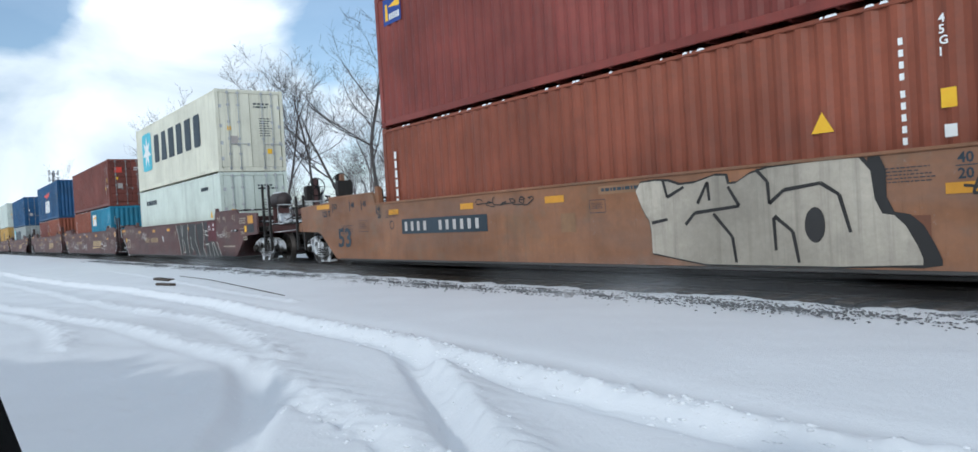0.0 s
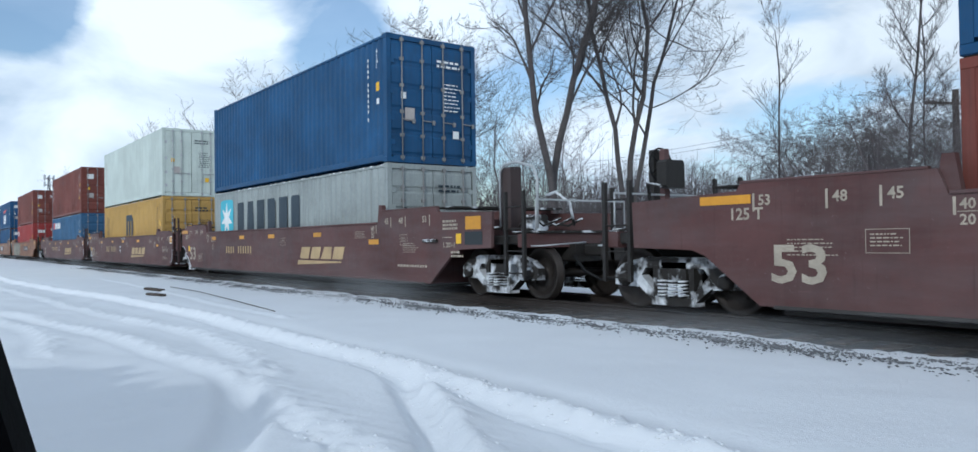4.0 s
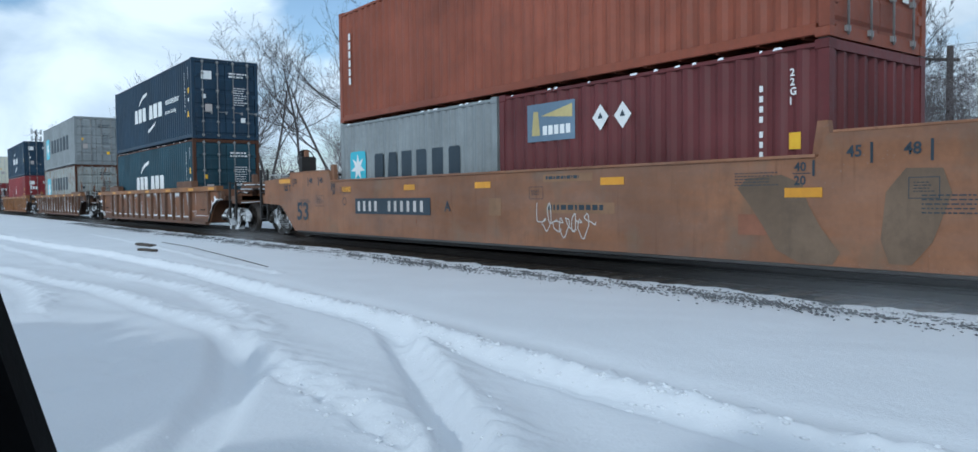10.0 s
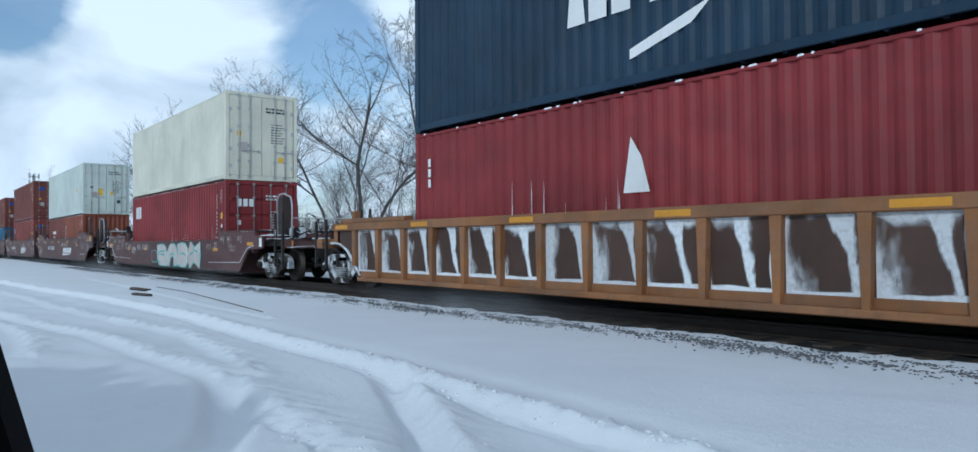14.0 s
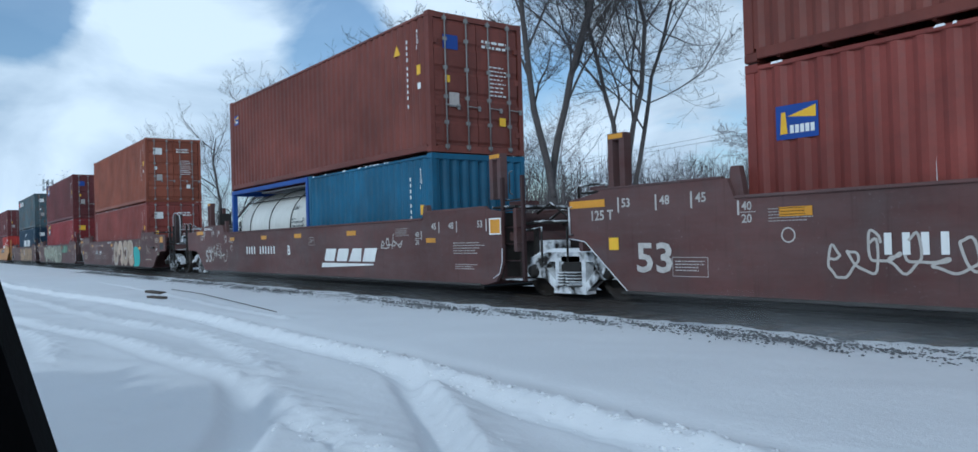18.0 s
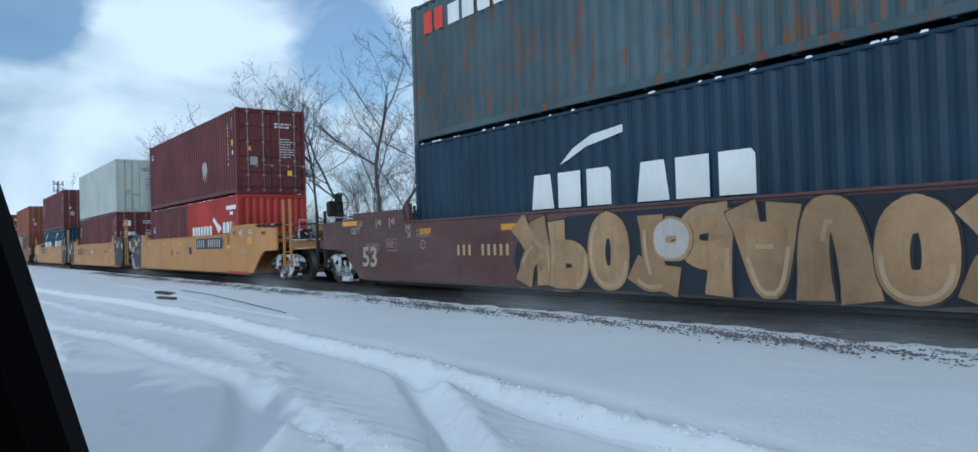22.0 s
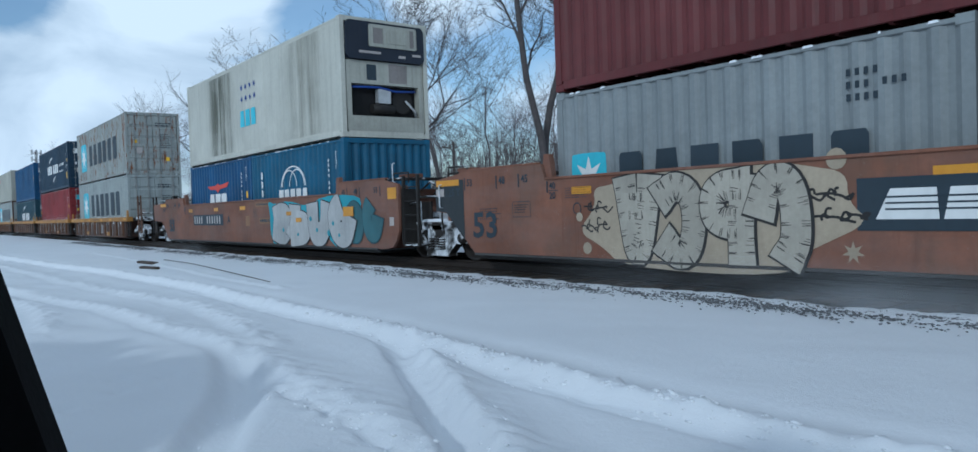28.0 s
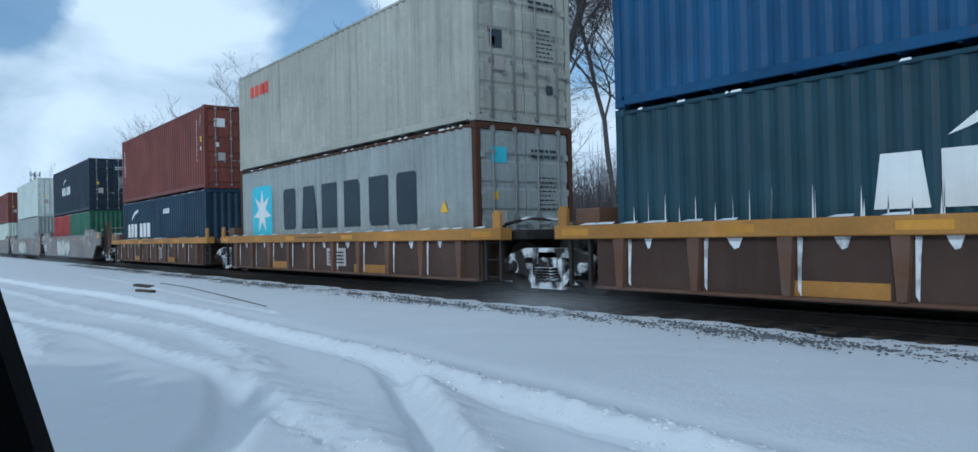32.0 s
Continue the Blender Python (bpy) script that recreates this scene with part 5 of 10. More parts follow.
    def bird_brand(self, a0, a1, z, ht):
        w = a1 - a0
        self.name(blocks(a0, a1, z, z + ht, 3, 0.1, 0.12), DECAL_WHITE, "white brand block")
        e = z + ht * 1.2
        self.polys("emblem_bird", [[(a0 - 0.1 * w, e + 0.34 * ht), (a0 + 0.1 * w, e + 0.12 * ht), (a0 + 0.38 * w, e + 0.1 * ht), (a0 + 0.5 * w, e - 0.12 * ht), (a0 + 0.64 * w, e + 0.12 * ht), (a1, e + 0.2 * ht), (a1 + 0.12 * w, e + 0.52 * ht), (a0 + 0.62 * w, e + 0.36 * ht), (a0 + 0.5 * w, e + 0.5 * ht), (a0 + 0.4 * w, e + 0.36 * ht)]], DECAL_RED, "red bird emblem")
        return self

    def blocks_brand(self, a0, a1, z, ht, n, mat, slant=0.0):
        self.name(blocks(a0, a1, z, z + ht, n, 0.15, slant), mat)
        return self

    def badge(self, a, z, s, back, front, hk=1.0):
        sq = s * hk
        self.quads("badge", [(a, a + s, z, z + sq * 0.75)], back)
        self.polys("badge_emblem", [[(a + s * 0.1, z + sq * 0.12), (a + s * 0.28, z + sq * 0.12), (a + s * 0.24, z + sq * 0.6), (a + s * 0.14, z + sq * 0.6)], [(a + s * 0.3, z + sq * 0.5), (a + s * 0.95, z + sq * 0.42), (a + s * 0.95, z + sq * 0.68)]], front, "", 0.003)
        self.quads("badge_marking", [(a + s * 0.34 + i * s * 0.12, a + s * 0.43 + i * s * 0.12, z + sq * 0.12, z + sq * 0.3) for i in range(5)], DECAL_WHITE).location.y = -0.003
        return self


def tank_container(label):
    L, H = SIZE["tank"]
    t = thing("tank_container", 0, 0, 0, label, "container", "shipping containers")
    mat = paint("tank_frame_blue", (0.02, 0.07, 0.30), 0.5, 0.15, 0.05, 0.3)
    h = L / 2
    for sx in (-1, 1):
        g = Geo()
        x0, x1 = sorted((sx * h, sx * (h - 0.14)))
        for sy in (-1, 1):
            y0, y1 = sorted((sy * W2, sy * (W2 - 0.14)))
            g.box(x0, x1, y0, y1, 0.118, H - 0.118)
            g.tube((sx * (h - 0.07), sy * (W2 - 0.1), 0.75), (sx * (h - 0.07), sy * 0.55, 0.1), 0.05, None, 6)
        g.cbox(x0, x1, -W2 + 0.14, W2 - 0.14, 0.0, 0.16, 0.01)
        g.cbox(x0, x1, -W2 + 0.14, W2 - 0.14, H - 0.16, H, 0.01)
        part("end_frame", g, mat, t)
    for sy in (-1, 1):
        y0, y1 = sorted((sy * W2, sy * (W2 - 0.1)))
        part("side_rail", Geo().cbox(-h + 0.18, h - 0.18, y0, y1, 0.0, 0.13, 0.01), mat, t)
        part("top_rail", Geo().cbox(-h + 0.18, h - 0.18, y0, y1, H - 0.12, H, 0.01), mat, t)
    for sx in (-1, 1):
        for sy in (-1, 1):
            for z in (0.059, H - 0.059):
                part("corner_casting", CASTING, mat, t, loc=(sx * (h - 0.087), sy * (W2 - 0.079), z))
    prof = [(0.0, -h + 0.12), (0.55, -h + 0.16), (0.9, -h + 0.28), (1.08, -h + 0.48), (1.13, -h + 0.7), (1.13, h - 0.7), (1.08, h - 0.48), (0.9, h - 0.28), (0.55, h - 0.16), (0.0, h - 0.12)]
    ob = part("tank_shell", Geo().lathe(prof, 32), paint("tank_white", (0.66, 0.66, 0.62), 0.4, 0.12, 0.0, 0.3), t, "cream white cylindrical tank", loc=(0, 0, 1.32), turn=math.pi / 2)
    for x in (-1.6, 0.0, 1.6):
        part("band", Geo().lathe([(1.135, x - 0.03), (1.15, x - 0.02), (1.15, x + 0.02), (1.135, x + 0.03)], 32), STEEL, t, "dark band", loc=(0, 0, 1.32), turn=math.pi / 2)
    part("walkway", Geo().box(-h + 0.4, h - 0.4, -0.35, 0.35, H - 0.08, H - 0.03), GALV, t)
    part("spill_rail", Geo().path([(-h + 0.4, -0.85, 2.16), (h - 0.4, -0.85, 2.16)], 0.02, 5), BLACK, t)
    return t


# ---- rolling stock ----
WHEEL_R = 0.46


def truck_side():
    """A cast side frame in the plane y = 0, thickness 0.16, axles at +-0.89."""
    g = Geo()
    z = WHEEL_R
    g.prism([(-1.12, z - 0.10), (-0.66, z - 0.12), (-0.62, z + 0.02), (-0.52, z + 0.16), (0.52, z + 0.16), (0.62, z + 0.02), (0.66, z - 0.12), (1.12, z - 0.10), (1.12, z + 0.10), (0.95, z + 0.22), (0.55, z + 0.32), (-0.55, z + 0.32), (-0.95, z + 0.22), (-1.12, z + 0.10)], -0.08, 0.08)
    for s in (-1, 1):
        p = [(s * 0.70, z - 0.06), (s * 0.60, z + 0.06), (s * 0.30, z - 0.22), (s * 0.34, z - 0.34)]
        g.prism(p if s < 0 else p[::-1], -0.085, 0.085)
        q = [(s * 0.36, z - 0.30), (s * 0.27, z - 0.30), (s * 0.27, z + 0.20), (s * 0.36, z + 0.20)]
        g.prism(q if s < 0 else q[::-1], -0.09, 0.09)
    g.prism([(-0.38, z - 0.36), (0.38, z - 0.36), (0.38, z - 0.24), (-0.38, z - 0.24)], -0.11, 0.11)
    return g


def spring_nest():
    g = Geo()
    for x in (-0.18, 0.0, 0.18):
        for i in range(5):
            z = WHEEL_R - 0.23 + i * 0.05
            g.tube((x, -0.10, z), (x, -0.10, z + 0.028), 0.075, None, 10)
    return g


def wheel_pair():
    g = Geo()
    for s in (-1, 1):
        prof = [(0.07, 0.66), (0.10, 0.655), (0.16, 0.69), (0.33, 0.735), (0.385, 0.70), (0.40, 0.695), (0.485, 0.69), (0.487, 0.715), (0.462, 0.73), (0.458, 0.82), (0.445, 0.825), (0.39, 0.822), (0.36, 0.775), (0.17, 0.745), (0.13, 0.80), (0.085, 0.83), (0.0, 0.83)]
        g.lathe([(r, s * y) for r, y in prof], 32)
        # cast rivet marks let the turning be seen
        for k in range(5):
            a = k * 2 * math.pi / 5
            g.tube((math.cos(a) * 0.25, s * 0.775, math.sin(a) * 0.25), (math.cos(a) * 0.25, s * 0.79, math.sin(a) * 0.25), 0.022, None, 6)
    g.tube((0, -0.95, 0), (0, 0.95, 0), 0.075, None, 10)
    return g


AXLES = {}


def truck(car, x, caked=False):
    """A two-axle truck at x along the car."""
    mat = CAKED if caked else TRUCK
    bol = part("truck", cached("bolster", lambda: Geo().cbox(-0.22, 0.22, -1.08, 1.08, WHEEL_R - 0.05, WHEEL_R + 0.28, 0.03)), TRUCK_DARK, car, loc=(x, 0, 0))
    for s in (-1, 1):
        part("side_frame", cached("truck_side", truck_side), mat, bol, loc=(0, s * 1.0, 0))
        part("spring_nest", cached("spring_nest", spring_nest), TRUCK, bol, loc=(0, s * 1.0 + (0 if s < 0 else 0.2), 0))["kind"] = "stuff"
    for s in (-1, 1):
        for a in (-0.89, 0.89):
            part("bearing_cap", cached("bearing_cap", lambda: Geo().lathe([(0.0, -0.14), (0.07, -0.14), (0.10, -0.11), (0.115, -0.06), (0.115, 0.06)], 14)), TRUCK_DARK, bol, loc=(a, s * 1.05, WHEEL_R), turn=0 if s < 0 else math.pi)
    for key, a in (("lead", 0.89), ("trail", -0.89)):
        if key not in AXLES:
            AXLES[key] = part("wheelset", cached("wheel_pair", wheel_pair), WHEEL, bol, loc=(a, 0, WHEEL_R))
            AXLES[key]["copies"] = 1
        w = AXLES[key]
        if w.parent is not bol:
            SPIN.append((key, bol))
    if caked:
        part("snow_cap", cached("snow_cap", lambda: Geo().prism([(-0.98, WHEEL_R + 0.215), (-0.55, WHEEL_R + 0.318), (0.55, WHEEL_R + 0.318), (0.98, WHEEL_R + 0.215), (0.70, WHEEL_R + 0.33), (0.5, WHEEL_R + 0.372), (-0.4, WHEEL_R + 0.38), (-0.75, WHEEL_R + 0.32)], -1.10, -0.80)), CRUST, bol, "snow lying on the side frame")
    part("brake_beam", cached("brake_beam", lambda: Geo().tube((0.38, -0.7, 0.38), (0.38, 0.7, 0.38), 0.04, None, 6).tube((-0.38, -0.7, 0.38), (-0.38, 0.7, 0.38), 0.04, None, 6)), TRUCK_DARK, bol)
    return bol


SPIN = []


def ladder(car, x, y, z0, z1, w, mat, rungs):
    g = Geo()
    for s in (-1, 1):
        g.cbox(x + s * w / 2 - 0.03, x + s * w / 2 + 0.03, y - 0.03, y + 0.03, z0, z1, 0.008)
    for i in range(rungs):
        z = z0 + 0.06 + i * (min(z1, z0 + 1.25) - z0 - 0.1) / max(1, rungs - 1)
        g.tube((x - w / 2, y, z), (x + w / 2, y, z), 0.014, None, 5)
    return part("ladder", g, mat, car)


def coupler(car, s, x0, mat):
    """Draft gear and knuckle from x0 outwards; s is the end's sign."""
    g = Geo()
    a, b_ = sorted((s * x0, s * (x0 + 0.75)))
    g.cbox(a, b_, -0.09, 0.09, 0.76, 0.96, 0.03)
    k0, k1 = sorted((s * (x0 + 0.7), s * (x0 + 1.02)))
    g.prism([(k0, 0.70), (k1, 0.70), (k1, 1.02), (k0, 1.02)], -0.20, 0.13)
    part("coupler", g, STEEL, car)
    part("air_hose", Geo().path([(s * (x0 + 0.2), -0.35, 0.75), (s * (x0 + 0.45), -0.33, 0.5), (s * (x0 + 0.75), -0.25, 0.36), (s * (x0 + 1.0), -0.18, 0.38)], 0.025, 6), BLACK, car)
    part("cut_lever", Geo().path([(s * (x0 + 0.1), -1.25, 0.95), (s * (x0 + 0.3), -1.2, 0.95), (s * (x0 + 0.5), -0.35, 1.0)], 0.015, 5), GALV, car)


def brake_wheel(car, x, y, z):
    g = Geo()
    n = 18
    for i in range(n):
        a, b_ = 2 * math.pi * i / n, 2 * math.pi * (i + 1) / n
        g.tube((x, y + math.cos(a) * 0.27, z + math.sin(a) * 0.27), (x, y + math.cos(b_) * 0.27, z + math.sin(b_) * 0.27), 0.016, None, 5)
    for i in range(5):
        a = 2 * math.pi * i / 5
        g.tube((x, y, z), (x, y + math.cos(a) * 0.27, z + math.sin(a) * 0.27), 0.012, None, 4)
    g.tube((x - 0.12, y, z), (x + 0.04, y, z), 0.04, None, 8)
    part("brake_wheel", g, BLACK, car)
    part("brake_stand", Geo().cbox(x - 0.16, x - 0.06, y - 0.1, y + 0.1, z - 0.75, z + 0.25, 0.02), STEEL, car)


def soften(p, times=2):
    """Corner cutting: rounds a closed outline."""
    for _ in range(times):
        q = []
        for (ax, az), (bx_, bz) in zip(p, p[1:] + p[:1]):
            q += [(ax * 0.75 + bx_ * 0.25, az * 0.75 + bz * 0.25), (ax * 0.25 + bx_ * 0.75, az * 0.25 + bz * 0.75)]
        p = q
    return p


def swell(p, d):
    """Moves a closed outline outwards by d."""
    out_ = []
    n = len(p)
    for i in range(n):
        (ax, az), (bx_, bz), (cx, cz) = p[i - 1], p[i], p[(i + 1) % n]
        n1, n2 = (bz - az, ax - bx_), (cz - bz, bx_ - cx)
        l1, l2 = math.hypot(*n1) or 1, math.hypot(*n2) or 1
        vx, vz = n1[0] / l1 + n2[0] / l2, n1[1] / l1 + n2[1] / l2
        ln = math.hypot(vx, vz) or 1
        out_.append((bx_ + vx / ln * d, bz + vz / ln * d))
    return out_


SPRAY_FORMS = {
    "ring": [[(0.5, 1), (0.12, 0.9), (0, 0.5), (0.12, 0.1), (0.5, 0), (0.88, 0.1), (1, 0.5), (0.88, 0.9), (0.5, 1)]],
    "cup": [[(0, 1), (0.02, 0.35), (0.22, 0.02), (0.5, 0), (0.78, 0.02), (0.98, 0.35), (1, 1)]],
    "arch": [[(0, 0), (0.05, 0.6), (0.25, 0.98), (0.5, 1), (0.75, 0.98), (0.95, 0.6), (1, 0)]],
    "bowl": [[(0.05, 0), (0.08, 0.5), (0, 1)], [(0.05, 1), (0.7, 1), (1, 0.85), (0.95, 0.55), (0.6, 0.45), (0.15, 0.45)]],
    "fork": [[(0.05, 0), (0.0, 0.5), (0.1, 1)], [(0.1, 0.42), (0.5, 0.6), (0.95, 1)], [(0.4, 0.52), (0.75, 0.35), (1, 0)]],
    "bend": [[(1, 0.85), (0.6, 1), (0.08, 0.88), (0.1, 0.58), (0.9, 0.46), (0.98, 0.14), (0.5, 0), (0, 0.12)]],
    "hook": [[(0.7, 1), (0.95, 0.8), (0.9, 0.25), (0.55, 0), (0.1, 0.06), (0, 0.4)]],
    "tent": [[(0, 0), (0.2, 0.5), (0.42, 1), (0.62, 1), (0.85, 0.5), (1, 0)], [(0.2, 0.32), (0.8, 0.32)]],
    "tee": [[(0.5, 0), (0.45, 0.5), (0.55, 0.95)], [(0, 0.85), (0.3, 1), (0.7, 0.95), (1, 1)]],
    "wave": [[(0, 1), (0.12, 0.3), (0.25, 0), (0.45, 0.7), (0.55, 0.7), (0.75, 0), (0.9, 0.3), (1, 1)]],
    "moon": [[(1, 0.85), (0.6, 1), (0.12, 0.88), (0, 0.5), (0.14, 0.1), (0.6, 0), (1, 0.18)]],
}


def ease(p, times=2):
    """Corner cutting on an open line."""
    for _ in range(times):
        q = [p[0]]
        for (ax, az), (bx_, bz) in zip(p, p[1:]):
            q += [(ax * 0.75 + bx_ * 0.25, az * 0.75 + bz * 0.25), (ax * 0.25 + bx_ * 0.75, az * 0.25 + bz * 0.75)]
        p = q + [p[-1]]
    return p


def ribbon(g, p, hw, y, flare=0.0):
    """A flat band along a line, its ends drawn out a little."""
    n = len(p)
    o = len(g.v)
    for i, (ax, az) in enumerate(p):
        (px, pz), (qx, qz) = p[max(i - 1, 0)], p[min(i + 1, n - 1)]
        dx, dz = qx - px, qz - pz
        ln = math.hypot(dx, dz) or 1
        k = hw * (1 + flare * abs(2 * i / (n - 1) - 1) ** 3)
        g.v += [(ax + dz / ln * k, y - 0.00002 * i, az - dx / ln * k), (ax - dz / ln * k, y - 0.00002 * i, az + dx / ln * k)]
    g.f += [(o + 2 * i, o + 2 * i + 2, o + 2 * i + 3, o + 2 * i + 1) for i in range(n - 1)]
    g.s += [False] * (n - 1)


def graffiti(car, x0, x1, z0, z1, forms, fill, line, seed, y=-1.512, thick=0.34, hatch=0, rim=0.04, shine=None, wide=1.06):
    """Sprayed bubble forms that spell nothing: broad outlined bands; "-" mirrors a form, "~" turns it over."""
    rng = random.Random(seed)
    forms = forms.split()
    n = len(forms)
    w = (x1 - x0) / n
    hw = min(thick * w * 0.5, 0.30 * (z1 - z0))
    fine, bright = Geo(), Geo()
    for i, key in enumerate(forms):
        lean, yy = rng.uniform(-0.08, 0.10) * w, y - 0.0026 * i
        zb, zt = z0 + hw * 0.9 + rng.uniform(0, 0.05) * (z1 - z0), z1 - hw * 0.9 - rng.uniform(0, 0.08) * (z1 - z0)
        xa, wd = x0 + w * i + hw, w * wide - 2 * hw
        for j, raw in enumerate(SPRAY_FORMS[key.strip("-~")]):
            raw = [((1 - u_) if "-" in key else u_, (1 - q) if "~" in key else q) for u_, q in raw]
            p = ease([(xa + wd * u_ + lean * (q - 0.5) + rng.gauss(0, 0.02) * w, zb + (zt - zb) * q) for u_, q in raw])
            (ax, az), (bx_, bz), (cx, cz), (dx, dz) = p[0], p[1], p[-2], p[-1]
            l1, l2 = math.hypot(ax - bx_, az - bz) or 1, math.hypot(dx - cx, dz - cz) or 1
            if key.endswith("ring"):
                p = p + p[1:4]
            else:
                p = [(ax + (ax - bx_) / l1 * hw * 0.7, az + (az - bz) / l1 * hw * 0.7)] + p + [(dx + (dx - cx) / l2 * hw * 0.7, dz + (dz - cz) / l2 * hw * 0.7)]
            flare = rng.uniform(0.05, 0.35)
            t0, t1 = p[0], p[-1]
            ex = [(t0[0] + (t0[0] - p[1][0]) / (math.hypot(t0[0] - p[1][0], t0[1] - p[1][1]) or 1) * rim, t0[1] + (t0[1] - p[1][1]) / (math.hypot(t0[0] - p[1][0], t0[1] - p[1][1]) or 1) * rim)] + p
            ex += [(t1[0] + (t1[0] - p[-2][0]) / (math.hypot(t1[0] - p[-2][0], t1[1] - p[-2][1]) or 1) * rim, t1[1] + (t1[1] - p[-2][1]) / (math.hypot(t1[0] - p[-2][0], t1[1] - p[-2][1]) or 1) * rim)]
            edge, body = Geo(), Geo()
            ribbon(edge, [(a + rim * 0.5, z - rim * 0.2) for a, z in ex], hw + rim, yy - 0.0004 * j, flare)
            ribbon(body, p, hw, yy - 0.0013 - 0.0004 * j, flare)
            for g in (edge, body):
                g.v = [(a, b_, min(z1 + 0.04, max(z0 - 0.02, z))) for a, b_, z in g.v]
            part("graffiti_outline", edge, line, car)
            part("graffiti_shape", body, fill, car)
            m = len(p)
            for k in range(2, m - 2):
                (ax, az), (bx_, bz) = p[k - 1], p[k + 1]
                ln = math.hypot(bx_ - ax, bz - az) or 1
                ox, oz = (bz - az) / ln, -(bx_ - ax) / ln
                (cx, cz) = p[k]
                if hatch and k % 2 == 0:
                    for way in (-1, 1):
                        for _ in range(hatch):
                            sx, sz = cx + (bx_ - ax) * rng.uniform(-0.25, 0.25), cz + (bz - az) * rng.uniform(-0.25, 0.25)
                            deep = hw * rng.uniform(0.25, 0.75)
                            ribbon(fine, [(sx + way * ox * hw, sz + way * oz * hw), (sx + way * ox * (hw - deep), sz + way * oz * (hw - deep))], 0.0035, yy - 0.0022)
            if shine:
                a, b_ = int(m * rng.uniform(0.1, 0.3)), int(m * rng.uniform(0.6, 0.85))
                q = []
                for k in range(a, b_):
                    (ax, az), (bx_, bz) = p[max(k - 1, 0)], p[min(k + 1, m - 1)]
                    ln = math.hypot(bx_ - ax, bz - az) or 1
                    q.append((p[k][0] + (bz - az) / ln * hw * 0.62, p[k][1] - (bx_ - ax) / ln * hw * 0.62))
                if len(q) > 2:
                    ribbon(bright, q, 0.028, yy - 0.0022)
    for g, m_, nm in ((fine, line, "graffiti_hatching"), (bright, shine, "graffiti_highlight")):
        if g.v:
            part(nm, g, m_, car)["kind"] = "stuff"


def strokes(car, x0, x1, z0, z1, lines, mat, r, y=-1.512):
    """Thin sprayed loops that spell nothing, drawn inside a box."""
    g = Geo()
    for k, ln in enumerate(lines):
        ribbon(g, ease([(x0 + (x1 - x0) * u_, z0 + (z1 - z0) * w) for u_, w in ln], 3), r, y - 0.0002 * k)
    part("graffiti_line", g, mat, car)["kind"] = "stuff"


def slashes(car, fills, lines, fill, line, y=-1.512, r=0.02):
    """Angular sprayed fields with thin outlines that spell nothing."""
    for k, p in enumerate(fills):
        part("graffiti_shape", side_polys([p], y - 0.0006 * k), fill, car)
    q = []
    for ln in lines:
        for (ax, az), (bx_, bz) in zip(ln, ln[1:]):
            d = math.hypot(bx_ - ax, bz - az) or 1
            ox, oz = (bz - az) / d * r, -(bx_ - ax) / d * r
            q.append([(ax - ox, az - oz), (ax + ox, az + oz), (bx_ + ox * 0.8, bz + oz * 0.8), (bx_ - ox * 0.8, bz - oz * 0.8)])
    part("graffiti_line", side_polys(q, y - 0.005), line, car)["kind"] = "stuff"


def scrawl(car, x0, x1, z0, z1, mat, seed, y=-1.512, r=0.014, turns=9):
    """A thin sprayed looping tag that spells nothing, in a few strokes."""
    rng = random.Random(seed)
    r *= 0.75
    g = Geo()
    w, h = x1 - x0, z1 - z0
    a = x0
    while a < x1 - 0.12 * w:
        ln = min(x1 - a, w * rng.uniform(0.28, 0.5))
        loops = max(1.2, turns * ln / w * rng.uniform(0.8, 1.2))
        base, tall = z0 + h * rng.uniform(0.3, 0.5), h * rng.uniform(0.3, 0.5)
        ph, wob = rng.uniform(0, 6.28), rng.uniform(0.8, 2.2)
        m = int(loops * 22) + 8
        pts = []
        for i in range(m):
            u = i / (m - 1)
            k = ph + u * loops * 6.283
            amp = tall * (0.55 + 0.45 * math.sin(wob * 6.283 * u + ph))
            pts.append((a + ln * u + 0.55 * ln / loops * math.cos(k), min(z1, max(z0, base + amp * math.sin(k + 0.35 * math.sin(2.3 * k)) + 0.12 * h * math.sin(k * 0.5)))))
        ribbon(g, pts, r, y - 0.0001)
        a += ln * rng.uniform(0.85, 1.05)
    part("graffiti_line", g, mat, car)["kind"] = "stuff"


def plate_quads(car, name, q, mat, y=-1.508, label=""):
    return part(name, side_quads(q, y), mat, car, label)


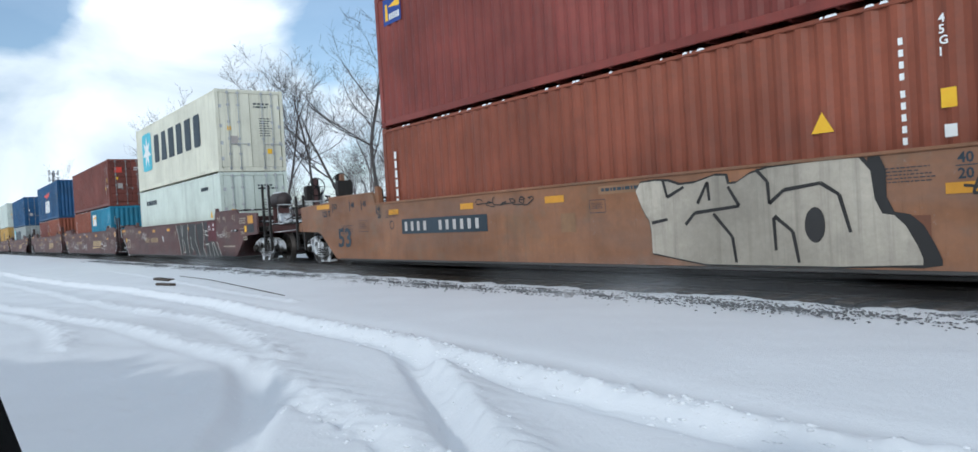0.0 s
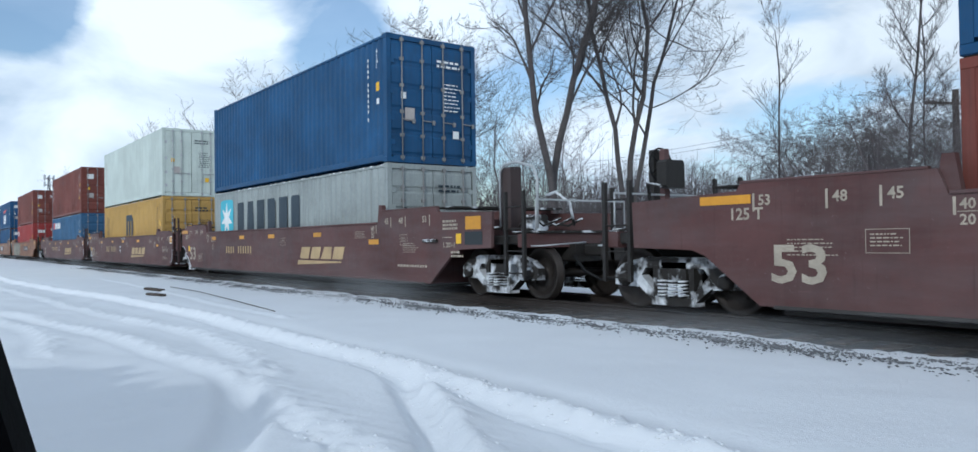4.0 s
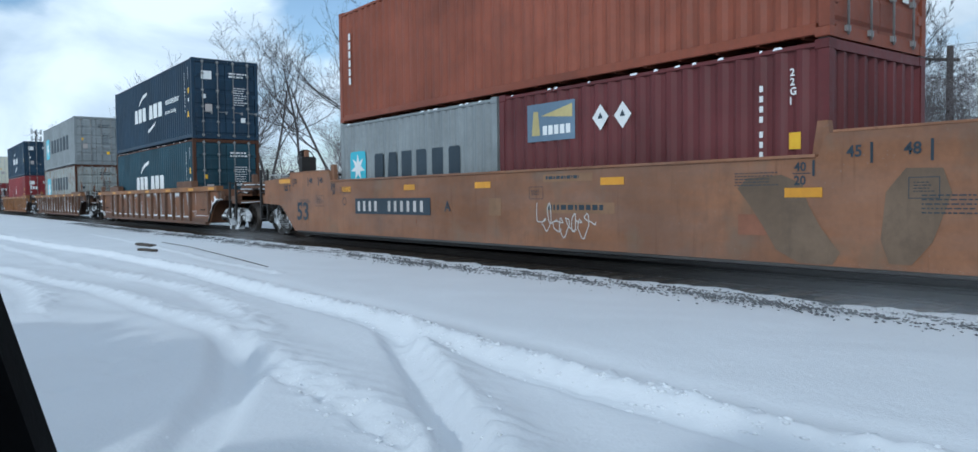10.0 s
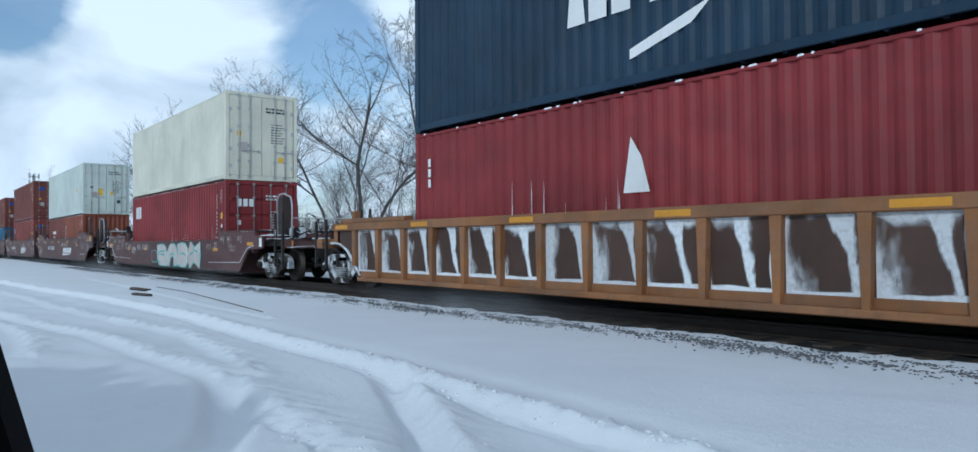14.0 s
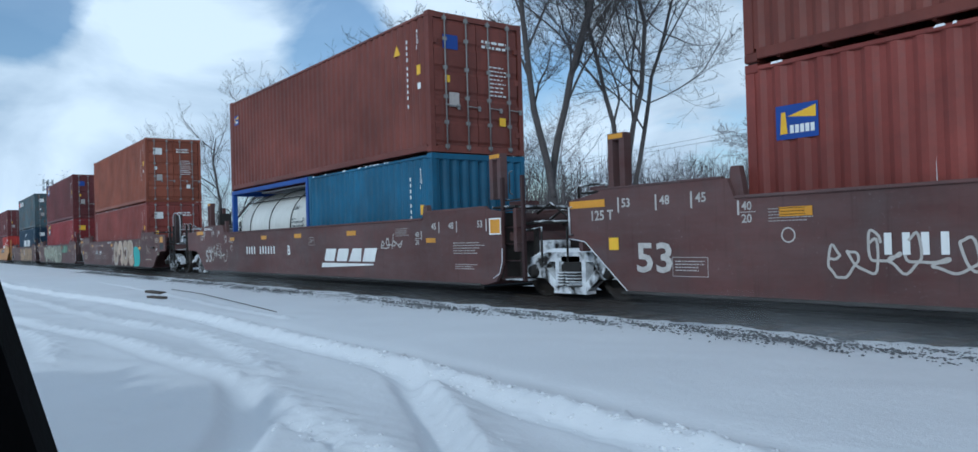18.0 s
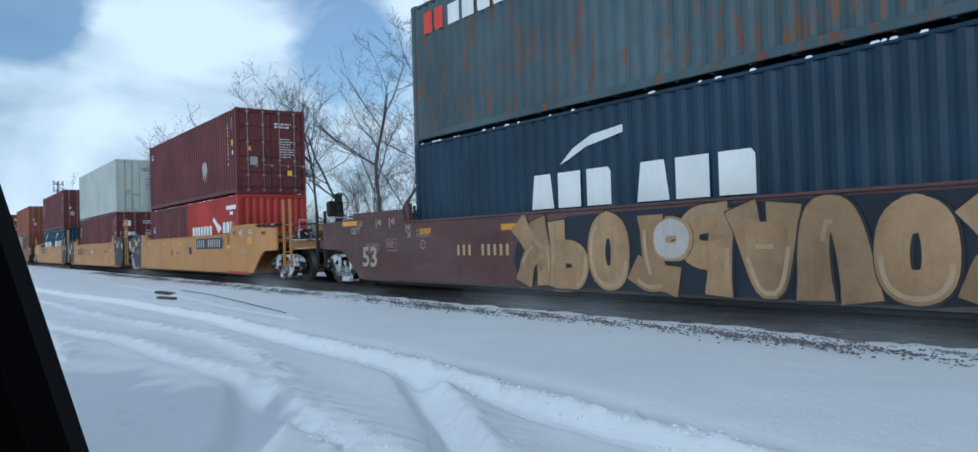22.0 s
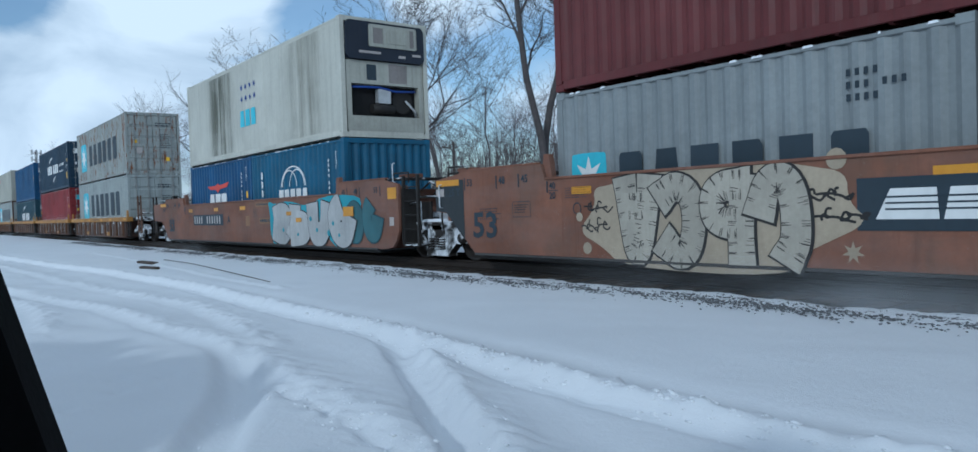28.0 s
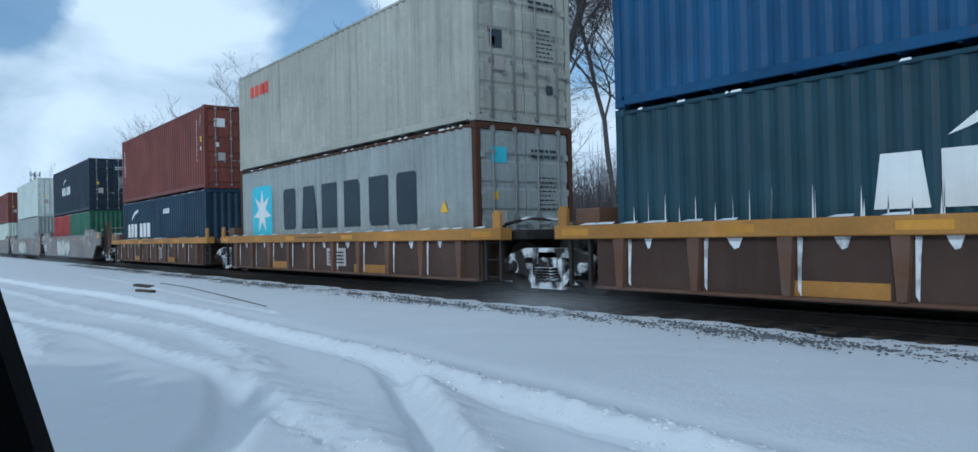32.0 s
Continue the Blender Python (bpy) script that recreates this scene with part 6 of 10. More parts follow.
def plated_car(livery, label, left, right, seed, half=9.8, ink=None):
    """A 53-foot plate-sided well unit, origin at its middle; left and right say whether the end is 'shared' or 'coupled'."""
    car = thing("well_car", 0, 0, 0, label, "rail car", "well cars of the train")
    rng = random.Random(seed)
    body = CAR_PAINTS["russet" if seed in (25, 26) else livery]
    low = seed == 14   # an older, shallower car
    top = 1.16 if low else 1.45
    drop = -0.28 if low else 0.0
    dark_end = livery == "yellow"

    def sunk(e):
        """How far one raised end stays below the usual height."""
        if livery == "maroon" and (right if e > 0 else left) == "shared" and (e > 0 or seed == 2):
            return -0.12 if e > 0 else -0.15
        return drop

    def end_shape(s, kind):
        """Outline of one end from the floor up to the step in the top edge."""
        if low:
            return [(s * 8.1, 0.22), (s * 8.75, 0.82), (s * 8.9, 0.89), (s * 9.9, 0.92), (s * 9.92, 1.27), (s * 9.36, 1.28), (s * 9.34, 1.40), (s * 6.26, 1.42), (s * 6.12, top)]
        if kind == "shared" and livery == "maroon" and s > 0:
            return [(8.22, 0.22), (8.50, 0.29), (8.60, 0.42), (8.68, 0.62), (8.70, 1.50), (8.3, 1.56), (8.25, 1.59), (6.22, 1.59), (6.12, top)]
        if kind == "shared" and livery == "maroon":
            return [(-7.95, 0.22), (-8.50, 0.70), (-8.79, 0.95), (-9.12, 0.99), (-9.14, 1.58 + sunk(-1)), (-8.5, 1.67 + sunk(-1)), (-8.45, 1.71 + sunk(-1)), (-6.22, 1.71 + sunk(-1)), (-6.12, top)]
        if kind == "shared" and s > 0:
            return [(8.42, 0.22), (8.72, 0.27), (8.88, 0.42), (8.98, 0.62), (9.0, 1.58), (8.5, 1.67), (8.45, 1.71), (6.22, 1.71), (6.12, top)]
        if kind == "shared":
            return [(s * 8.05, 0.22), (s * 8.62, 0.70), (s * 8.92, 0.95), (s * 9.26, 0.99), (s * 9.28, 1.58), (s * 8.5, 1.67), (s * 8.45, 1.71), (s * 6.22, 1.71), (s * 6.12, top)]
        return [(s * 8.25, 0.22), (s * 9.05, 0.82), (s * 9.25, 0.89), (s * 10.25, 0.92), (s * 10.28, 1.56), (s * 8.55, 1.62), (s * 8.5, 1.71), (s * 6.22, 1.71), (s * 6.12, top)]

    outline = end_shape(1, right) + end_shape(-1, left)[::-1]
    for s in (-1, 1):
        y0, y1 = (-1.50, -1.44) if s < 0 else (1.44, 1.50)
        if dark_end:
            cut = lambda sg, kd: [(sg * 6.98, 0.22), (sg * 6.80, 1.71), (sg * 6.22, 1.71), (sg * 6.12, top)] if kd == "shared" else end_shape(sg, kd)
            part("side_plate", Geo().prism(cut(1, right) + cut(-1, left)[::-1], y0, y1), body, car)
            for sg, kd in ((1, right), (-1, left)):
                if kd == "shared":
                    q = [(sg * 6.983, 0.22)] + end_shape(sg, kd)[:-2] + [(sg * 6.803, 1.71)]
                    part("end_plate", Geo().prism(q if sg > 0 else q[::-1], y0, y1), CAR_PAINTS["charcoal"], car, "black end plate")
        else:
            part("side_plate", Geo().prism(outline, y0, y1), body, car)
        part("top_rail", Geo().cbox(-6.1, 6.1, y0 - 0.03 * (s < 0), y1 + 0.03 * (s > 0), top - 0.005, top + 0.035, 0.008), body, car)
        part("bottom_rail", Geo().cbox(-8.05, 8.05, y0 - 0.02 * (s < 0), y1 + 0.02 * (s > 0), 0.19, 0.235, 0.01), paint("rail_grey", (0.055, 0.052, 0.05), 0.6, 0.3, 0.1, 0.3) if livery != "yellow" else body, car)
        for e in (-1, 1):
            low_end = livery == "maroon" and right == "shared" and e > 0
            a, b_ = sorted((e * 6.3, e * (9.3 if low else 8.22 if low_end else 8.5)))
            part("end_cap_rail", Geo().cbox(a, b_, y0 - 0.012, y1 + 0.012, 1.708 + sunk(e), 1.74 + sunk(e), 0.008), CAR_PAINTS["charcoal"] if dark_end and (right if e > 0 else left) == "shared" else body, car)
    if dark_end:
        for e, kind in ((-1, left), (1, right)):
            a, b_ = sorted((e * 5.8, e * 7.98))
            plate_quads(car, "warning_strip", [(a, b_, 0.17, 0.25)], paint("strip_red", (0.34, 0.045, 0.03), 0.5, 0.2, 0, 0.3), -1.524, "dull red strip")
    end_body = CAR_PAINTS["charcoal"] if dark_end else body
    part("well_floor", Geo().box(-8.0, 8.0, -1.4, 1.4, 0.13, 0.17), STEEL, car)
    for e, kind in ((-1, left), (1, right)):
        a, b_ = sorted((e * 8.0, e * 9.0))
        part("bulkhead", Geo().box(*sorted((e * 7.95, e * 8.05)), -1.42, 1.42, 0.2, 1.5 + drop), body, car)
        part("end_deck", Geo().cbox(*sorted((e * 8.0, e * (9.0 if kind == "shared" else 10.9))), -1.25, 1.25, 0.98, 1.14, 0.02), end_body if kind == "shared" else STEEL, car)
        part("walkway", Geo().cbox(*sorted((e * 8.3, e * 8.95)), -1.4, 1.4, 1.68 + sunk(e) - 0.02 * low, 1.72 + sunk(e) - 0.02 * low, 0.01), TRUCK_DARK, car)
        part("stop_lug", Geo().prism([(e * 6.14 - 0.12, top + 0.02), (e * 6.14 + 0.12, top + 0.02), (e * 6.14 + 0.06, 1.86 + sunk(e)), (e * 6.14 - 0.06, 1.86 + sunk(e))], -1.44, -1.34), body, car)
        # end face hardware
        part("end_post", Geo().cbox(*sorted((e * 8.92, e * 9.0)), -1.42, -1.25, 0.8, 1.55 + drop, 0.02), end_body, car)
        part("pipe", Geo().path([(e * 8.3, -1.15, 1.25), (e * 9.2, -1.0, 1.3), (e * 9.6, -0.6, 1.28)], 0.03, 6), TRUCK_DARK, car)
        if kind == "shared":
            if e > 0:
                lx = 8.87 if livery == "maroon" else 9.30
                ladder(car, lx, -1.38, 0.30, 2.62 if dark_end else (2.1 if livery == "maroon" else 1.75), 0.55, CAR_PAINTS["yellow"] if dark_end else (DARK_MAROON if livery == "maroon" else STEEL), 5)
                if dark_end or livery == "maroon":
                    ladder(car, lx, 1.38, 0.30, 2.62 if dark_end else 1.5, 0.55, CAR_PAINTS["yellow"] if dark_end else DARK_MAROON, 5)
                # dark sheets added behind the ladder in place of the shade there
                part("step_well", Geo().box(lx - 0.31, lx - 0.27, -1.43, -1.0, 0.34, 1.48).box(lx - 0.27, lx + 0.22, -1.04, -1.0, 0.34, 1.2), STEEL, car, "dark sheets standing for the shade behind the ladder")
                part("ladder_step", Geo().cbox(lx - 0.28, lx + 0.26, -1.40, -1.12, 0.30, 0.325, 0.006), TRUCK, car)
                if livery == "maroon":
                    part("reflector_frame", side_quads([(8.34, 8.68, 1.105, 1.395)], -1.5078), DECAL_WHITE, car, "white border round the tape")
            part("articulation", Geo().cbox(*sorted((e * 8.9, e * 9.75)), -0.35, 0.35, 0.62, 0.98, 0.03), STEEL, car)
            part("side_bearing", Geo().cbox(*sorted((e * 8.95, e * 9.4)), -0.95, -0.55, 0.72, 0.98, 0.03), TRUCK, car)
            part("grab_iron", Geo().path([(e * 8.9, -1.50, 1.62), (e * 8.9, -1.56, 1.64), (e * 8.9, -1.56, 2.0), (e * 8.9, -1.50, 2.02)] if e > 0 and livery != "maroon" else [(e * 9.02, -1.50, 1.78), (e * 9.02, -1.56, 1.80), (e * 9.02, -1.56, 2.15), (e * 9.02, -1.50, 2.17)] if livery == "maroon" and e > 0 else [(e * 9.05, -1.50, 1.05), (e * 9.05, -1.57, 1.06), (e * 9.05, -1.57, 1.48), (e * 9.05, -1.50, 1.49)], 0.014, 5), TRUCK, car)
            part("valve_box", Geo().cbox(*sorted((e * 8.55, e * 8.95)), -1.2, -0.85, 1.725 + sunk(e), 1.80 + sunk(e), 0.02), end_body, car)
            part("box_frame", Geo().path([(e * 8.5, -1.3, 1.73 + sunk(e)), (e * 8.5, -1.3, 1.82 + sunk(e)), (e * 9.1, -1.3, 1.82 + sunk(e)), (e * 9.1, -1.3, 1.6 + sunk(e))], 0.018, 5), TRUCK_DARK, car)
            for k in range(3):
                part("brake_hose", Geo().path([(e * 8.95, -0.9 + 0.3 * k, 1.45 - 0.1 * k), (e * 9.25, -0.85 + 0.28 * k, 1.62 - 0.12 * k), (e * 9.5, -0.7 + 0.3 * k, 1.38), (e * 9.78, -0.6 + 0.25 * k, 1.55 - 0.1 * k)], 0.022, 6), TRUCK_DARK, car)
            part("hand_rail", Geo().path([(e * 9.0, -1.25, 1.15), (e * 9.45, -1.25, 1.2), (e * 9.45, -1.25, 0.62)], 0.02, 5), TRUCK, car)
            if livery != "maroon":
                part("placard", side_quads([(8.80, 8.97, 1.14, 1.42) if dark_end else (8.62, 8.80, 0.72, 0.90)] if e > 0 else [[-9.24, -8.98, 1.27, 1.41] if not dark_end else [-9.25, -9.13, 1.12, 1.45]], -1.5075), DECAL_GREY if not dark_end else DECAL_WHITE, car)
        else:
            part("center_sill", Geo().cbox(*sorted((e * 9.0, e * 11.15)), -0.32, 0.32, 0.66, 0.98, 0.03), STEEL, car)
            part("end_sill", Geo().cbox(*sorted((e * 10.75, e * 11.0)), -1.3, 1.3, 0.92, 1.16, 0.02), body, car)
            coupler(car, e, 10.95, STEEL)
            ladder(car, e * 10.72, -1.34, 0.42, 2.35 if dark_end or seed == 2 else 1.9, 0.5, CAR_PAINTS["yellow"] if dark_end else STEEL, 4)
            ladder(car, e * 10.72, 1.34, 0.42, 2.05, 0.5, CAR_PAINTS["yellow"] if dark_end else STEEL, 4)
            part("crossover_platform", Geo().cbox(*sorted((e * 10.35, e * 11.05)), -1.1, 1.1, 1.17, 1.21, 0.01), TRUCK, car)
            part("handrail", Geo().path([(e * 11.0, -1.1, 1.2), (e * 11.0, -1.1, 1.75), (e * 11.0, 1.1, 1.75), (e * 11.0, 1.1, 1.2)], 0.018, 5), GALV, car)
            part("brake_valve", Geo().cbox(*sorted((e * 10.4, e * 10.7)), -0.9, -0.55, 1.21, 1.5, 0.04), TRUCK, car)
            has_gear = (rng.random() < 0.65 and seed != 14) or e > 0
            stand_end = e > 0 and livery == "maroon" and seed != 2
            if has_gear and not stand_end:
                part("brake_post", Geo().cbox(*sorted((e * 10.98, e * 11.08)), 0.05, 0.17, 1.0, 2.5, 0.02), end_body, car)
                brake_wheel(car, e * 11.12, 0.12, 2.25)
                part("gear_box", Geo().cbox(*sorted((e * 10.78, e * 10.97)), -0.15, 0.3, 1.85, 2.3, 0.04), STEEL, car)
            if has_gear:
                if seed == 2:
                    part("air_reservoir", Geo().lathe([(0.0, -0.54), (0.07, -0.53), (0.19, -0.44), (0.245, -0.34), (0.25, -0.3), (0.25, 0.3), (0.245, 0.34), (0.19, 0.44), (0.07, 0.53), (0.0, 0.54)], 20), paint("reservoir_brown", (0.035, 0.026, 0.026), 0.5, 0.2, 0, 0.4), car, "dark air reservoir dusted with snow", loc=(e * 9.85, -0.55, 1.92), turn=math.pi / 2)
                    for dx in (-0.25, 0.25):
                        part("reservoir_cradle", Geo().prism([(e * 9.85 + dx - 0.04, 1.2), (e * 9.85 + dx + 0.04, 1.2), (e * 9.85 + dx + 0.04, 1.75), (e * 9.85 + dx - 0.04, 1.75)], -0.7, -0.4), end_body, car)
                    part("reservoir_snow", Geo().cbox(*sorted((e * 9.55, e * 10.15)), -0.66, -0.44, 2.145, 2.18, 0.012), CRUST, car)
                    part("end_gusset", Geo().prism([(10.15, 1.45), (11.0, 1.45), (11.0, 2.2)], 0.35, 0.39), GALV, car, "pale sloping end gusset")
                    part("snow_clump", Geo().cbox(10.2, 10.9, -0.5, 0.3, 1.21, 1.30, 0.03), CRUST, car)
                elif e > 0 and livery == "maroon":
                    part("brake_stand", Geo().cbox(9.98, 10.26, -1.05, -0.8, 1.2, 2.38, 0.03), paint("stand_brown", (0.05, 0.034, 0.032), 0.5, 0.2, 0, 0.4), car, "dark brown brake stand")
                    part("stand_rail", Geo().path([(10.02, -1.1, 1.3), (10.02, -1.1, 2.3), (10.15, -1.1, 2.42), (10.5, -1.1, 2.44), (10.95, -1.1, 2.32), (11.05, -1.1, 2.1), (11.05, -1.1, 1.25)], 0.024, 6), GALV, car)
                part("pipe", Geo().path([(e * 10.6, -0.5, 1.85), (e * 10.85, -0.5, 1.9), (e * 11.0, -0.3, 1.7), (e * 11.0, -0.2, 1.3)], 0.03, 6), TRUCK, car)
            part("sign_board", side_quads([(sorted((e * 9.45, e * 10.0)) + [0.98, 1.22])], -1.5085), CAR_PAINTS["charcoal"], car, "dark green notice board") if livery == "maroon" and e > 0 and not low else None
            for k in range(3):
                part("brake_hose", Geo().path([(e * 10.3, -0.9 + 0.3 * k, 1.3), (e * 10.55, -0.85 + 0.3 * k, 1.5 - 0.08 * k), (e * 10.8, -0.75 + 0.3 * k, 1.3), (e * 11.1, -0.6 + 0.25 * k, 1.42)], 0.022, 6), TRUCK_DARK, car)
            if low:
                # snow-covered deck, placard, side ledge and hand brake
                part("deck_snow", Geo().cbox(*sorted((e * 9.42, e * 10.3)), -1.36, -0.5, 1.272, 1.30, 0.012), CRUST, car, "snow lying on the end deck")
                part("deck_rail", Geo().path([(e * 9.4, -1.38, 1.30), (e * 9.4, -1.38, 1.44), (e * 10.55, -1.38, 1.42), (e * 10.55, -1.38, 1.2)], 0.016, 5), TRUCK, car)
                part("deck_bracket", Geo().cbox(*sorted((e * 9.93, e * 10.62)), -1.38, -1.0, 1.17, 1.20, 0.008), TRUCK, car)
                plate_quads(car, "placard", [sorted((e * 9.89, e * 9.70)) + [0.97, 1.22]], DECAL_WHITE, -1.5085, "white placard")
                seam = [(e * 9.3, -1.512, 1.0), (e * 8.8, -1.512, 0.93), (e * 8.15, -1.512, 0.50), (e * 5.3, -1.512, 0.46)]
                part("frost_seam", Geo().path(seam, 0.010, 4), CRUST, car, "snow caught on a weld seam")
                part("sign_panel", side_quads([sorted((e * 10.75, e * 11.12)) + [0.98, 1.13]], -1.10), CAR_PAINTS["yellow"], car, "faded yellow end panel")
                if e < 0:
                    part("brake_post", Geo().cbox(-10.0, -9.9, -0.55, -0.45, 1.14, 1.75, 0.015), STEEL, car)
                    brake_wheel(car, -10.06, -0.5, 1.68)
                    part("gear_box", Geo().cbox(-9.88, -9.70, -0.65, -0.35, 1.45, 1.75, 0.03), STEEL, car)
            truck(car, e * (9.65 if low else 9.9))
    if livery == "maroon":
        if left == "shared":
            plate_quads(car, "label_plate", [(-8.28, -8.09, 0.82, 1.0)], DECAL_YELLOW, -1.509, "small yellow label")
            part("frost_seam", Geo().path([(-9.13, -1.503, 1.0), (-8.79, -1.503, 0.95), (-8.50, -1.503, 0.70), (-7.95, -1.503, 0.23)], 0.008, 4), CRUST, car, "snow caught along the plate's edge")
        if right == "shared":
            part("frost_seam", Geo().path([(8.69, -1.503, 0.86), (8.68, -1.503, 0.62), (8.60, -1.503, 0.42), (8.42, -1.503, 0.34)], 0.008, 4), CRUST, car, "snow caught along the plate's edge")
    if right == "shared":
        truck(car, half + (0.15 if livery == "maroon" else 0.0), caked=True)
    if livery == "tan" and left == "shared":
        part("dark_end", side_polys([[(-9.26, 1.0), (-8.93, 0.965), (-8.35, 0.46), (-8.35, 1.56), (-9.27, 1.56)]], -1.5045), CAR_PAINTS["charcoal"], car, "dark end panel")
    # tape, lettering, small print
    lm = {"maroon": DECAL_TAN, "tan": DECAL_DARK, "yellow": DECAL_DARK, "fadedgrey": DECAL_WHITE}[livery]
    lm = ink or lm
    brand_ink = lm
    if lm is DECAL_TAN:
        lm = DECAL_CREAM
    elif lm is DECAL_WHITE and livery == "maroon":
        lm = DECAL_WORN
    for x, z, w, hh in ((-8.72 if livery == "maroon" else -8.86 if not dark_end else -7.85, 1.46 + sunk(-1) if not dark_end else 1.22, 0.75 if not dark_end else 0.52, 0.11 if not dark_end else 0.24), (-5.3, 1.2, 0.42, 0.11), (-2.55, 1.2, 0.42, 0.11), (-0.1, 1.2, 0.46, 0.11), (3.0, 1.2, 0.46, 0.11),
                        (5.95, 1.0, 0.46, 0.11), ((8.51 if livery == "maroon" else 8.75 if not dark_end else 7.74, 1.13 if livery == "maroon" else 1.28 if not dark_end else 1.17, 0.28 if livery == "maroon" else 0.36 if not dark_end else 0.42, 0.24) if right == "shared" else ((9.72, 1.26, 0.48, 0.24) if not dark_end else (8.05, 1.12, 0.44, 0.22)))):
        if livery == "maroon" and right == "shared" and x == 5.95:
            x, z, w, hh = 6.42, 0.99, 0.34, 0.09
        if low:
            x, z, hh = (math.copysign(9.0, x) if abs(x) > 8 else x - 0.2 if x < 0 else x), (1.0 if abs(x) > 8 else 0.83), 0.10
        part("reflector", side_quads([(x - w / 2, x + w / 2, z, z + hh)], -1.509), REFLECT, car, "orange reflective tape")
    for e in (-1, 1):
        fall = -0.19 if livery == "maroon" and right == "shared" and e > 0 else sunk(e)
        for dx, wd in ((6.75, "45"), (7.35, "48"), (8.05 if e < 0 and livery == "maroon" and left == "shared" else 8.28, "53")):
            x = e * dx
            letters_side(car, wd, x - 0.30 if e > 0 else x + 0.04, 1.43 + fall, 0.13, lm if not (dark_end and dx > 7) else DECAL_WHITE, -1.509)
            part("measure_mark", side_quads([(x - 0.04, x - 0.01, 1.36 + fall, 1.58 + fall)], -1.509), lm if not (dark_end and dx > 7) else DECAL_WHITE, car)
        xa = 5.84 if e > 0 else -6.02
        letters_side(car, "40", xa, 1.295 + fall, 0.11, lm, -1.509)
        letters_side(car, "20", xa, 1.14 + fall, 0.11, lm, -1.509)
        part("measure_mark", side_quads([(xa - 0.02, xa + 0.20, 1.268 + fall, 1.278 + fall)], -1.509), lm, car)
        part("measure_mark", side_quads([(6.06, 6.09, 1.24 + fall, 1.42 + fall) if e > 0 else (-6.08, -6.05, 1.24 + fall, 1.42 + fall)], -1.509), lm, car)
        kind = right if e > 0 else left
        if livery == "maroon" and kind == "shared":
            if e > 0:
                plate_quads(car, "small_print", bars(rng, 7.2, 8.2, 0.74, 0.98, 5, 0.35), lm, -1.5095)["kind"] = "stuff"
                plate_quads(car, "small_print", bars(rng, 7.25, 7.95, 0.46, 0.58, 3, 0.35), lm, -1.5095)["kind"] = "stuff"
        else:
            plate_quads(car, "small_print", bars(rng, e * 7.55 - 0.32, e * 7.55 + 0.32, 0.80, 1.02, 5, 0.3), lm if not dark_end else DECAL_GREY, -1.5095)["kind"] = "stuff"
        plate_quads(car, "small_print", bars(rng, e * 5.35 - 0.3, e * 5.35 + 0.3, 1.12 + 0.9 * drop, 1.30 + 0.9 * drop, 5, 0.3), lm, -1.509)["kind"] = "stuff"
    # framed stencils and a maker's roundel
    for x, z, w, h in ((-6.95, 0.86, 0.46, 0.26), (rng.uniform(0.4, 1.2), 1.0, 0.34, 0.2), (7.1, 0.98, 0.3, 0.22)):
        if (dark_end and abs(x) > 6.9) or (livery == "maroon" and right == "shared" and x > 7):
            continue
        if livery == "maroon" and left == "shared" and x < -6.9:
            x, z, w = -7.12, 0.46, 0.58
        t_ = 0.008
        part("stencil_frame", Geo().add([(x + a, -1.5085, z + b_) for a, b_ in ((0, 0), (w, 0), (w, h), (0, h), (t_, t_), (w - t_, t_), (w - t_, h - t_), (t_, h - t_))],
                                        [(0, 1, 5, 4), (1, 2, 6, 5), (2, 3, 7, 6), (3, 0, 4, 7)]), lm, car)
        plate_quads(car, "small_print", bars(rng, x + 0.05, x + w - 0.05, z + 0.05, z + h - 0.05, 4, 0.35), lm, -1.5085)["kind"] = "stuff"
    part("roundel", Geo().add([(-5.4 + r * math.cos(a * 0.3927), -1.5085, 0.98 + r * math.sin(a * 0.3927)) for r in (0.075, 0.092) for a in range(16)], [(i, (i + 1) % 16, (i + 1) % 16 + 16, i + 16) for i in range(16)]), lm, car)
    if livery == "tan":
        # overpainted patches and old stencils
        for k, (x, z, w, h) in enumerate(((rng.uniform(-0.9, 0.2), 0.72, 0.34, 0.30), (rng.uniform(1.2, 2.2), 0.78, 1.5, 0.16), (rng.uniform(0.6, 1.6), 1.27, 1.1, 0.12), (rng.uniform(4.6, 5.4), 0.55, 0.7, 0.25))):
            tone = paint("patch_tan", (0.235, 0.135, 0.075), 0.65, 0.3, 0.05, 0.6) if k != 3 else paint("patch_red", (0.20, 0.085, 0.05), 0.65, 0.3, 0.05, 0.6)
            plate_quads(car, "patch_panel", [(x, x + w, z, z + h)], tone, -1.5065)
            if k in (1, 2):
                plate_quads(car, "small_print", bars(rng, x + 0.06, x + w - 0.06, z + 0.03, z + h - 0.03, 1, 0.8), DECAL_DARK, -1.5078)["kind"] = "stuff"
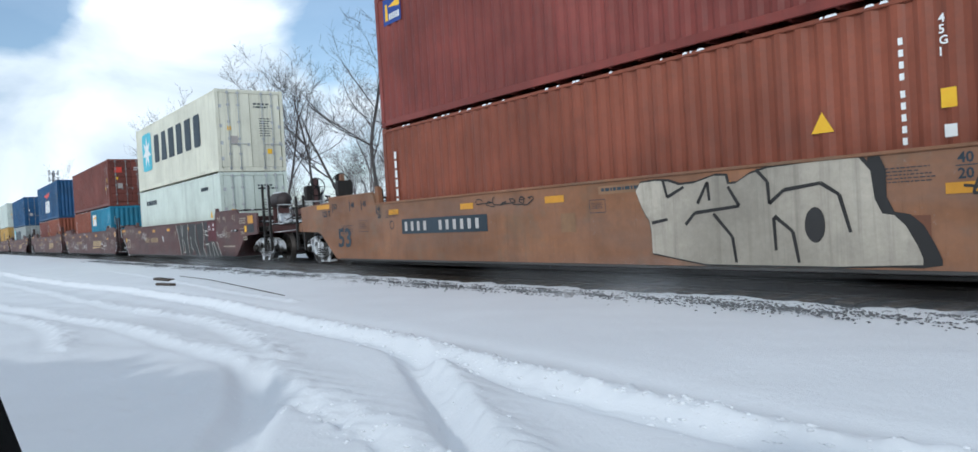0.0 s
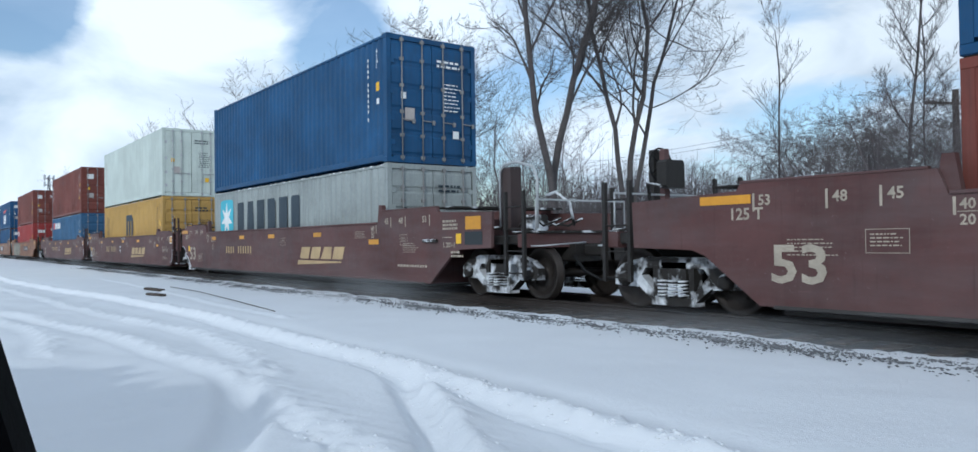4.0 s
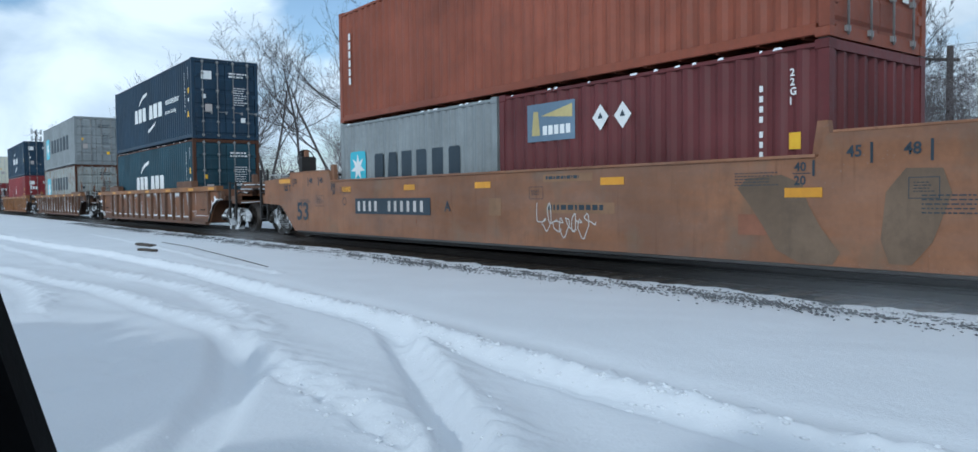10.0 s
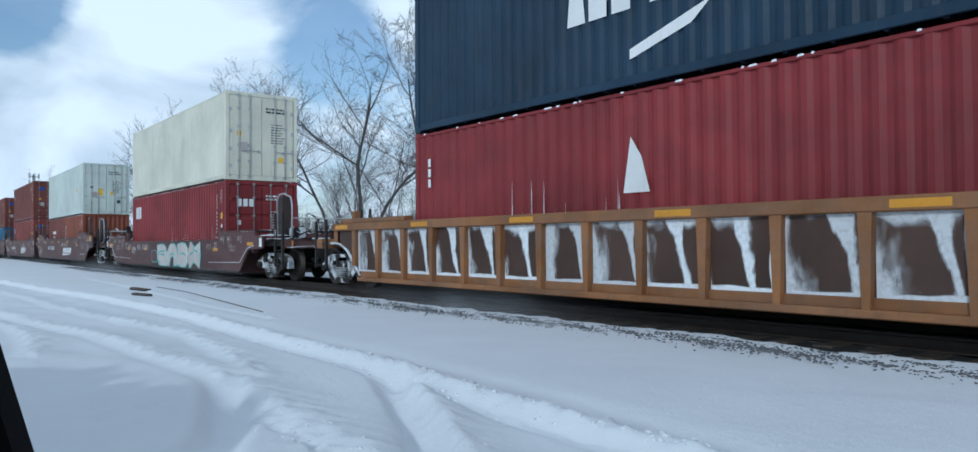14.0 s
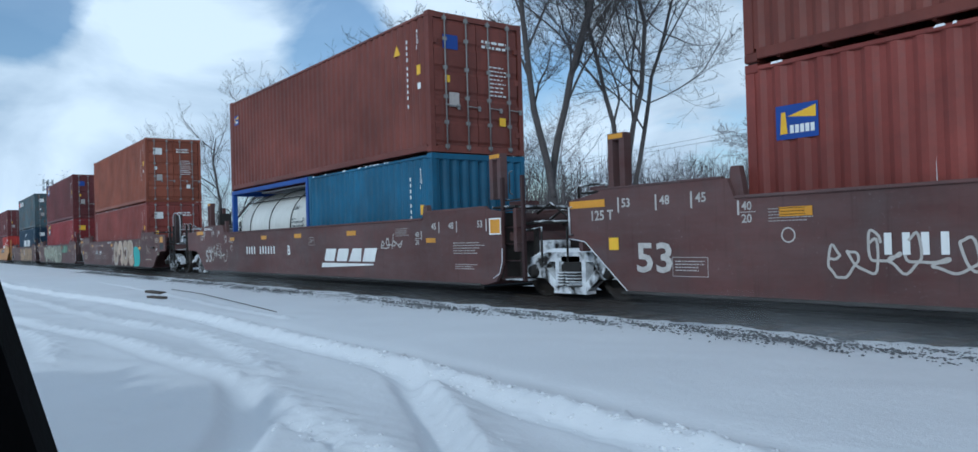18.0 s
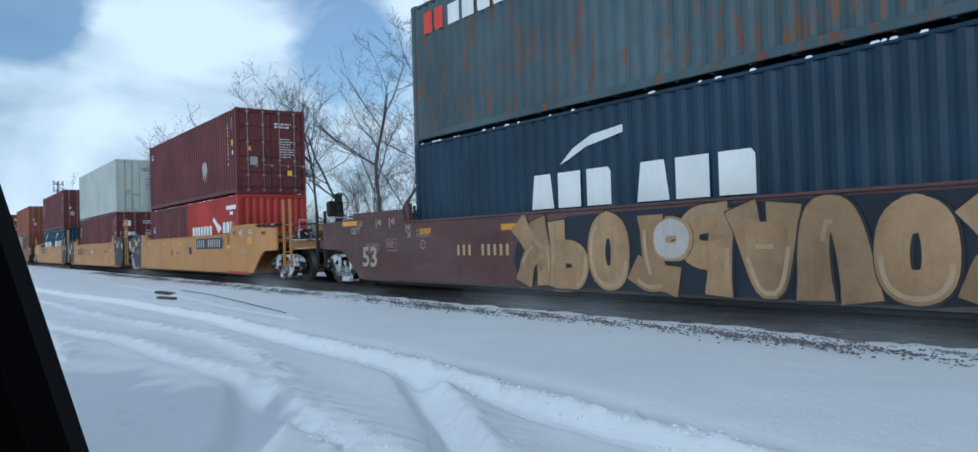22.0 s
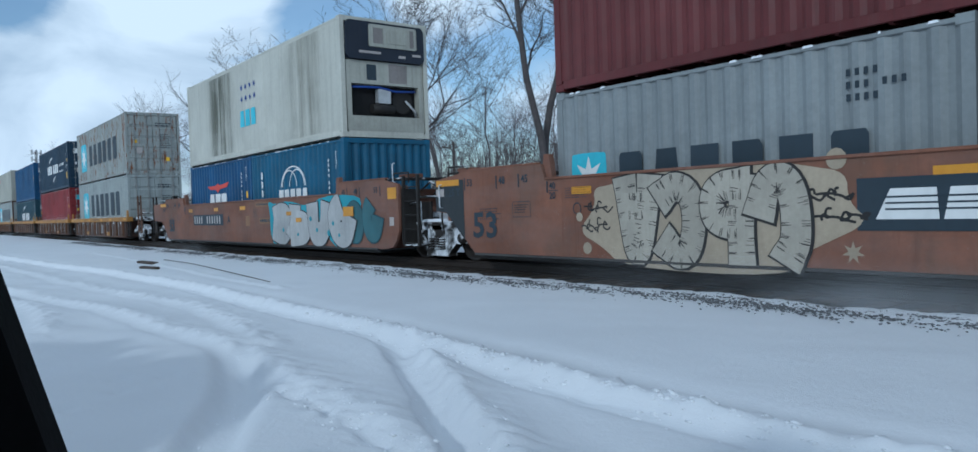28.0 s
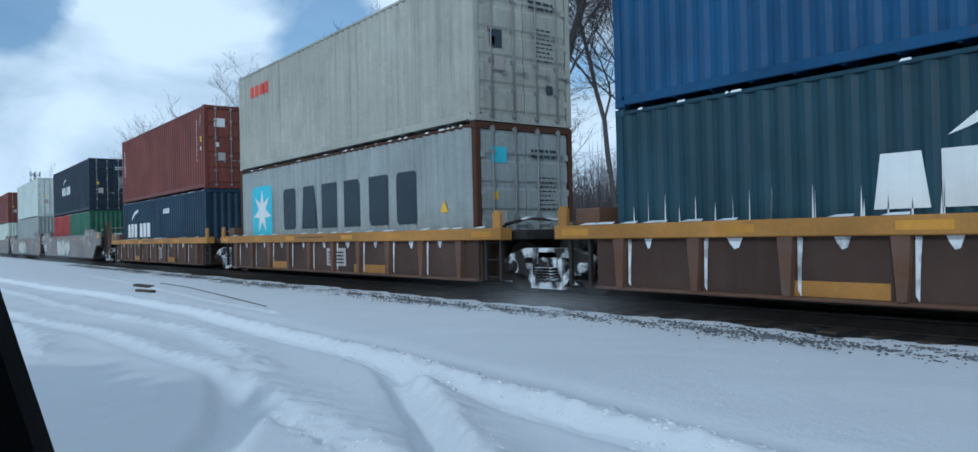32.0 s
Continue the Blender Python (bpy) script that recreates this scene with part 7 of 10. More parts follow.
    if right == "coupled" and livery == "maroon" and not low:
        # stencils and plates beside the notice board
        for x0_, x1_, z0_, z1_, n_ in ((8.72, 9.36, 1.24, 1.45, 3), (8.72, 9.1, 1.10, 1.13, 1), (9.0, 9.42, 0.72, 0.86, 2), (7.0, 8.3, 0.50, 0.58, 1)):
            plate_quads(car, "small_print", bars(rng, x0_, x1_, z0_, z1_, n_, 0.6), lm, -1.509)["kind"] = "stuff"
        letters_side(car, "L 201-1", 8.74, 0.93, 0.10, DECAL_WHITE if ink else lm, -1.509)
        if not ink:
            plate_quads(car, "label_plate", [(9.17, 9.34, 1.0, 1.19)], DECAL_YELLOW, -1.5092)
        part("step_bracket", Geo().cbox(8.05, 8.55, -1.56, -1.505, 1.03, 1.09, 0.01), TRUCK_DARK, car)
    if dark_end and right == "coupled":
        letters_side(car, "JWG33", 9.05, 1.36, 0.12, DECAL_DARK, -1.509)
    if not low and (left == "coupled" or livery in ("maroon", "tan", "fadedgrey")):
        letters_side(car, "53", -8.08 if not ink or left == "coupled" else -7.75, 0.50, 0.46 if not ink else 0.42, lm if livery != "yellow" else DECAL_DARK, -1.509, "", 1.22)
    if left == "shared" or right == "shared":
        letters_side(car, "125T" if dark_end else "125 T", -8.62 if livery == "maroon" else -8.9 if not dark_end else -8.85, 0.92 if dark_end else 1.26 + 0.6 * sunk(-1), 0.25 if dark_end else 0.15, DECAL_WHITE if dark_end else lm, -1.511)
    return car, rng, brand_ink


def number_strip(car, x0, x1, z0, z1, mat, back=None, n=(4, 6)):
    """Reporting marks as plain bars."""
    if back:
        plate_quads(car, "number_panel", [(x0 - 0.12, x1 + 0.12, z0 - 0.06, z1 + 0.06)], back, -1.5095, "dark number panel")
        mat = DECAL_WORN if mat is DECAL_WHITE else mat
    w = (x1 - x0) / (sum(n) + 1.3)
    q = [(x0 + i * w, x0 + i * w + w * 0.42, z0, z1) for i in range(n[0])] + [(x0 + (n[0] + 1.3 + i) * w, x0 + (n[0] + 1.3 + i) * w + w * 0.42, z0, z1) for i in range(n[1])]
    plate_quads(car, "number_marking", q, mat, -1.5125)["kind"] = "stuff"


def speed_brand(car, x0, x1, z0, z1, mat):
    """A slanted railway emblem as plain blocks over a wedge."""
    for q in blocks(x0 + 0.1, x1, z0 + 0.1, z1, 4, 0.1, 0.45):
        part("emblem_block", side_polys([q], -1.510), mat, car)
    part("emblem_wedge", side_polys([[(x0 - 0.05, z0 - 0.06), (x1 - 0.15, z0 + 0.02), (x1 - 0.15, z0 + 0.05), (x0, z0 + 0.06)]], -1.510), mat, car)


def plain_brand(car, x0, x1, z0, z1, back=True):
    if back:
        plate_quads(car, "emblem_panel", [(x0 - 0.2, x1 + 0.2, z0 - 0.12, z1 + 0.12)], DECAL_DARK, -1.5095)
    for q in blocks(x0, x1, z0, z1, 3, 0.06, 0.2):
        part("emblem_block", side_polys([q], -1.5125), DECAL_WHITE, car)
    plate_quads(car, "emblem_stripe", [(x0 + 0.1, x1 - 0.1, z0 + (z1 - z0) * k, z0 + (z1 - z0) * (k + 0.06)) for k in (0.3, 0.5, 0.7)], DECAL_DARK, -1.5155)


def ribbed_single(label, seed, rib="rib", panel="ribdark", bare=False):
    """A single well car with deep ribbed sides, a truck under each end; origin at its middle."""
    car = thing("well_car", 0, 0, 0, label, "rail car", "well cars of the train")
    rng = random.Random(seed)
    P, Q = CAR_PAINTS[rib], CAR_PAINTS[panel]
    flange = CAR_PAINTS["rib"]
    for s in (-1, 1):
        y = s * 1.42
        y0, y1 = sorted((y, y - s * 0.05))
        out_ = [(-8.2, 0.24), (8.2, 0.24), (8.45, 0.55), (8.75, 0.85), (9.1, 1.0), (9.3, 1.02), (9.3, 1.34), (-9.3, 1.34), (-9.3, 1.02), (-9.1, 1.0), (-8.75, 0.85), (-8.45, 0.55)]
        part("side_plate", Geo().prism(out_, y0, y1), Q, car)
        f0, f1 = sorted((s * 1.30, s * 1.53))
        part("top_flange", Geo().cbox(-9.35, 9.35, f0, f1, 1.335, 1.50, 0.015), flange, car)
        b0, b1 = sorted((s * 1.40, s * 1.53))
        part("bottom_rail", Geo().cbox(-8.15, 8.15, b0, b1, 0.205, 0.30, 0.015), P, car)
        l0, l1_ = sorted((s * 1.418, s * 1.435))
        part("lower_band", Geo().cbox(-8.15, 8.15, l0, l1_, 0.298, 0.425, 0.006), P, car)
        r0, r1 = sorted((s * 1.42, s * 1.52))
        for i in range(17):
            x = -8.35 + i * 1.04375
            if bare and i in (1, 15):
                continue
            if abs(x) > 8.3:
                part("rib", Geo().prism([(x - 0.06, 0.55), (x + 0.06, 0.55), (x + 0.07, 1.334), (x - 0.07, 1.334)], r0, r1), P, car)
            else:
                part("rib", cached(("rib", s), lambda: Geo().prism([(-0.045, 0.292), (0.045, 0.292), (0.08, 1.334), (-0.08, 1.334)], r0, r1)), P, car, loc=(x, 0, 0))
        for e in (-1, 1):
            part("end_cap_rail", Geo().cbox(*sorted((e * 6.2, e * 9.0) if not bare else (e * 4.8, e * 6.6)), *sorted((s * 1.28, s * 1.50)), 1.502, 1.60 if not bare else 1.72, 0.012), P, car)
    for e in (-1, 1):
        part("wheel_arch", Geo().path([(e * 8.2, -1.44, 0.30), (e * 8.45, -1.44, 0.60), (e * 8.78, -1.44, 0.88), (e * 9.15, -1.44, 1.02), (e * 9.6, -1.44, 1.05)], 0.035, 6), TRUCK, car)
    # frozen spray in the panels
    for i in range(16):
        x = -8.35 + i * 1.04375
        w = 1.04375
        frost_pane = cached("frost_pane", lambda: side_quads([(0.075, 0.97, 0.42, 1.332)], -1.4285))
        if bare and i in (0, 1, 14, 15):
            continue
        part("frozen_spray", frost_pane, PANEL_FROST if not bare else THIN_FROST, car, "white frozen spray", loc=(x, 0, 0))
    part("well_floor", Geo().box(-8.1, 8.1, -1.38, 1.38, 0.26, 0.31), STEEL, car)
    for x in (-8.9, -5.6, -2.5, 0.6, 3.7, 6.6, 8.8):
        part("reflector", side_quads([(x - 0.3, x + 0.3, 1.37, 1.46)], -1.5335), REFLECT, car, "orange reflective tape")
    for e in (-1, 1):
        part("bulkhead", Geo().box(*sorted((e * 8.1, e * 8.2)), -1.38, 1.38, 0.3, 1.4), Q, car)
        part("end_deck", Geo().cbox(*sorted((e * 8.2, e * 10.6)), -1.15, 1.15, 1.02, 1.16, 0.02), P, car)
        part("center_sill", Geo().cbox(*sorted((e * 8.6, e * 11.0)), -0.32, 0.32, 0.66, 1.02, 0.03), STEEL, car)
        part("end_sill", Geo().cbox(*sorted((e * 10.3, e * 10.6)), -1.35, 1.35, 0.92, 1.16, 0.02), P, car)
        part("end_knee", Geo().prism([(9.2, 1.02), (9.5, 1.05), (9.5, 1.33), (9.2, 1.33)] if e > 0 else [(-9.5, 1.05), (-9.2, 1.02), (-9.2, 1.33), (-9.5, 1.33)], -1.42, -1.3), P, car)
        coupler(car, e, 10.75, STEEL)
        ladder(car, e * 10.35, -1.34, 0.45, 1.6, 0.55, STEEL, 3)
        ladder(car, e * 10.35, 1.34, 0.45, 1.6, 0.55, P, 3)
        part("end_post", Geo().cbox(*sorted((e * 10.0, e * 10.16)), -0.6, -0.45, 1.16, 1.85, 0.02), P, car)
        if bare:
            # snow thrown up round the wheel arch and frost along the panel seams
            fan = [(9.25, 1.03), (9.1, 1.09), (9.0, 1.07), (8.82, 1.2), (8.78, 1.0), (8.66, 0.93), (8.5, 1.02), (8.56, 0.84), (8.46, 0.72), (8.29, 0.76), (8.42, 0.6), (8.46, 0.56), (8.76, 0.85), (9.1, 1.0)]
            part("arch_snow", side_polys([[(e * a, z) for a, z in (fan if e > 0 else fan[::-1])][::-1]], -1.4285), CRUST, car, "snow thrown up round the wheel arch")
            part("frost_seam", side_quads([sorted((e * 8.1, e * 6.78)) + [0.50, 0.514], sorted((e * 6.80, e * 6.786)) + [0.50, 1.28], sorted((e * 6.7, e * 6.38)) + [0.64, 0.652], sorted((e * 6.7, e * 6.686)) + [0.35, 0.652]], -1.4285), CRUST, car)["kind"] = "stuff"
            part("patch_panel", side_quads([sorted((e * 8.12, e * 7.98)) + [0.98, 1.14]], -1.4285), CAR_PAINTS["yellow"], car)
            part("grab_iron", Geo().path([(e * 7.8, -1.42, 0.72), (e * 7.8, -1.49, 0.70), (e * 7.45, -1.49, 0.70), (e * 7.45, -1.42, 0.72)], 0.014, 5), STEEL, car)
        part("crossover_platform", Geo().cbox(*sorted((e * 9.6, e * 10.7)), -1.0, 1.0, 1.35, 1.39, 0.01), TRUCK, car)
        part("platform_rail", Geo().path([(e * 9.6, -1.0, 1.5), (e * 10.7, -1.0, 1.5), (e * 10.7, 1.0, 1.5)], 0.025, 5), TRUCK, car)
        part("air_reservoir", Geo().tube((e * 9.1, -0.55, 1.42), (e * 9.1, 0.3, 1.42), 0.2, None, 14), P, car)
        part("pipe", Geo().path([(e * 9.3, -0.9, 1.2), (e * 9.9, -0.95, 1.28), (e * 10.3, -0.8, 1.25)], 0.03, 6), TRUCK_DARK, car)
        truck(car, e * 9.72)
    return car, rng


def ribbed_unit(label, left, right, seed, half=7.82):
    """One unit of an articulated car with shallow ribbed sides; origin at its middle."""
    car = thing("well_car", 0, 0, 0, label, "rail car", "well cars of the train")
    rng = random.Random(seed)
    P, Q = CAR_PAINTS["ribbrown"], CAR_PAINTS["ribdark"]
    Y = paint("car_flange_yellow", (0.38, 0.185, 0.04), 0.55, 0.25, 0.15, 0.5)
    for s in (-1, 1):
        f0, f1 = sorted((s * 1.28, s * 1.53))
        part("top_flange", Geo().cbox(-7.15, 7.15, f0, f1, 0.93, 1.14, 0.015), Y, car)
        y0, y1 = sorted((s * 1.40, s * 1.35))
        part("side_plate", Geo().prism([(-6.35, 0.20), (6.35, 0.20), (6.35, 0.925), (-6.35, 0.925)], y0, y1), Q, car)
        b0, b1 = sorted((s * 1.40, s * 1.47))
        part("bottom_rail", Geo().cbox(-6.35, 6.35, b0, b1, 0.19, 0.235, 0.01), P, car)
        r0, r1 = sorted((s * 1.401, s * 1.50))
        for i in range(10):
            x = -5.85 + i * 1.3
            part("rib", cached(("rib5", s), lambda: Geo().prism([(-0.05, 0.237), (0.05, 0.237), (0.10, 0.928), (-0.10, 0.928)], r0, r1)), P, car, loc=(x, 0, 0))
    for i in range(9):
        x = -5.85 + i * 1.3
        r = rng
        g = side_polys([[(x + 0.10, 0.30), (x + 0.14, 0.24), (x + 0.155, 0.6), (x + 0.18, 0.915), (x + 0.11, 0.92)]], -1.408)
        c, k = x + r.uniform(0.45, 0.85), r.uniform(0.05, 0.12)
        g.add([(a, -1.408, z) for a, z in ((c - k, 0.925), (c - k * 0.7, 0.86), (c - k * 0.1, 0.78), (c + k * 0.5, 0.80), (c + k, 0.925))], [(0, 1, 2, 3, 4)])
        part("frozen_spray", g, FROST, car, "white frozen spray")["kind"] = "stuff"
    g = Geo()
    for _ in range(16):
        a = rng.uniform(-6.9, 6.6)
        g.add([(a, -1.525, 1.142), (a + 0.3, -1.525, 1.142), (a + 0.25, -1.40, 1.175), (a + 0.05, -1.40, 1.17)], [(0, 1, 2, 3)])
    part("snow_crust", g, CRUST, car)["kind"] = "stuff"
    for a, b_ in ((-3.2, -2.1), (1.6, 3.0)):
        plate_quads(car, "patch_panel", [(a, b_, 0.24, 0.42)], Y, -1.4065)
    plate_quads(car, "emblem_panel", [(0.2, 1.2, 0.36, 0.78)], DECAL_GREY, -1.4068)
    plate_quads(car, "emblem_stripe", [(0.3, 1.1, 0.42 + 0.08 * k, 0.46 + 0.08 * k) for k in range(4)], DECAL_DARK, -1.4095)
    plate_quads(car, "small_print", bars(rng, -1.2, 0.8, 0.99, 1.07, 1), DECAL_DARK, -1.5335)
    for x in (-6.7, -3.9, -1.7, 1.5, 3.6, 6.6):
        part("reflector", side_quads([(x - 0.28, x + 0.28, 0.985, 1.085)], -1.5335), FADED_TAPE, car, "orange reflective tape")
    part("well_floor", Geo().box(-6.3, 6.3, -1.34, 1.34, 0.16, 0.20), STEEL, car)
    for e, kind in ((-1, left), (1, right)):
        part("bulkhead", Geo().box(*sorted((e * 6.3, e * 6.4)), -1.36, 1.36, 0.2, 1.1), Q, car)
        part("end_deck", Geo().cbox(*sorted((e * 6.4, e * 7.45)), -1.2, 1.2, 0.93, 1.08, 0.02), STEEL, car)
        part("lifting_eye", Geo().prism([(e * 7.0 - 0.10, 1.14), (e * 7.0 + 0.10, 1.14), (e * 7.0 + 0.10, 1.38), (e * 7.0 + 0.05, 1.44), (e * 7.0 - 0.05, 1.44), (e * 7.0 - 0.10, 1.38)], -1.5, -1.44), Y, car)
        part("equipment_box", Geo().cbox(*sorted((e * 6.35, e * 6.85)), -1.35, -0.9, 1.142, 1.40, 0.02), P, car) if e < 0 else None
        ladder(car, e * 6.75, -1.36, 0.22, 0.92, 0.42, STEEL, 3)
        part("pipe", Geo().path([(e * 6.5, -0.9, 1.2), (e * 7.0, -0.8, 1.3), (e * 7.5, -0.4, 1.25)], 0.03, 6), TRUCK_DARK, car)
        if kind == "shared":
            part("articulation", Geo().cbox(*sorted((e * 7.3, e * 7.78)), -0.3, 0.3, 0.66, 0.98, 0.03), STEEL, car)
        else:
            part("center_sill", Geo().cbox(*sorted((e * 7.0, e * 9.0)), -0.32, 0.32, 0.66, 0.98, 0.03), STEEL, car)
            part("end_platform", Geo().cbox(*sorted((e * 7.4, e * 8.9)), -1.2, 1.2, 0.99, 1.12, 0.02), TRUCK, car)
            ladder(car, e * 8.7, -1.34, 0.42, 2.05, 0.5, P, 4)
            brake_wheel(car, e * 8.4, 0.3, 1.75)
            coupler(car, e, 8.85, STEEL)
            truck(car, e * half)
    if right == "shared":
        truck(car, half)
    return car, rng


# ---- the train, front to rear ----
MOVERS = []
FLOOR_A, FLOOR_B = 0.23, 0.37


def ride(ob, x, z=0.0):
    """Sets a thing into the train at x (its place when the clip starts)."""
    ob.location = (x, 0, z)
    MOVERS.append((ob, x, z, 0.0))


def load(x_right, floor, lower, upper):
    """Stacks containers: lower is one 40-foot box or two 20-foot boxes, rear first."""
    c = x_right - 6.096
    if len(lower) == 1:
        ride(lower[0].t, c, floor)
        zt = floor + lower[0].H
    else:
        ride(lower[0].t, x_right - 12.192 + 3.029, floor)
        ride(lower[1].t, x_right - 3.029, floor)
        zt = floor + 2.591
    for b_ in lower:
        b_.snow_rim(26 if b_.L > 10 else 12)
    if upper:
        ride(upper.t, c, zt + 0.022)
    for dx in (-1, 1):
        for dy in (-1, 1):
            lock = part("twist_lock", cached("twist_lock", lambda: Geo().cbox(-0.06, 0.06, -0.05, 0.05, -0.012, 0.03, 0.01)), STEEL, lower[-1].t if dx > 0 else lower[0].t)
            lk = lower[-1] if dx > 0 else lower[0]
            lock.location = (dx * (lk.L / 2 - 0.09), dy * (W2 - 0.08), lk.H)


class Tank:
    def __init__(self, label):
        self.t, self.L, self.H = tank_container(label), 6.058, 2.591

    def snow_rim(self, n=0):
        return self


def guide_frames(car, ends):
    """Tall brown frames at a car's ends that steer the box above."""
    for e in ends:
        x0, x1 = sorted((e * 8.45, e * 8.12))
        frame_ob = part("guide_frame", Geo().prism([(x0, 1.74), (x0 + 0.1, 1.74), (x0 + 0.1, 2.45), (x1 - 0.1, 2.45), (x1 - 0.1, 1.74), (x1, 1.74), (x1, 2.55), (x0, 2.55)], -1.3, -1.15), CAR_PAINTS["maroon"], car, "tall brown guide frame")
        part("reflector", side_quads([(x0 + 0.02, x1 - 0.02, 2.47, 2.54)], -1.304), REFLECT, frame_ob, "orange reflective tape")


MAR = "maroon steel well car with white and tan lettering"
YEL = "yellow steel well car with black ends"

# unit 0
car, r_, lm = plated_car("tan", "rust-brown well car with silver sprayed graffiti", "coupled", "shared", 1)
ride(car, -3.01 - 6.096)
number_strip(car, -4.85, -2.05, 0.84, 1.03, DECAL_WHITE, DECAL_DARK)
worn = [(1.6, 1.38), (1.78, 0.96), (1.9, 0.83), (1.9, 0.26), (5.47, 0.26), (5.48, 0.39), (5.27, 0.8), (5.03, 0.84), (4.97, 1.44), (4.55, 1.45), (4.22, 1.44), (3.6, 1.42), (3.19, 1.22), (3.14, 1.43), (2.5, 1.28), (2.15, 1.40)]
part("graffiti_outline", side_polys([soften([(a + 0.02, z) for a, z in swell(worn, 0.03)], 1)], -1.5098), SPRAY_BLACK, car)
part("graffiti_shadow", side_polys([soften([(4.9, 1.44), (4.9, 0.26), (5.66, 0.26), (5.66, 0.38), (5.45, 0.8), (5.14, 0.86), (5.15, 1.44)], 1)], -1.5104), SPRAY_BLACK, car)
slashes(car, [soften(worn, 1)], [[(2.5, 0.78), (2.66, 0.93), (3.34, 0.99), (3.19, 1.24)], [(2.95, 0.91), (3.22, 0.61), (3.26, 0.29)], [(3.6, 1.42), (3.75, 1.26), (3.76, 1.0), (3.96, 1.15), (4.42, 1.2), (4.63, 1.06), (4.74, 0.64)],
        [(3.82, 0.85), (4.05, 0.66), (4.11, 0.3)], [(3.81, 0.83), (3.82, 0.44)], [(2.71, 1.05), (2.88, 1.32), (2.9, 1.08)], [(2.15, 1.40), (2.21, 1.16), (2.5, 1.28)], [(1.92, 0.82), (2.2, 0.86)]],
        paint("spray_worn_silver", (0.36, 0.325, 0.27), 0.5, 0.35, 0, 0.7), SPRAY_BLACK, -1.5115, 0.024)
part("graffiti_counter", side_polys([soften([(4.2, 0.62), (4.33, 0.5), (4.45, 0.62), (4.45, 0.85), (4.34, 0.96), (4.21, 0.85)], 2)], -1.5175), SPRAY_BLACK, car)
scrawl(car, -2.2, -0.6, 1.2, 1.40, SPRAY_BLACK, 4, r=0.012, turns=6)
scrawl(car, 5.9, 7.6, 0.85, 1.3, SPRAY_BLACK, 5, r=0.02, turns=4)
up = Box("40h", "redbrown", "faded red steel container with small blue badge").number().doors()
up.badge(0.35, 2.2, 0.75, DECAL_BLUE, DECAL_YELLOW)
lo = Box("40h", "orange", "orange-red corrugated container with upright white letters").number().upright(6).doors().warning(10.4, 1.55)
load(-3.01, FLOOR_A, [lo], up)

# units 1 to 3
car, r_, lm = plated_car("maroon", "maroon well car with black and silver graffiti", "shared", "coupled", 2)
ride(car, -26.96 - 6.096)
number_strip(car, -4.2, -1.8, 0.76, 0.96, DECAL_TAN)
letters_side(car, "B", -1.1, 0.78, 0.24, DECAL_WHITE, -1.509)
slashes(car, [[(1.15, 1.40), (2.75, 1.40), (2.85, 0.22), (2.35, 0.24), (2.2, 0.62), (1.95, 0.30), (1.75, 0.22)], [(2.9, 1.40), (3.75, 1.40), (4.2, 0.24), (3.75, 0.24), (3.45, 0.5), (3.15, 0.22), (2.9, 0.24)],
         [(3.9, 1.36), (4.75, 1.42), (4.7, 0.5), (5.0, 0.22), (4.3, 0.22)], [(4.85, 1.42), (5.45, 1.42), (5.6, 1.0), (6.7, 0.3), (6.75, 0.22), (5.1, 0.22)]],
        [[(1.15, 1.40), (1.4, 1.0), (1.75, 0.22)], [(1.85, 1.40), (2.0, 0.95), (2.12, 1.38)], [(1.95, 0.85), (2.1, 0.32), (2.36, 0.36), (2.22, 0.7), (1.95, 0.85)], [(2.8, 1.40), (2.7, 0.9), (2.88, 0.22)],
         [(3.1, 0.95), (3.2, 0.5), (3.5, 0.45)], [(3.8, 1.36), (3.7, 0.8), (4.2, 0.24)], [(4.72, 1.45), (4.85, 1.1), (4.72, 0.5), (5.0, 0.22)], [(5.4, 1.1), (5.0, 1.12), (5.02, 0.98), (5.35, 0.95)], [(4.95, 0.62), (5.35, 0.65), (5.5, 0.22)],
         [(5.75, 0.72), (5.95, 0.22)], [(5.9, 0.72), (6.4, 0.22)], [(6.3, 0.72), (6.75, 0.22)]], SPRAY_BLACK, SPRAY_SILVER)
plate_quads(car, "patch_panel", [(5.3, 6.25, 0.74, 1.42)], paint("patch_crimson", (0.11, 0.022, 0.03), 0.6, 0.2, 0, 0.4), -1.5158 - 0.0012, "fresh crimson repaint patch")
plate_quads(car, "small_print", bars(random.Random(3), 5.4, 5.72, 1.1, 1.32, 5, 0.4), DECAL_WHITE, -1.5185)["kind"] = "stuff"
letters_side(car, "40", 5.9, 1.25, 0.11, DECAL_WHITE, -1.5185)
letters_side(car, "20", 5.9, 1.10, 0.11, DECAL_WHITE, -1.5185)
scrawl(car, 6.35, 7.3, 0.85, 1.08, SPRAY_WHITE, 12, turns=5)
scrawl(car, -4.8, -3.9, 0.85, 1.3, SPRAY_WHITE, 13)
up = Box("reefer", "cream", "white refrigerated container with blue star square").doors(DECAL_DARK).star_brand(1.1, 0.85, 1.7, 3.3, 10.6, 1.2)
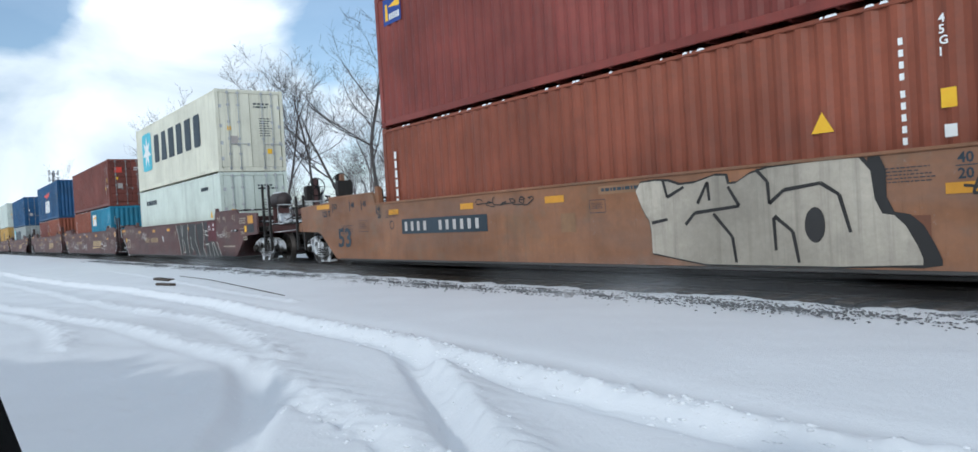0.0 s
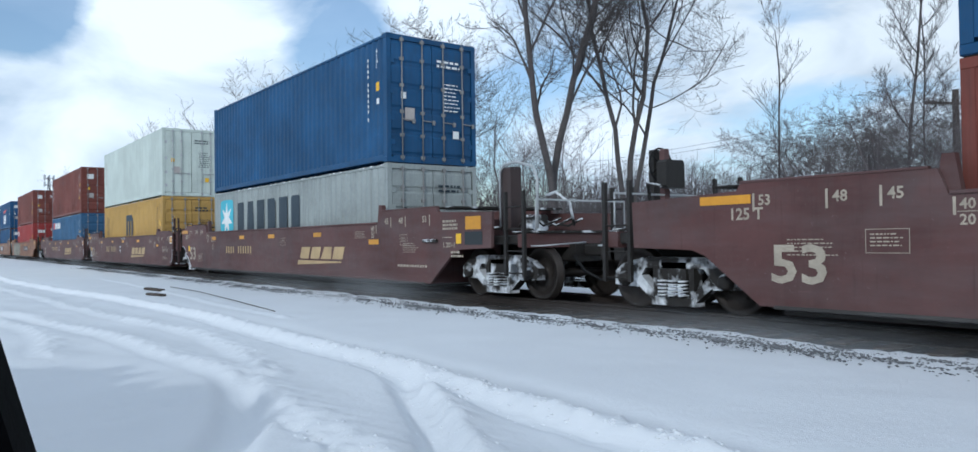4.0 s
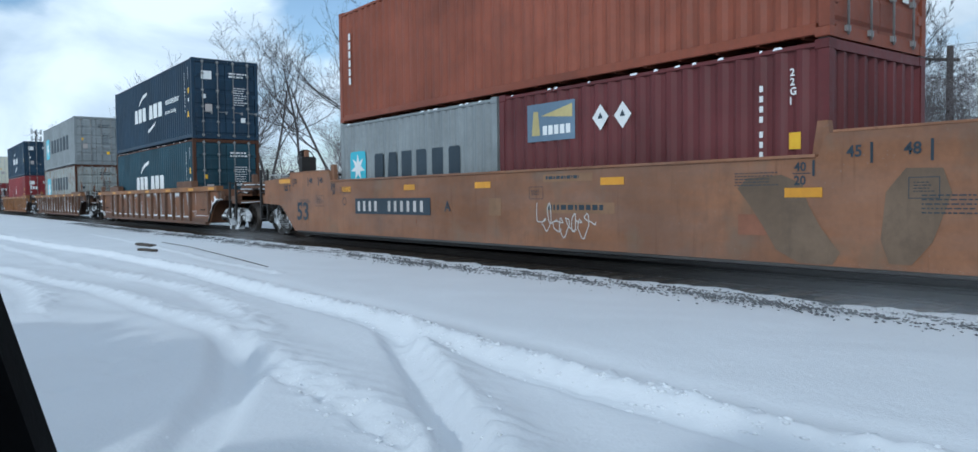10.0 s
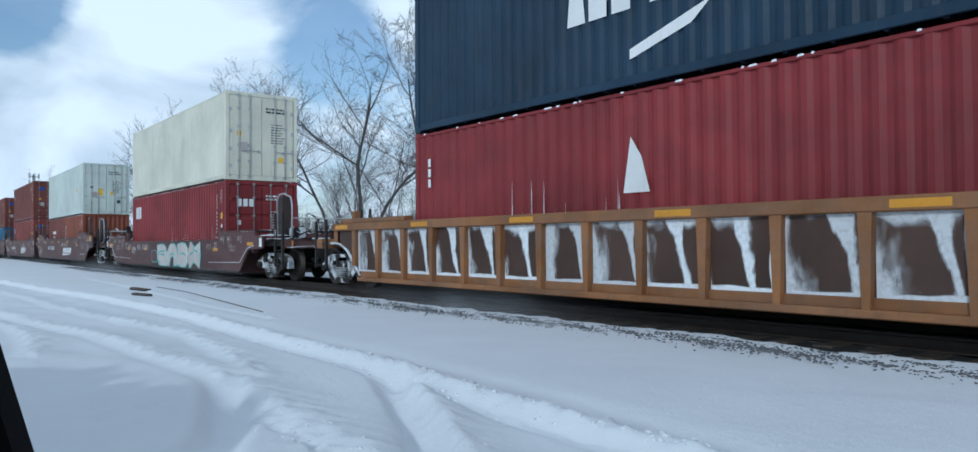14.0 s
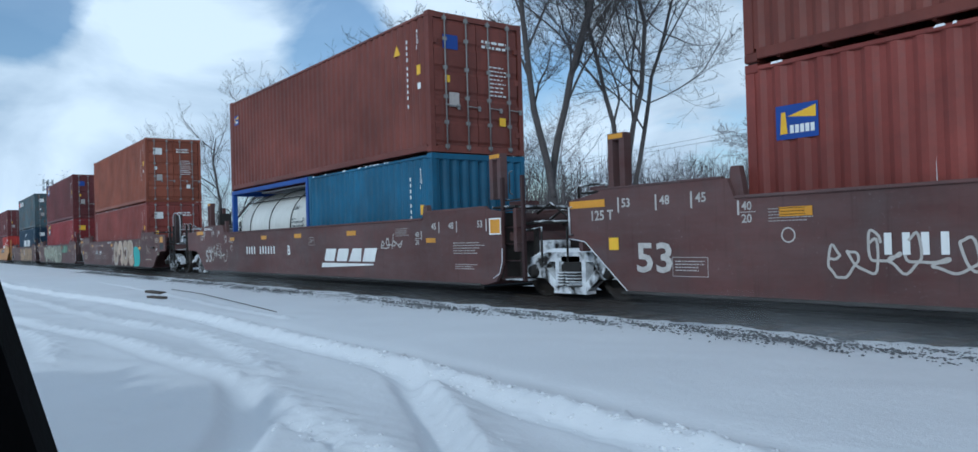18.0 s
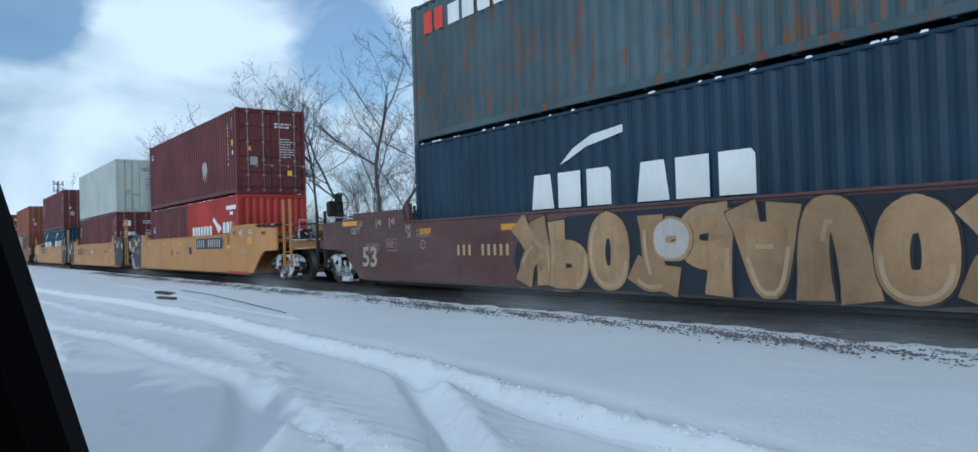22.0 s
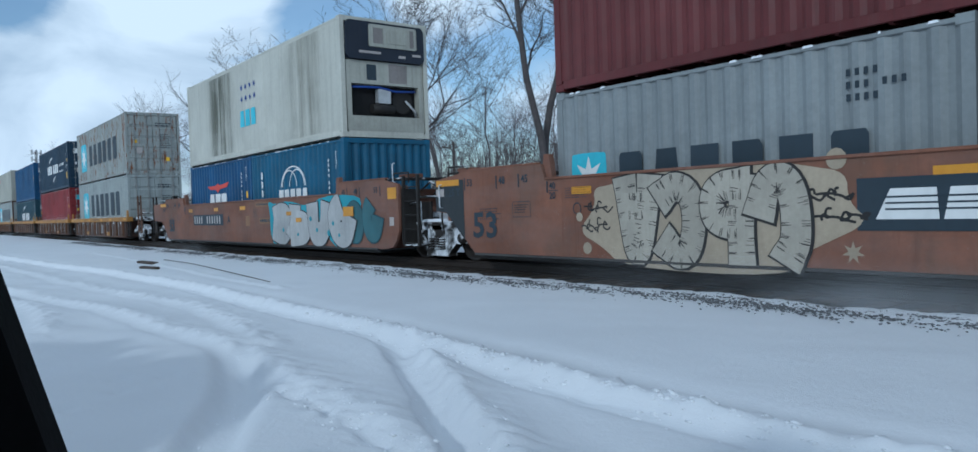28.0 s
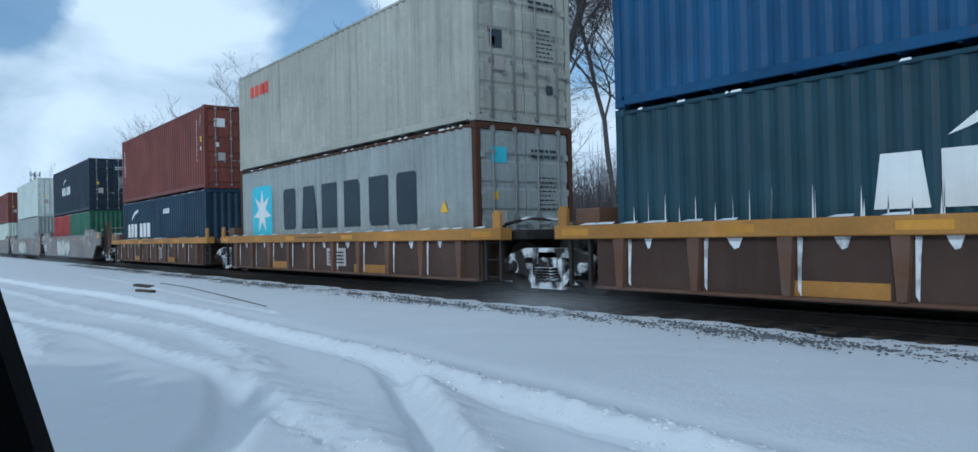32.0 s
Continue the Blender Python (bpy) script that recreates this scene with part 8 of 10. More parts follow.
lo = Box("reefer", "mint", "pale grey-green refrigerated container with small dark print").doors(DECAL_DARK).blocks_brand(1.3, 3.2, 2.2, 0.2, 6, DECAL_DARK).warning(11.0, 1.35)
lo.quads("number_marking", [(9.9 + 0.1 * i, 9.98 + 0.1 * i, 2.35, 2.48) for i in range(9)], DECAL_DARK)
load(-26.96, FLOOR_A, [lo], up)

car, r_, lm = plated_car("maroon", "maroon well car with tan emblem and white tags", "shared", "shared", 3)
ride(car, -46.48 - 6.096)
speed_brand(car, 1.8, 4.5, 0.55, 0.95, DECAL_TAN)
number_strip(car, -4.0, -1.8, 0.76, 0.96, DECAL_TAN)
letters_side(car, "WELL LD LMT 120,000", -1.3, 1.335, 0.085, DECAL_WHITE, -1.509)
scrawl(car, -6.2, -3.4, 0.35, 1.2, SPRAY_WHITE, 21, r=0.02)
scrawl(car, -1.9, -0.2, 0.3, 1.15, SPRAY_WHITE, 22, r=0.026, turns=3)
scrawl(car, 4.5, 6.0, 0.25, 1.22, SPRAY_WHITE, 23, r=0.03, turns=3)
up = Box("40s", "brown", "faded brown corrugated container with closed doors").number().doors(None, DECAL_RED).warning(11.3, 0.95)
l1 = Box("20s", "orange", "orange-brown twenty-foot container with upright letters", "blank").upright(6)
l2 = Box("20s", "cyan", "bright cyan twenty-foot container with framed badge", "blank").number()
l2.badge(0.5, 1.62, 1.15, DECAL_WHITE, DECAL_YELLOW, 0.75)
load(-46.48, FLOOR_A, [l1, l2], up)

car, r_, lm = plated_car("maroon", "maroon well car with tan emblem and scrawled tag", "coupled", "shared", 4)
ride(car, -66.26 - 6.096)
speed_brand(car, 1.8, 4.5, 0.55, 0.95, DECAL_TAN)
number_strip(car, -4.15, -1.75, 0.74, 0.95, DECAL_TAN)
letters_side(car, "A", -1.1, 0.74, 0.24, DECAL_WHITE, -1.509)
letters_side(car, "WELL LD LMT 120,000", -1.3, 1.335, 0.085, DECAL_WHITE, -1.509)
scrawl(car, 1.7, 4.3, 1.0, 1.3, SPRAY_WHITE, 31, r=0.022, turns=6)
scrawl(car, -3.4, -1.2, 0.3, 1.25, SPRAY_WHITE, 32, r=0.024, turns=3)
up = Box("40h", "blue", "weathered blue container with white blocks and red bird", "blank").bird_brand(4.7, 7.4, 0.62, 0.95).number()
l1 = Box("20s", "brown", "brown twenty-foot container with upright letters", "blank").upright(4).number()
l2 = Box("20s", "orange", "orange-brown twenty-foot container with upright letters", "blank").upright(6).number()
load(-66.26, FLOOR_A, [l1, l2], up)

# units 4 to 6
car, r_, lm = plated_car("maroon", MAR, "shared", "coupled", 5)
ride(car, -90.11 - 6.096)
number_strip(car, -4.0, -1.6, 0.76, 0.98, DECAL_TAN)
speed_brand(car, 1.8, 4.5, 0.55, 0.95, DECAL_TAN)
up = Box("40h", "blue", "dark blue corrugated container with closed doors").doors().number()
lo = Box("40s", "palegrey", "pale grey container with blue star square").doors(DECAL_DARK).star_brand(0.6, 1.0, 1.3, 2.3, 7.6, 1.0)
load(-90.11, FLOOR_A, [lo], up)
car, r_, lm = plated_car("maroon", "maroon well car with tan emblem and clean lettering", "shared", "shared", 6)
ride(car, -109.33 - 6.096)
number_strip(car, -4.05, -1.55, 0.75, 1.03, DECAL_TAN)
letters_side(car, "C", -0.85, 0.75, 0.28, DECAL_WHITE, -1.509)
speed_brand(car, 1.6, 4.3, 0.55, 0.95, DECAL_TAN)
letters_side(car, "WELL LD LMT 119,800", -0.5, 1.335, 0.085, DECAL_WHITE, -1.509)
up = Box("reefer", "white", "white refrigerated container with faint upright letters").upright(6, DECAL_GREY, 0.5).doors(DECAL_DARK)
lo = Box("40h", "yellow", "mustard yellow container with dark emblem and letters").doors(DECAL_DARK).number(DECAL_DARK).warning(11.1, 0.95)
lo.quads("name_marking", [(0.75, 0.85, 2.25 - 0.19 * i, 2.38 - 0.19 * i) for i in range(9)] + [(1.1, 1.2, 2.15 - 0.19 * i, 2.28 - 0.19 * i) for i in range(8)], DECAL_DARK)
lo.polys("emblem", [[(5.3, 1.3), (5.6, 1.3), (5.6, 2.0), (5.85, 2.0), (5.85, 1.3), (6.15, 1.3), (6.15, 2.0), (6.4, 2.0), (6.4, 1.3), (6.7, 1.3), (6.7, 2.1), (6.5, 2.3), (5.3, 2.3)]], DECAL_DARK)
load(-109.33, FLOOR_A, [lo], up)
car, r_, lm = plated_car("maroon", MAR, "coupled", "shared", 7)
ride(car, -128.88 - 6.096)
number_strip(car, -4.05, -1.55, 0.75, 1.03, DECAL_TAN)
letters_side(car, "B", -0.85, 0.75, 0.28, DECAL_WHITE, -1.509)
speed_brand(car, 1.6, 4.3, 0.55, 0.95, DECAL_TAN)
letters_side(car, "WELL LD LMT 119,800", -0.5, 1.335, 0.085, DECAL_WHITE, -1.509)
up = Box("40h", "brown", "brown corrugated container with upright white letters").upright(6).number().doors(None, DECAL_WHITE).warning(11.5, 0.9)
lo = Box("40h", "midblue", "faded blue rusting container with red and white blocks").doors().number().blocks_brand(0.38, 1.2, 2.08, 0.46, 2, DECAL_RED).blocks_brand(1.22, 3.75, 2.1, 0.42, 5, DECAL_WHITE)
load(-128.88, FLOOR_A, [lo], up)

# units 7 to 9
car, r_, lm = plated_car("tan", "rust-brown well car with faded dark graffiti", "shared", "coupled", 8)
ride(car, -152.9 - 6.096)
part("graffiti_field", side_polys([soften([(-6.6, 0.2), (-1.2, 0.2), (-0.9, 0.8), (-1.1, 1.42), (-6.3, 1.42), (-6.8, 0.9)], 1)], -1.5098), paint("spray_olive_silver", (0.27, 0.25, 0.19), 0.5, 0.3, 0, 0.5), car, "dull silver sprayed ground")
graffiti(car, -6.5, -1.2, 0.24, 1.42, "-fork ~tent -bowl ~tent ~hook", paint("spray_dull_silver", (0.24, 0.225, 0.175), 0.5, 0.3, 0, 0.5), SPRAY_BLACK, 41, -1.5115, 0.36, 0, 0.045)
number_strip(car, 2.0, 4.8, 0.78, 1.04, DECAL_WHITE, DECAL_DARK)
up = Box("40h", "brown", "brown corrugated container with closed doors").upright(6).number().doors(None, DECAL_WHITE).warning(11.5, 0.9)
lo = Box("40h", "red", "bright red corrugated container with white blocks").number().doors().blocks_brand(0.6, 1.5, 1.88, 0.45, 3, DECAL_WHITE).frost(0.9, 14)
lo.ends("name_marking", [(-0.85 + 0.2 * i, -0.7 + 0.2 * i, 2.05, 2.3) for i in range(3)], DECAL_WHITE)
load(-152.9, FLOOR_A, [lo], up)
car, r_, lm = plated_car("tan", "rust-brown well car with dark emblem panel", "shared", "shared", 9)
ride(car, -172.57 - 6.096)
plain_brand(car, -1.2, 1.05, 0.75, 1.08)
strokes(car, 3.3, 6.0, 0.25, 1.42, [[(0.06, 0.95), (0.04, 0.78), (0.09, 0.62), (0.02, 0.5), (0.0, 0.35), (0.04, 0.2), (0.08, 0.13)], [(0.20, 0.42), (0.18, 0.62), (0.12, 0.82), (0.19, 0.88), (0.20, 0.65), (0.2, 0.42)],
        [(0.15, 0.4), (0.13, 0.56), (0.07, 0.5), (0.08, 0.33), (0.14, 0.25), (0.22, 0.36), (0.27, 0.5), (0.23, 0.68), (0.20, 0.42), (0.24, 0.34)], [(0.25, 0.97), (0.29, 0.82), (0.25, 0.62), (0.20, 0.45)],
        [(0.36, 0.85), (0.33, 0.6), (0.31, 0.38), (0.38, 0.62), (0.42, 0.9)], [(0.54, 0.92), (0.52, 0.72), (0.41, 0.47), (0.56, 0.66)]], SPRAY_WHITE, 0.0075)
strokes(car, 3.3, 6.0, 0.25, 1.42, [[(0.53, 0.58), (0.54, 0.82), (0.67, 0.80), (0.65, 0.52), (0.5, 0.44), (0.42, 0.38), (0.56, 0.5), (0.68, 0.42), (0.62, 0.2), (0.6, 0.05)], [(0.59, 0.83), (0.66, 1.0), (0.86, 1.03), (0.95, 0.8), (0.88, 0.58), (0.8, 0.48), (0.97, 0.6), (1.02, 0.3), (0.93, 0.0), (0.8, -0.02), (0.68, 0.1)],
        [(0.7, 0.52), (0.67, 0.7), (0.76, 0.92), (0.84, 0.75), (0.75, 0.55), (0.7, 0.52)], [(0.68, 0.35), (0.8, 0.52), (0.95, 0.36), (0.84, 0.10), (0.70, 0.15), (0.71, 0.38)], [(0.40, 0.33), (0.46, 0.06), (0.58, 0.38), (0.42, 0.22)]], SPRAY_WHITE, 0.0075, -1.5135)
scrawl(car, 1.3, 2.4, 1.2, 1.4, SPRAY_WHITE, 52, r=0.012, turns=5)
up = Box("40h", "blue", "blue weathered container with white blocks and red bird").bird_brand(4.65, 7.4, 0.58, 0.95).number().doors(None, DECAL_WHITE)
lo = Box("40h", "blue", "blue corrugated container with closed doors", rusty=True).number().doors(None, DECAL_WHITE)
load(-172.57, FLOOR_A, [lo], up)
car, r_, lm = plated_car("tan", "rust-brown well car with white scrawls and patches", "coupled", "shared", 10)
ride(car, -192.36 - 6.096)
number_strip(car, -4.75, -1.9, 0.76, 0.98, DECAL_WHITE, DECAL_DARK)
letters_side(car, "A", -1.3, 0.78, 0.2, DECAL_DARK, -1.509)
scrawl(car, 1.4, 2.6, 0.4, 1.0, SPRAY_WHITE, 61, r=0.012)
part("graffiti_field", side_polys([soften([(5.0, 1.22), (5.35, 0.8), (5.7, 0.25), (6.5, 0.25), (6.05, 0.8), (5.9, 1.28)], 1), soften([(6.8, 0.3), (7.25, 0.3), (7.6, 1.28), (6.9, 1.3)], 1)], -1.5072), paint("spray_faded_dark", (0.125, 0.085, 0.055), 0.6, 0.4, 0, 0.8), car, "faded dark spray smudges")["kind"] = "stuff"
up = Box("40s", "orange", "orange-brown corrugated container with upright letters").upright(6).number().doors()
l1 = Box("20s", "grey", "grey twenty-foot container with blue star square", "blank").star_brand(0.45, 1.15, 0.75, 1.6, 5.1, 0.55)
l2 = Box("20s", "darkred", "dark red twenty-foot container with badge and diamond labels", "blank").number(None, "22G1")
l2.badge(0.75, 1.72, 1.15, paint("badge_slate_blue", (0.14, 0.20, 0.27), 0.5, 0.2, 0, 0.3), paint("badge_gold", (0.48, 0.40, 0.18), 0.5, 0.2, 0, 0.3), 0.72)
l2.polys("diamond_label", [[(cx - 0.17, 2.0), (cx, 1.8), (cx + 0.17, 2.0), (cx, 2.2)] for cx in (2.45, 2.9)], DECAL_WHITE)
l2.polys("diamond_mark", [[(cx - 0.06, 1.98), (cx + 0.05, 1.98), (cx, 2.08)] for cx in (2.45, 2.9)], DECAL_DARK, "", 0.003)
load(-192.36, FLOOR_A, [l1, l2], up)

# units 10 to 12, single ribbed cars
car, r_ = ribbed_single("orange-brown ribbed well car with frozen spray", 11, "ribbrown", "ribred", True)
ride(car, -216.22 - 6.096 + 0.15)
up = Box("40h", "cmablue", "dark blue container with white swoosh and slogan").swoosh_brand(3.75, 8.35, 1.15, 0.58, True).number().doors(None, DECAL_WHITE).warning(11.7, 0.8)
lo = Box("40h", "teal", "dark teal container with white swoosh and blocks", rusty=True).swoosh_brand(3.75, 8.35, 1.08, 0.62).number().doors().warning(11.7, 0.8)
load(-216.22, FLOOR_B, [lo], up)
car, r_ = ribbed_single("orange-brown ribbed well car caked with frozen spray", 12, "ribbrown", "ribdark")
ride(car, -239.69 - 6.096 + 0.2)
up = Box("40h", "grey", "grey corrugated container with blue star square").star_brand(1.2, 0.72, 1.4, 3.35, 10.5, 0.88, 0.05).doors(DECAL_DARK)
lo = Box("40h", "rustgrey", "rust-streaked pale grey container with blue star square", rusty=True).star_brand(1.22, 0.78, 1.5, 3.6, 9.8, 0.82, 0.30).doors(DECAL_DARK)
load(-239.69, FLOOR_B, [lo], up)
car, r_ = ribbed_single("orange-brown ribbed well car with yellow handrails", 13)
ride(car, -263.23 - 6.096 + 0.1)
up = Box("40h", "cmablue", "dark blue container with white swoosh and blocks").swoosh_brand(4.5, 7.7, 1.15, 0.5).number().doors(None, DECAL_WHITE).warning(11.6, 1.2)
up.polys("emblem_swoosh", [[(5.8, 0.40), (6.9, 0.70), (7.25, 0.98), (6.5, 0.76), (5.8, 0.55)]], DECAL_WHITE)
lo = Box("40h", "crimson", "dark crimson container with white door emblem").number().doors(None, DECAL_WHITE).warning(11.3, 1.3).frost(0.7, 9, 3.0, 6.0).upright(3)
lo.ends("name_marking", [(-0.85, -0.7, 1.75, 2.1), (-0.65, -0.5, 1.75, 1.98), (-0.45, -0.28, 1.75, 1.98)], DECAL_WHITE)
lo.polys("emblem_mark", [[(5.65, 1.38), (6.15, 1.38), (6.0, 1.9), (5.8, 2.2)]], DECAL_WHITE)
load(-263.23, FLOOR_B, [lo], up)

# unit 13, a single plated car
car, r_, lm = plated_car("maroon", "maroon well car with teal and white graffiti", "coupled", "coupled", 14, ink=DECAL_GREY)
ride(car, -286.83 - 6.096)
number_strip(car, -4.05, -2.15, 0.84, 1.06, DECAL_GREY, None, (3, 5))
scrawl(car, -4.95, -4.3, 0.66, 1.08, SPRAY_WHITE, 75, r=0.016, turns=5)
graffiti(car, -1.85, -0.95, 0.36, 0.8, "ring", CAR_PAINTS["maroon"], SPRAY_TEAL, 71)
graffiti(car, -0.9, 4.4, 0.24, 1.10, "-bend arch -moon -fork", SPRAY_WHITE, SPRAY_TEAL, 72, shine=SPRAY_TEAL)
up = Box("reefer", "cream", "white refrigerated container with dark seams").doors(DECAL_DARK)
lo = Box("40h", "crimson", "bright crimson container with white blocks").number().doors().blocks_brand(0.58, 1.52, 1.95, 0.5, 3, DECAL_WHITE).frost(0.5, 9, 6.0)
lo.ends("name_marking", [(-0.85 + 0.2 * i, -0.7 + 0.2 * i, 2.05, 2.3) for i in range(3)], DECAL_WHITE)
load(-286.83, FLOOR_A, [lo], up)

# units 14 to 16
car, r_, lm = plated_car("maroon", "maroon well car with white slanted emblem", "shared", "coupled", 15, ink=DECAL_WHITE)
ride(car, -310.53 - 6.096)
guide_frames(car, (-1, 1))
speed_brand(car, 1.4, 4.2, 0.5, 0.9, DECAL_WHITE)
number_strip(car, -4.05, -1.55, 0.75, 0.98, DECAL_WHITE)
scrawl(car, 0.9, 3.0, 0.95, 1.28, SPRAY_WHITE, 81, r=0.014, turns=7)
up = Box("reefer", "white", "clean white refrigerated container with silver hinges").upright(6, DECAL_GREY).doors(DECAL_DARK).warning(10.3, 1.35)
up.ends("warning_plate", [(-0.42, -0.2, 1.05, 1.45), (0.2, 0.34, 1.1, 1.3)], DECAL_YELLOW)
l1 = Box("20s", "brown", "brown twenty-foot container with white marks", "blank").frost(0.5, 8)
l1.quads("name_marking", [(1.9 + 0.28 * i, 2.1 + 0.28 * i, 1.55, 1.75) for i in range(4)] + [(2.1 + 0.28 * i, 2.3 + 0.28 * i, 1.2, 1.4) for i in range(2)], DECAL_WHITE)
l2 = Box("20s", "orange", "orange-brown twenty-foot container with upright letters", "blank").upright(6).number()
load(-310.53, FLOOR_A, [l1, l2], up)
car, r_, lm = plated_car("maroon", "maroon well car with white emblem and scrawls", "shared", "shared", 16, ink=DECAL_WHITE)
ride(car, -330.15 - 6.096)
guide_frames(car, (-1, 1))
speed_brand(car, 1.4, 4.2, 0.5, 0.9, DECAL_WHITE)
number_strip(car, -4.3, -2.2, 0.75, 0.98, DECAL_WHITE)
letters_side(car, "C", -1.5, 0.75, 0.24, DECAL_WHITE, -1.509)
letters_side(car, "WELL LD LMT 118,800", -1.1, 1.335, 0.085, DECAL_WHITE, -1.509)
scrawl(car, -4.95, -3.3, 0.5, 1.05, SPRAY_WHITE, 97, r=0.02, turns=7)
scrawl(car, 1.5, 3.9, 0.95, 1.25, SPRAY_WHITE, 92, r=0.016, turns=7)
scrawl(car, -2.2, -1.5, 0.35, 0.7, SPRAY_WHITE, 93, r=0.012, turns=3)
up = Box("40h", "brown", "brown corrugated container with small blue badge").number().doors(None, DECAL_BLUE).warning(10.9, 2.2)
up.badge(0.4, 2.0, 0.45, DECAL_BLUE, DECAL_YELLOW)
lo = Box("40h", "redbrown", "red-brown corrugated container with small blue badge").number().doors(None, DECAL_BLUE).warning(10.9, 1.7).frost(0.5, 12, 2.0, 8)
lo.badge(0.4, 1.9, 0.55, DECAL_BLUE, DECAL_YELLOW)
load(-330.15, FLOOR_A, [lo], up)
car, r_, lm = plated_car("maroon", "maroon well car with large white lettering", "coupled", "shared", 17, ink=DECAL_WHITE)
ride(car, -349.68 - 6.096)
guide_frames(car, (-1, 1))
speed_brand(car, 1.4, 4.2, 0.5, 0.9, DECAL_WHITE)
number_strip(car, -4.0, -1.6, 0.78, 1.0, DECAL_WHITE)
letters_side(car, "B", -0.8, 0.75, 0.26, DECAL_WHITE, -1.509)
scrawl(car, -7.5, -5.9, 0.55, 1.1, SPRAY_SILVER, 95, r=0.018, turns=6)
letters_side(car, "REEFER CLEARANCE", -8.2, 1.60, 0.075, DECAL_WHITE, -1.509)
scrawl(car, 4.4, 5.4, 0.8, 1.2, SPRAY_WHITE, 96, r=0.018, turns=4)
up = Box("40h", "brown", "brown corrugated container with blue door badge").number().doors(None, DECAL_BLUE).warning(10.9, 2.2)
up.badge(0.4, 2.1, 0.4, DECAL_BLUE, DECAL_YELLOW)
l1 = Tank("white tank in blue twenty-foot frame")
for wd, a, z, hh in (("22K2", 1.68, 1.78, 0.11), ("RID/ADR", 1.68, 1.48, 0.055), ("UN PORTABLE TANK", 1.68, 1.39, 0.06), ("TC IMPACT APPROVED", 1.68, 1.28, 0.06), ("25", 2.42, 1.44, 0.09), ("4", 2.46, 1.30, 0.09)):
    lean = math.asin((z - 1.32) / 1.13)
    ob = part("lettering", LETTERS[wd][0], DECAL_DARK, l1.t)
    k = hh / LETTERS[wd][2]
    ob.scale = (k, k, k)
    ob.location, ob.rotation_euler = (a, -math.cos(lean) * 1.13 - 0.012, z), (math.pi / 2 - lean, 0, 0)
l2 = Box("20s", "cosco", "plain mid-blue twenty-foot container", "blank").number()
load(-349.68, FLOOR_A, [l1, l2], up)

# units 17 to 19
car, r_, lm = plated_car("maroon", "maroon well car with cream bubble graffiti", "shared", "coupled", 18, ink=DECAL_TAN)
ride(car, -373.44 - 6.096)
number_strip(car, -4.27, -2.53, 0.78, 0.98, DECAL_WHITE, None, (3, 5))
letters_side(car, "WELL LD LMT 118,800", -1.2, 1.335, 0.085, DECAL_WHITE, -1.509)
graffiti(car, 0.38, 4.75, 0.20, 1.50, "ring ~hook -moon ~bend", paint("spray_rose_cream", (0.44, 0.34, 0.25), 0.5, 0.25, 0, 0.5), paint("spray_oxblood", (0.055, 0.018, 0.016), 0.5, 0.2, 0, 0.2), 101, -1.512, 0.40, 0, 0.035, SPRAY_WHITE, 1.08)
CHALK = paint("spray_dull_chalk", (0.30, 0.25, 0.24), 0.6, 0.3, 0, 0.5)
scrawl(car, -5.15, -3.7, 1.17, 1.33, CHALK, 103, r=0.012, turns=9)
scrawl(car, -3.6, -2.2, 1.19, 1.37, CHALK, 104, r=0.012, turns=8)
scrawl(car, -2.85, -1.2, 0.45, 1.0, CHALK, 105, r=0.013, turns=5)
scrawl(car, -0.05, 0.4, 0.35, 0.85, SPRAY_WHITE, 106, r=0.014, turns=5)
scrawl(car, -8.1, -6.6, 1.60, 1.70, CHALK, 107, r=0.012, turns=9)
slashes(car, [], [[(-5.15, 0.95), (-4.75, 0.98), (-4.7, 0.86), (-4.68, 1.12), (-4.3, 1.14), (-4.5, 0.75), (-4.55, 0.5), (-4.78, 0.5), (-4.72, 0.78), (-5.15, 0.95)], [(-4.22, 1.02), (-3.85, 1.04), (-3.83, 1.15), (-4.2, 1.14), (-4.22, 1.02)],
                  [(-4.33, 0.74), (-4.0, 0.74), (-3.9, 0.66), (-3.92, 0.53), (-4.3, 0.55), (-4.33, 0.74)], [(-3.7, 0.58), (-3.0, 0.57), (-2.95, 0.76), (-3.2, 0.77), (-3.3, 0.68), (-3.7, 0.7), (-3.7, 0.58)]], CHALK, CHALK, -1.508, 0.012)
plate_quads(car, "number_panel", [(-4.33, -3.72, 0.75, 1.0)], paint("panel_dull_green", (0.035, 0.042, 0.038), 0.6, 0.3, 0, 0.4), -1.5092, "dark green number patch")
letters_side(car, "PLATE", 0.06, 1.10, 0.05, DECAL_WHITE, -1.509)
letters_side(car, "H", 0.12, 0.99, 0.08, DECAL_WHITE, -1.509)
graffiti(car, 4.7, 5.9, 0.22, 1.1, "-moon", SPRAY_TEAL, SPRAY_TEAL, 102, -1.511)
up = Box("40h", "orange", "orange-brown corrugated container with white door plate").number().doors(None, DECAL_WHITE)
lo = Box("40h", "redbrown", "red-brown container with upright white letters").upright(6).number().doors(None, DECAL_WHITE).warning(11.5, 0.85).frost(0.8, 22, 4, 11)
load(-373.44, FLOOR_A, [lo], up)
car, r_, lm = plated_car("maroon", "maroon well car with grey-green bubble graffiti", "shared", "shared", 19)
ride(car, -393.12 - 6.096)
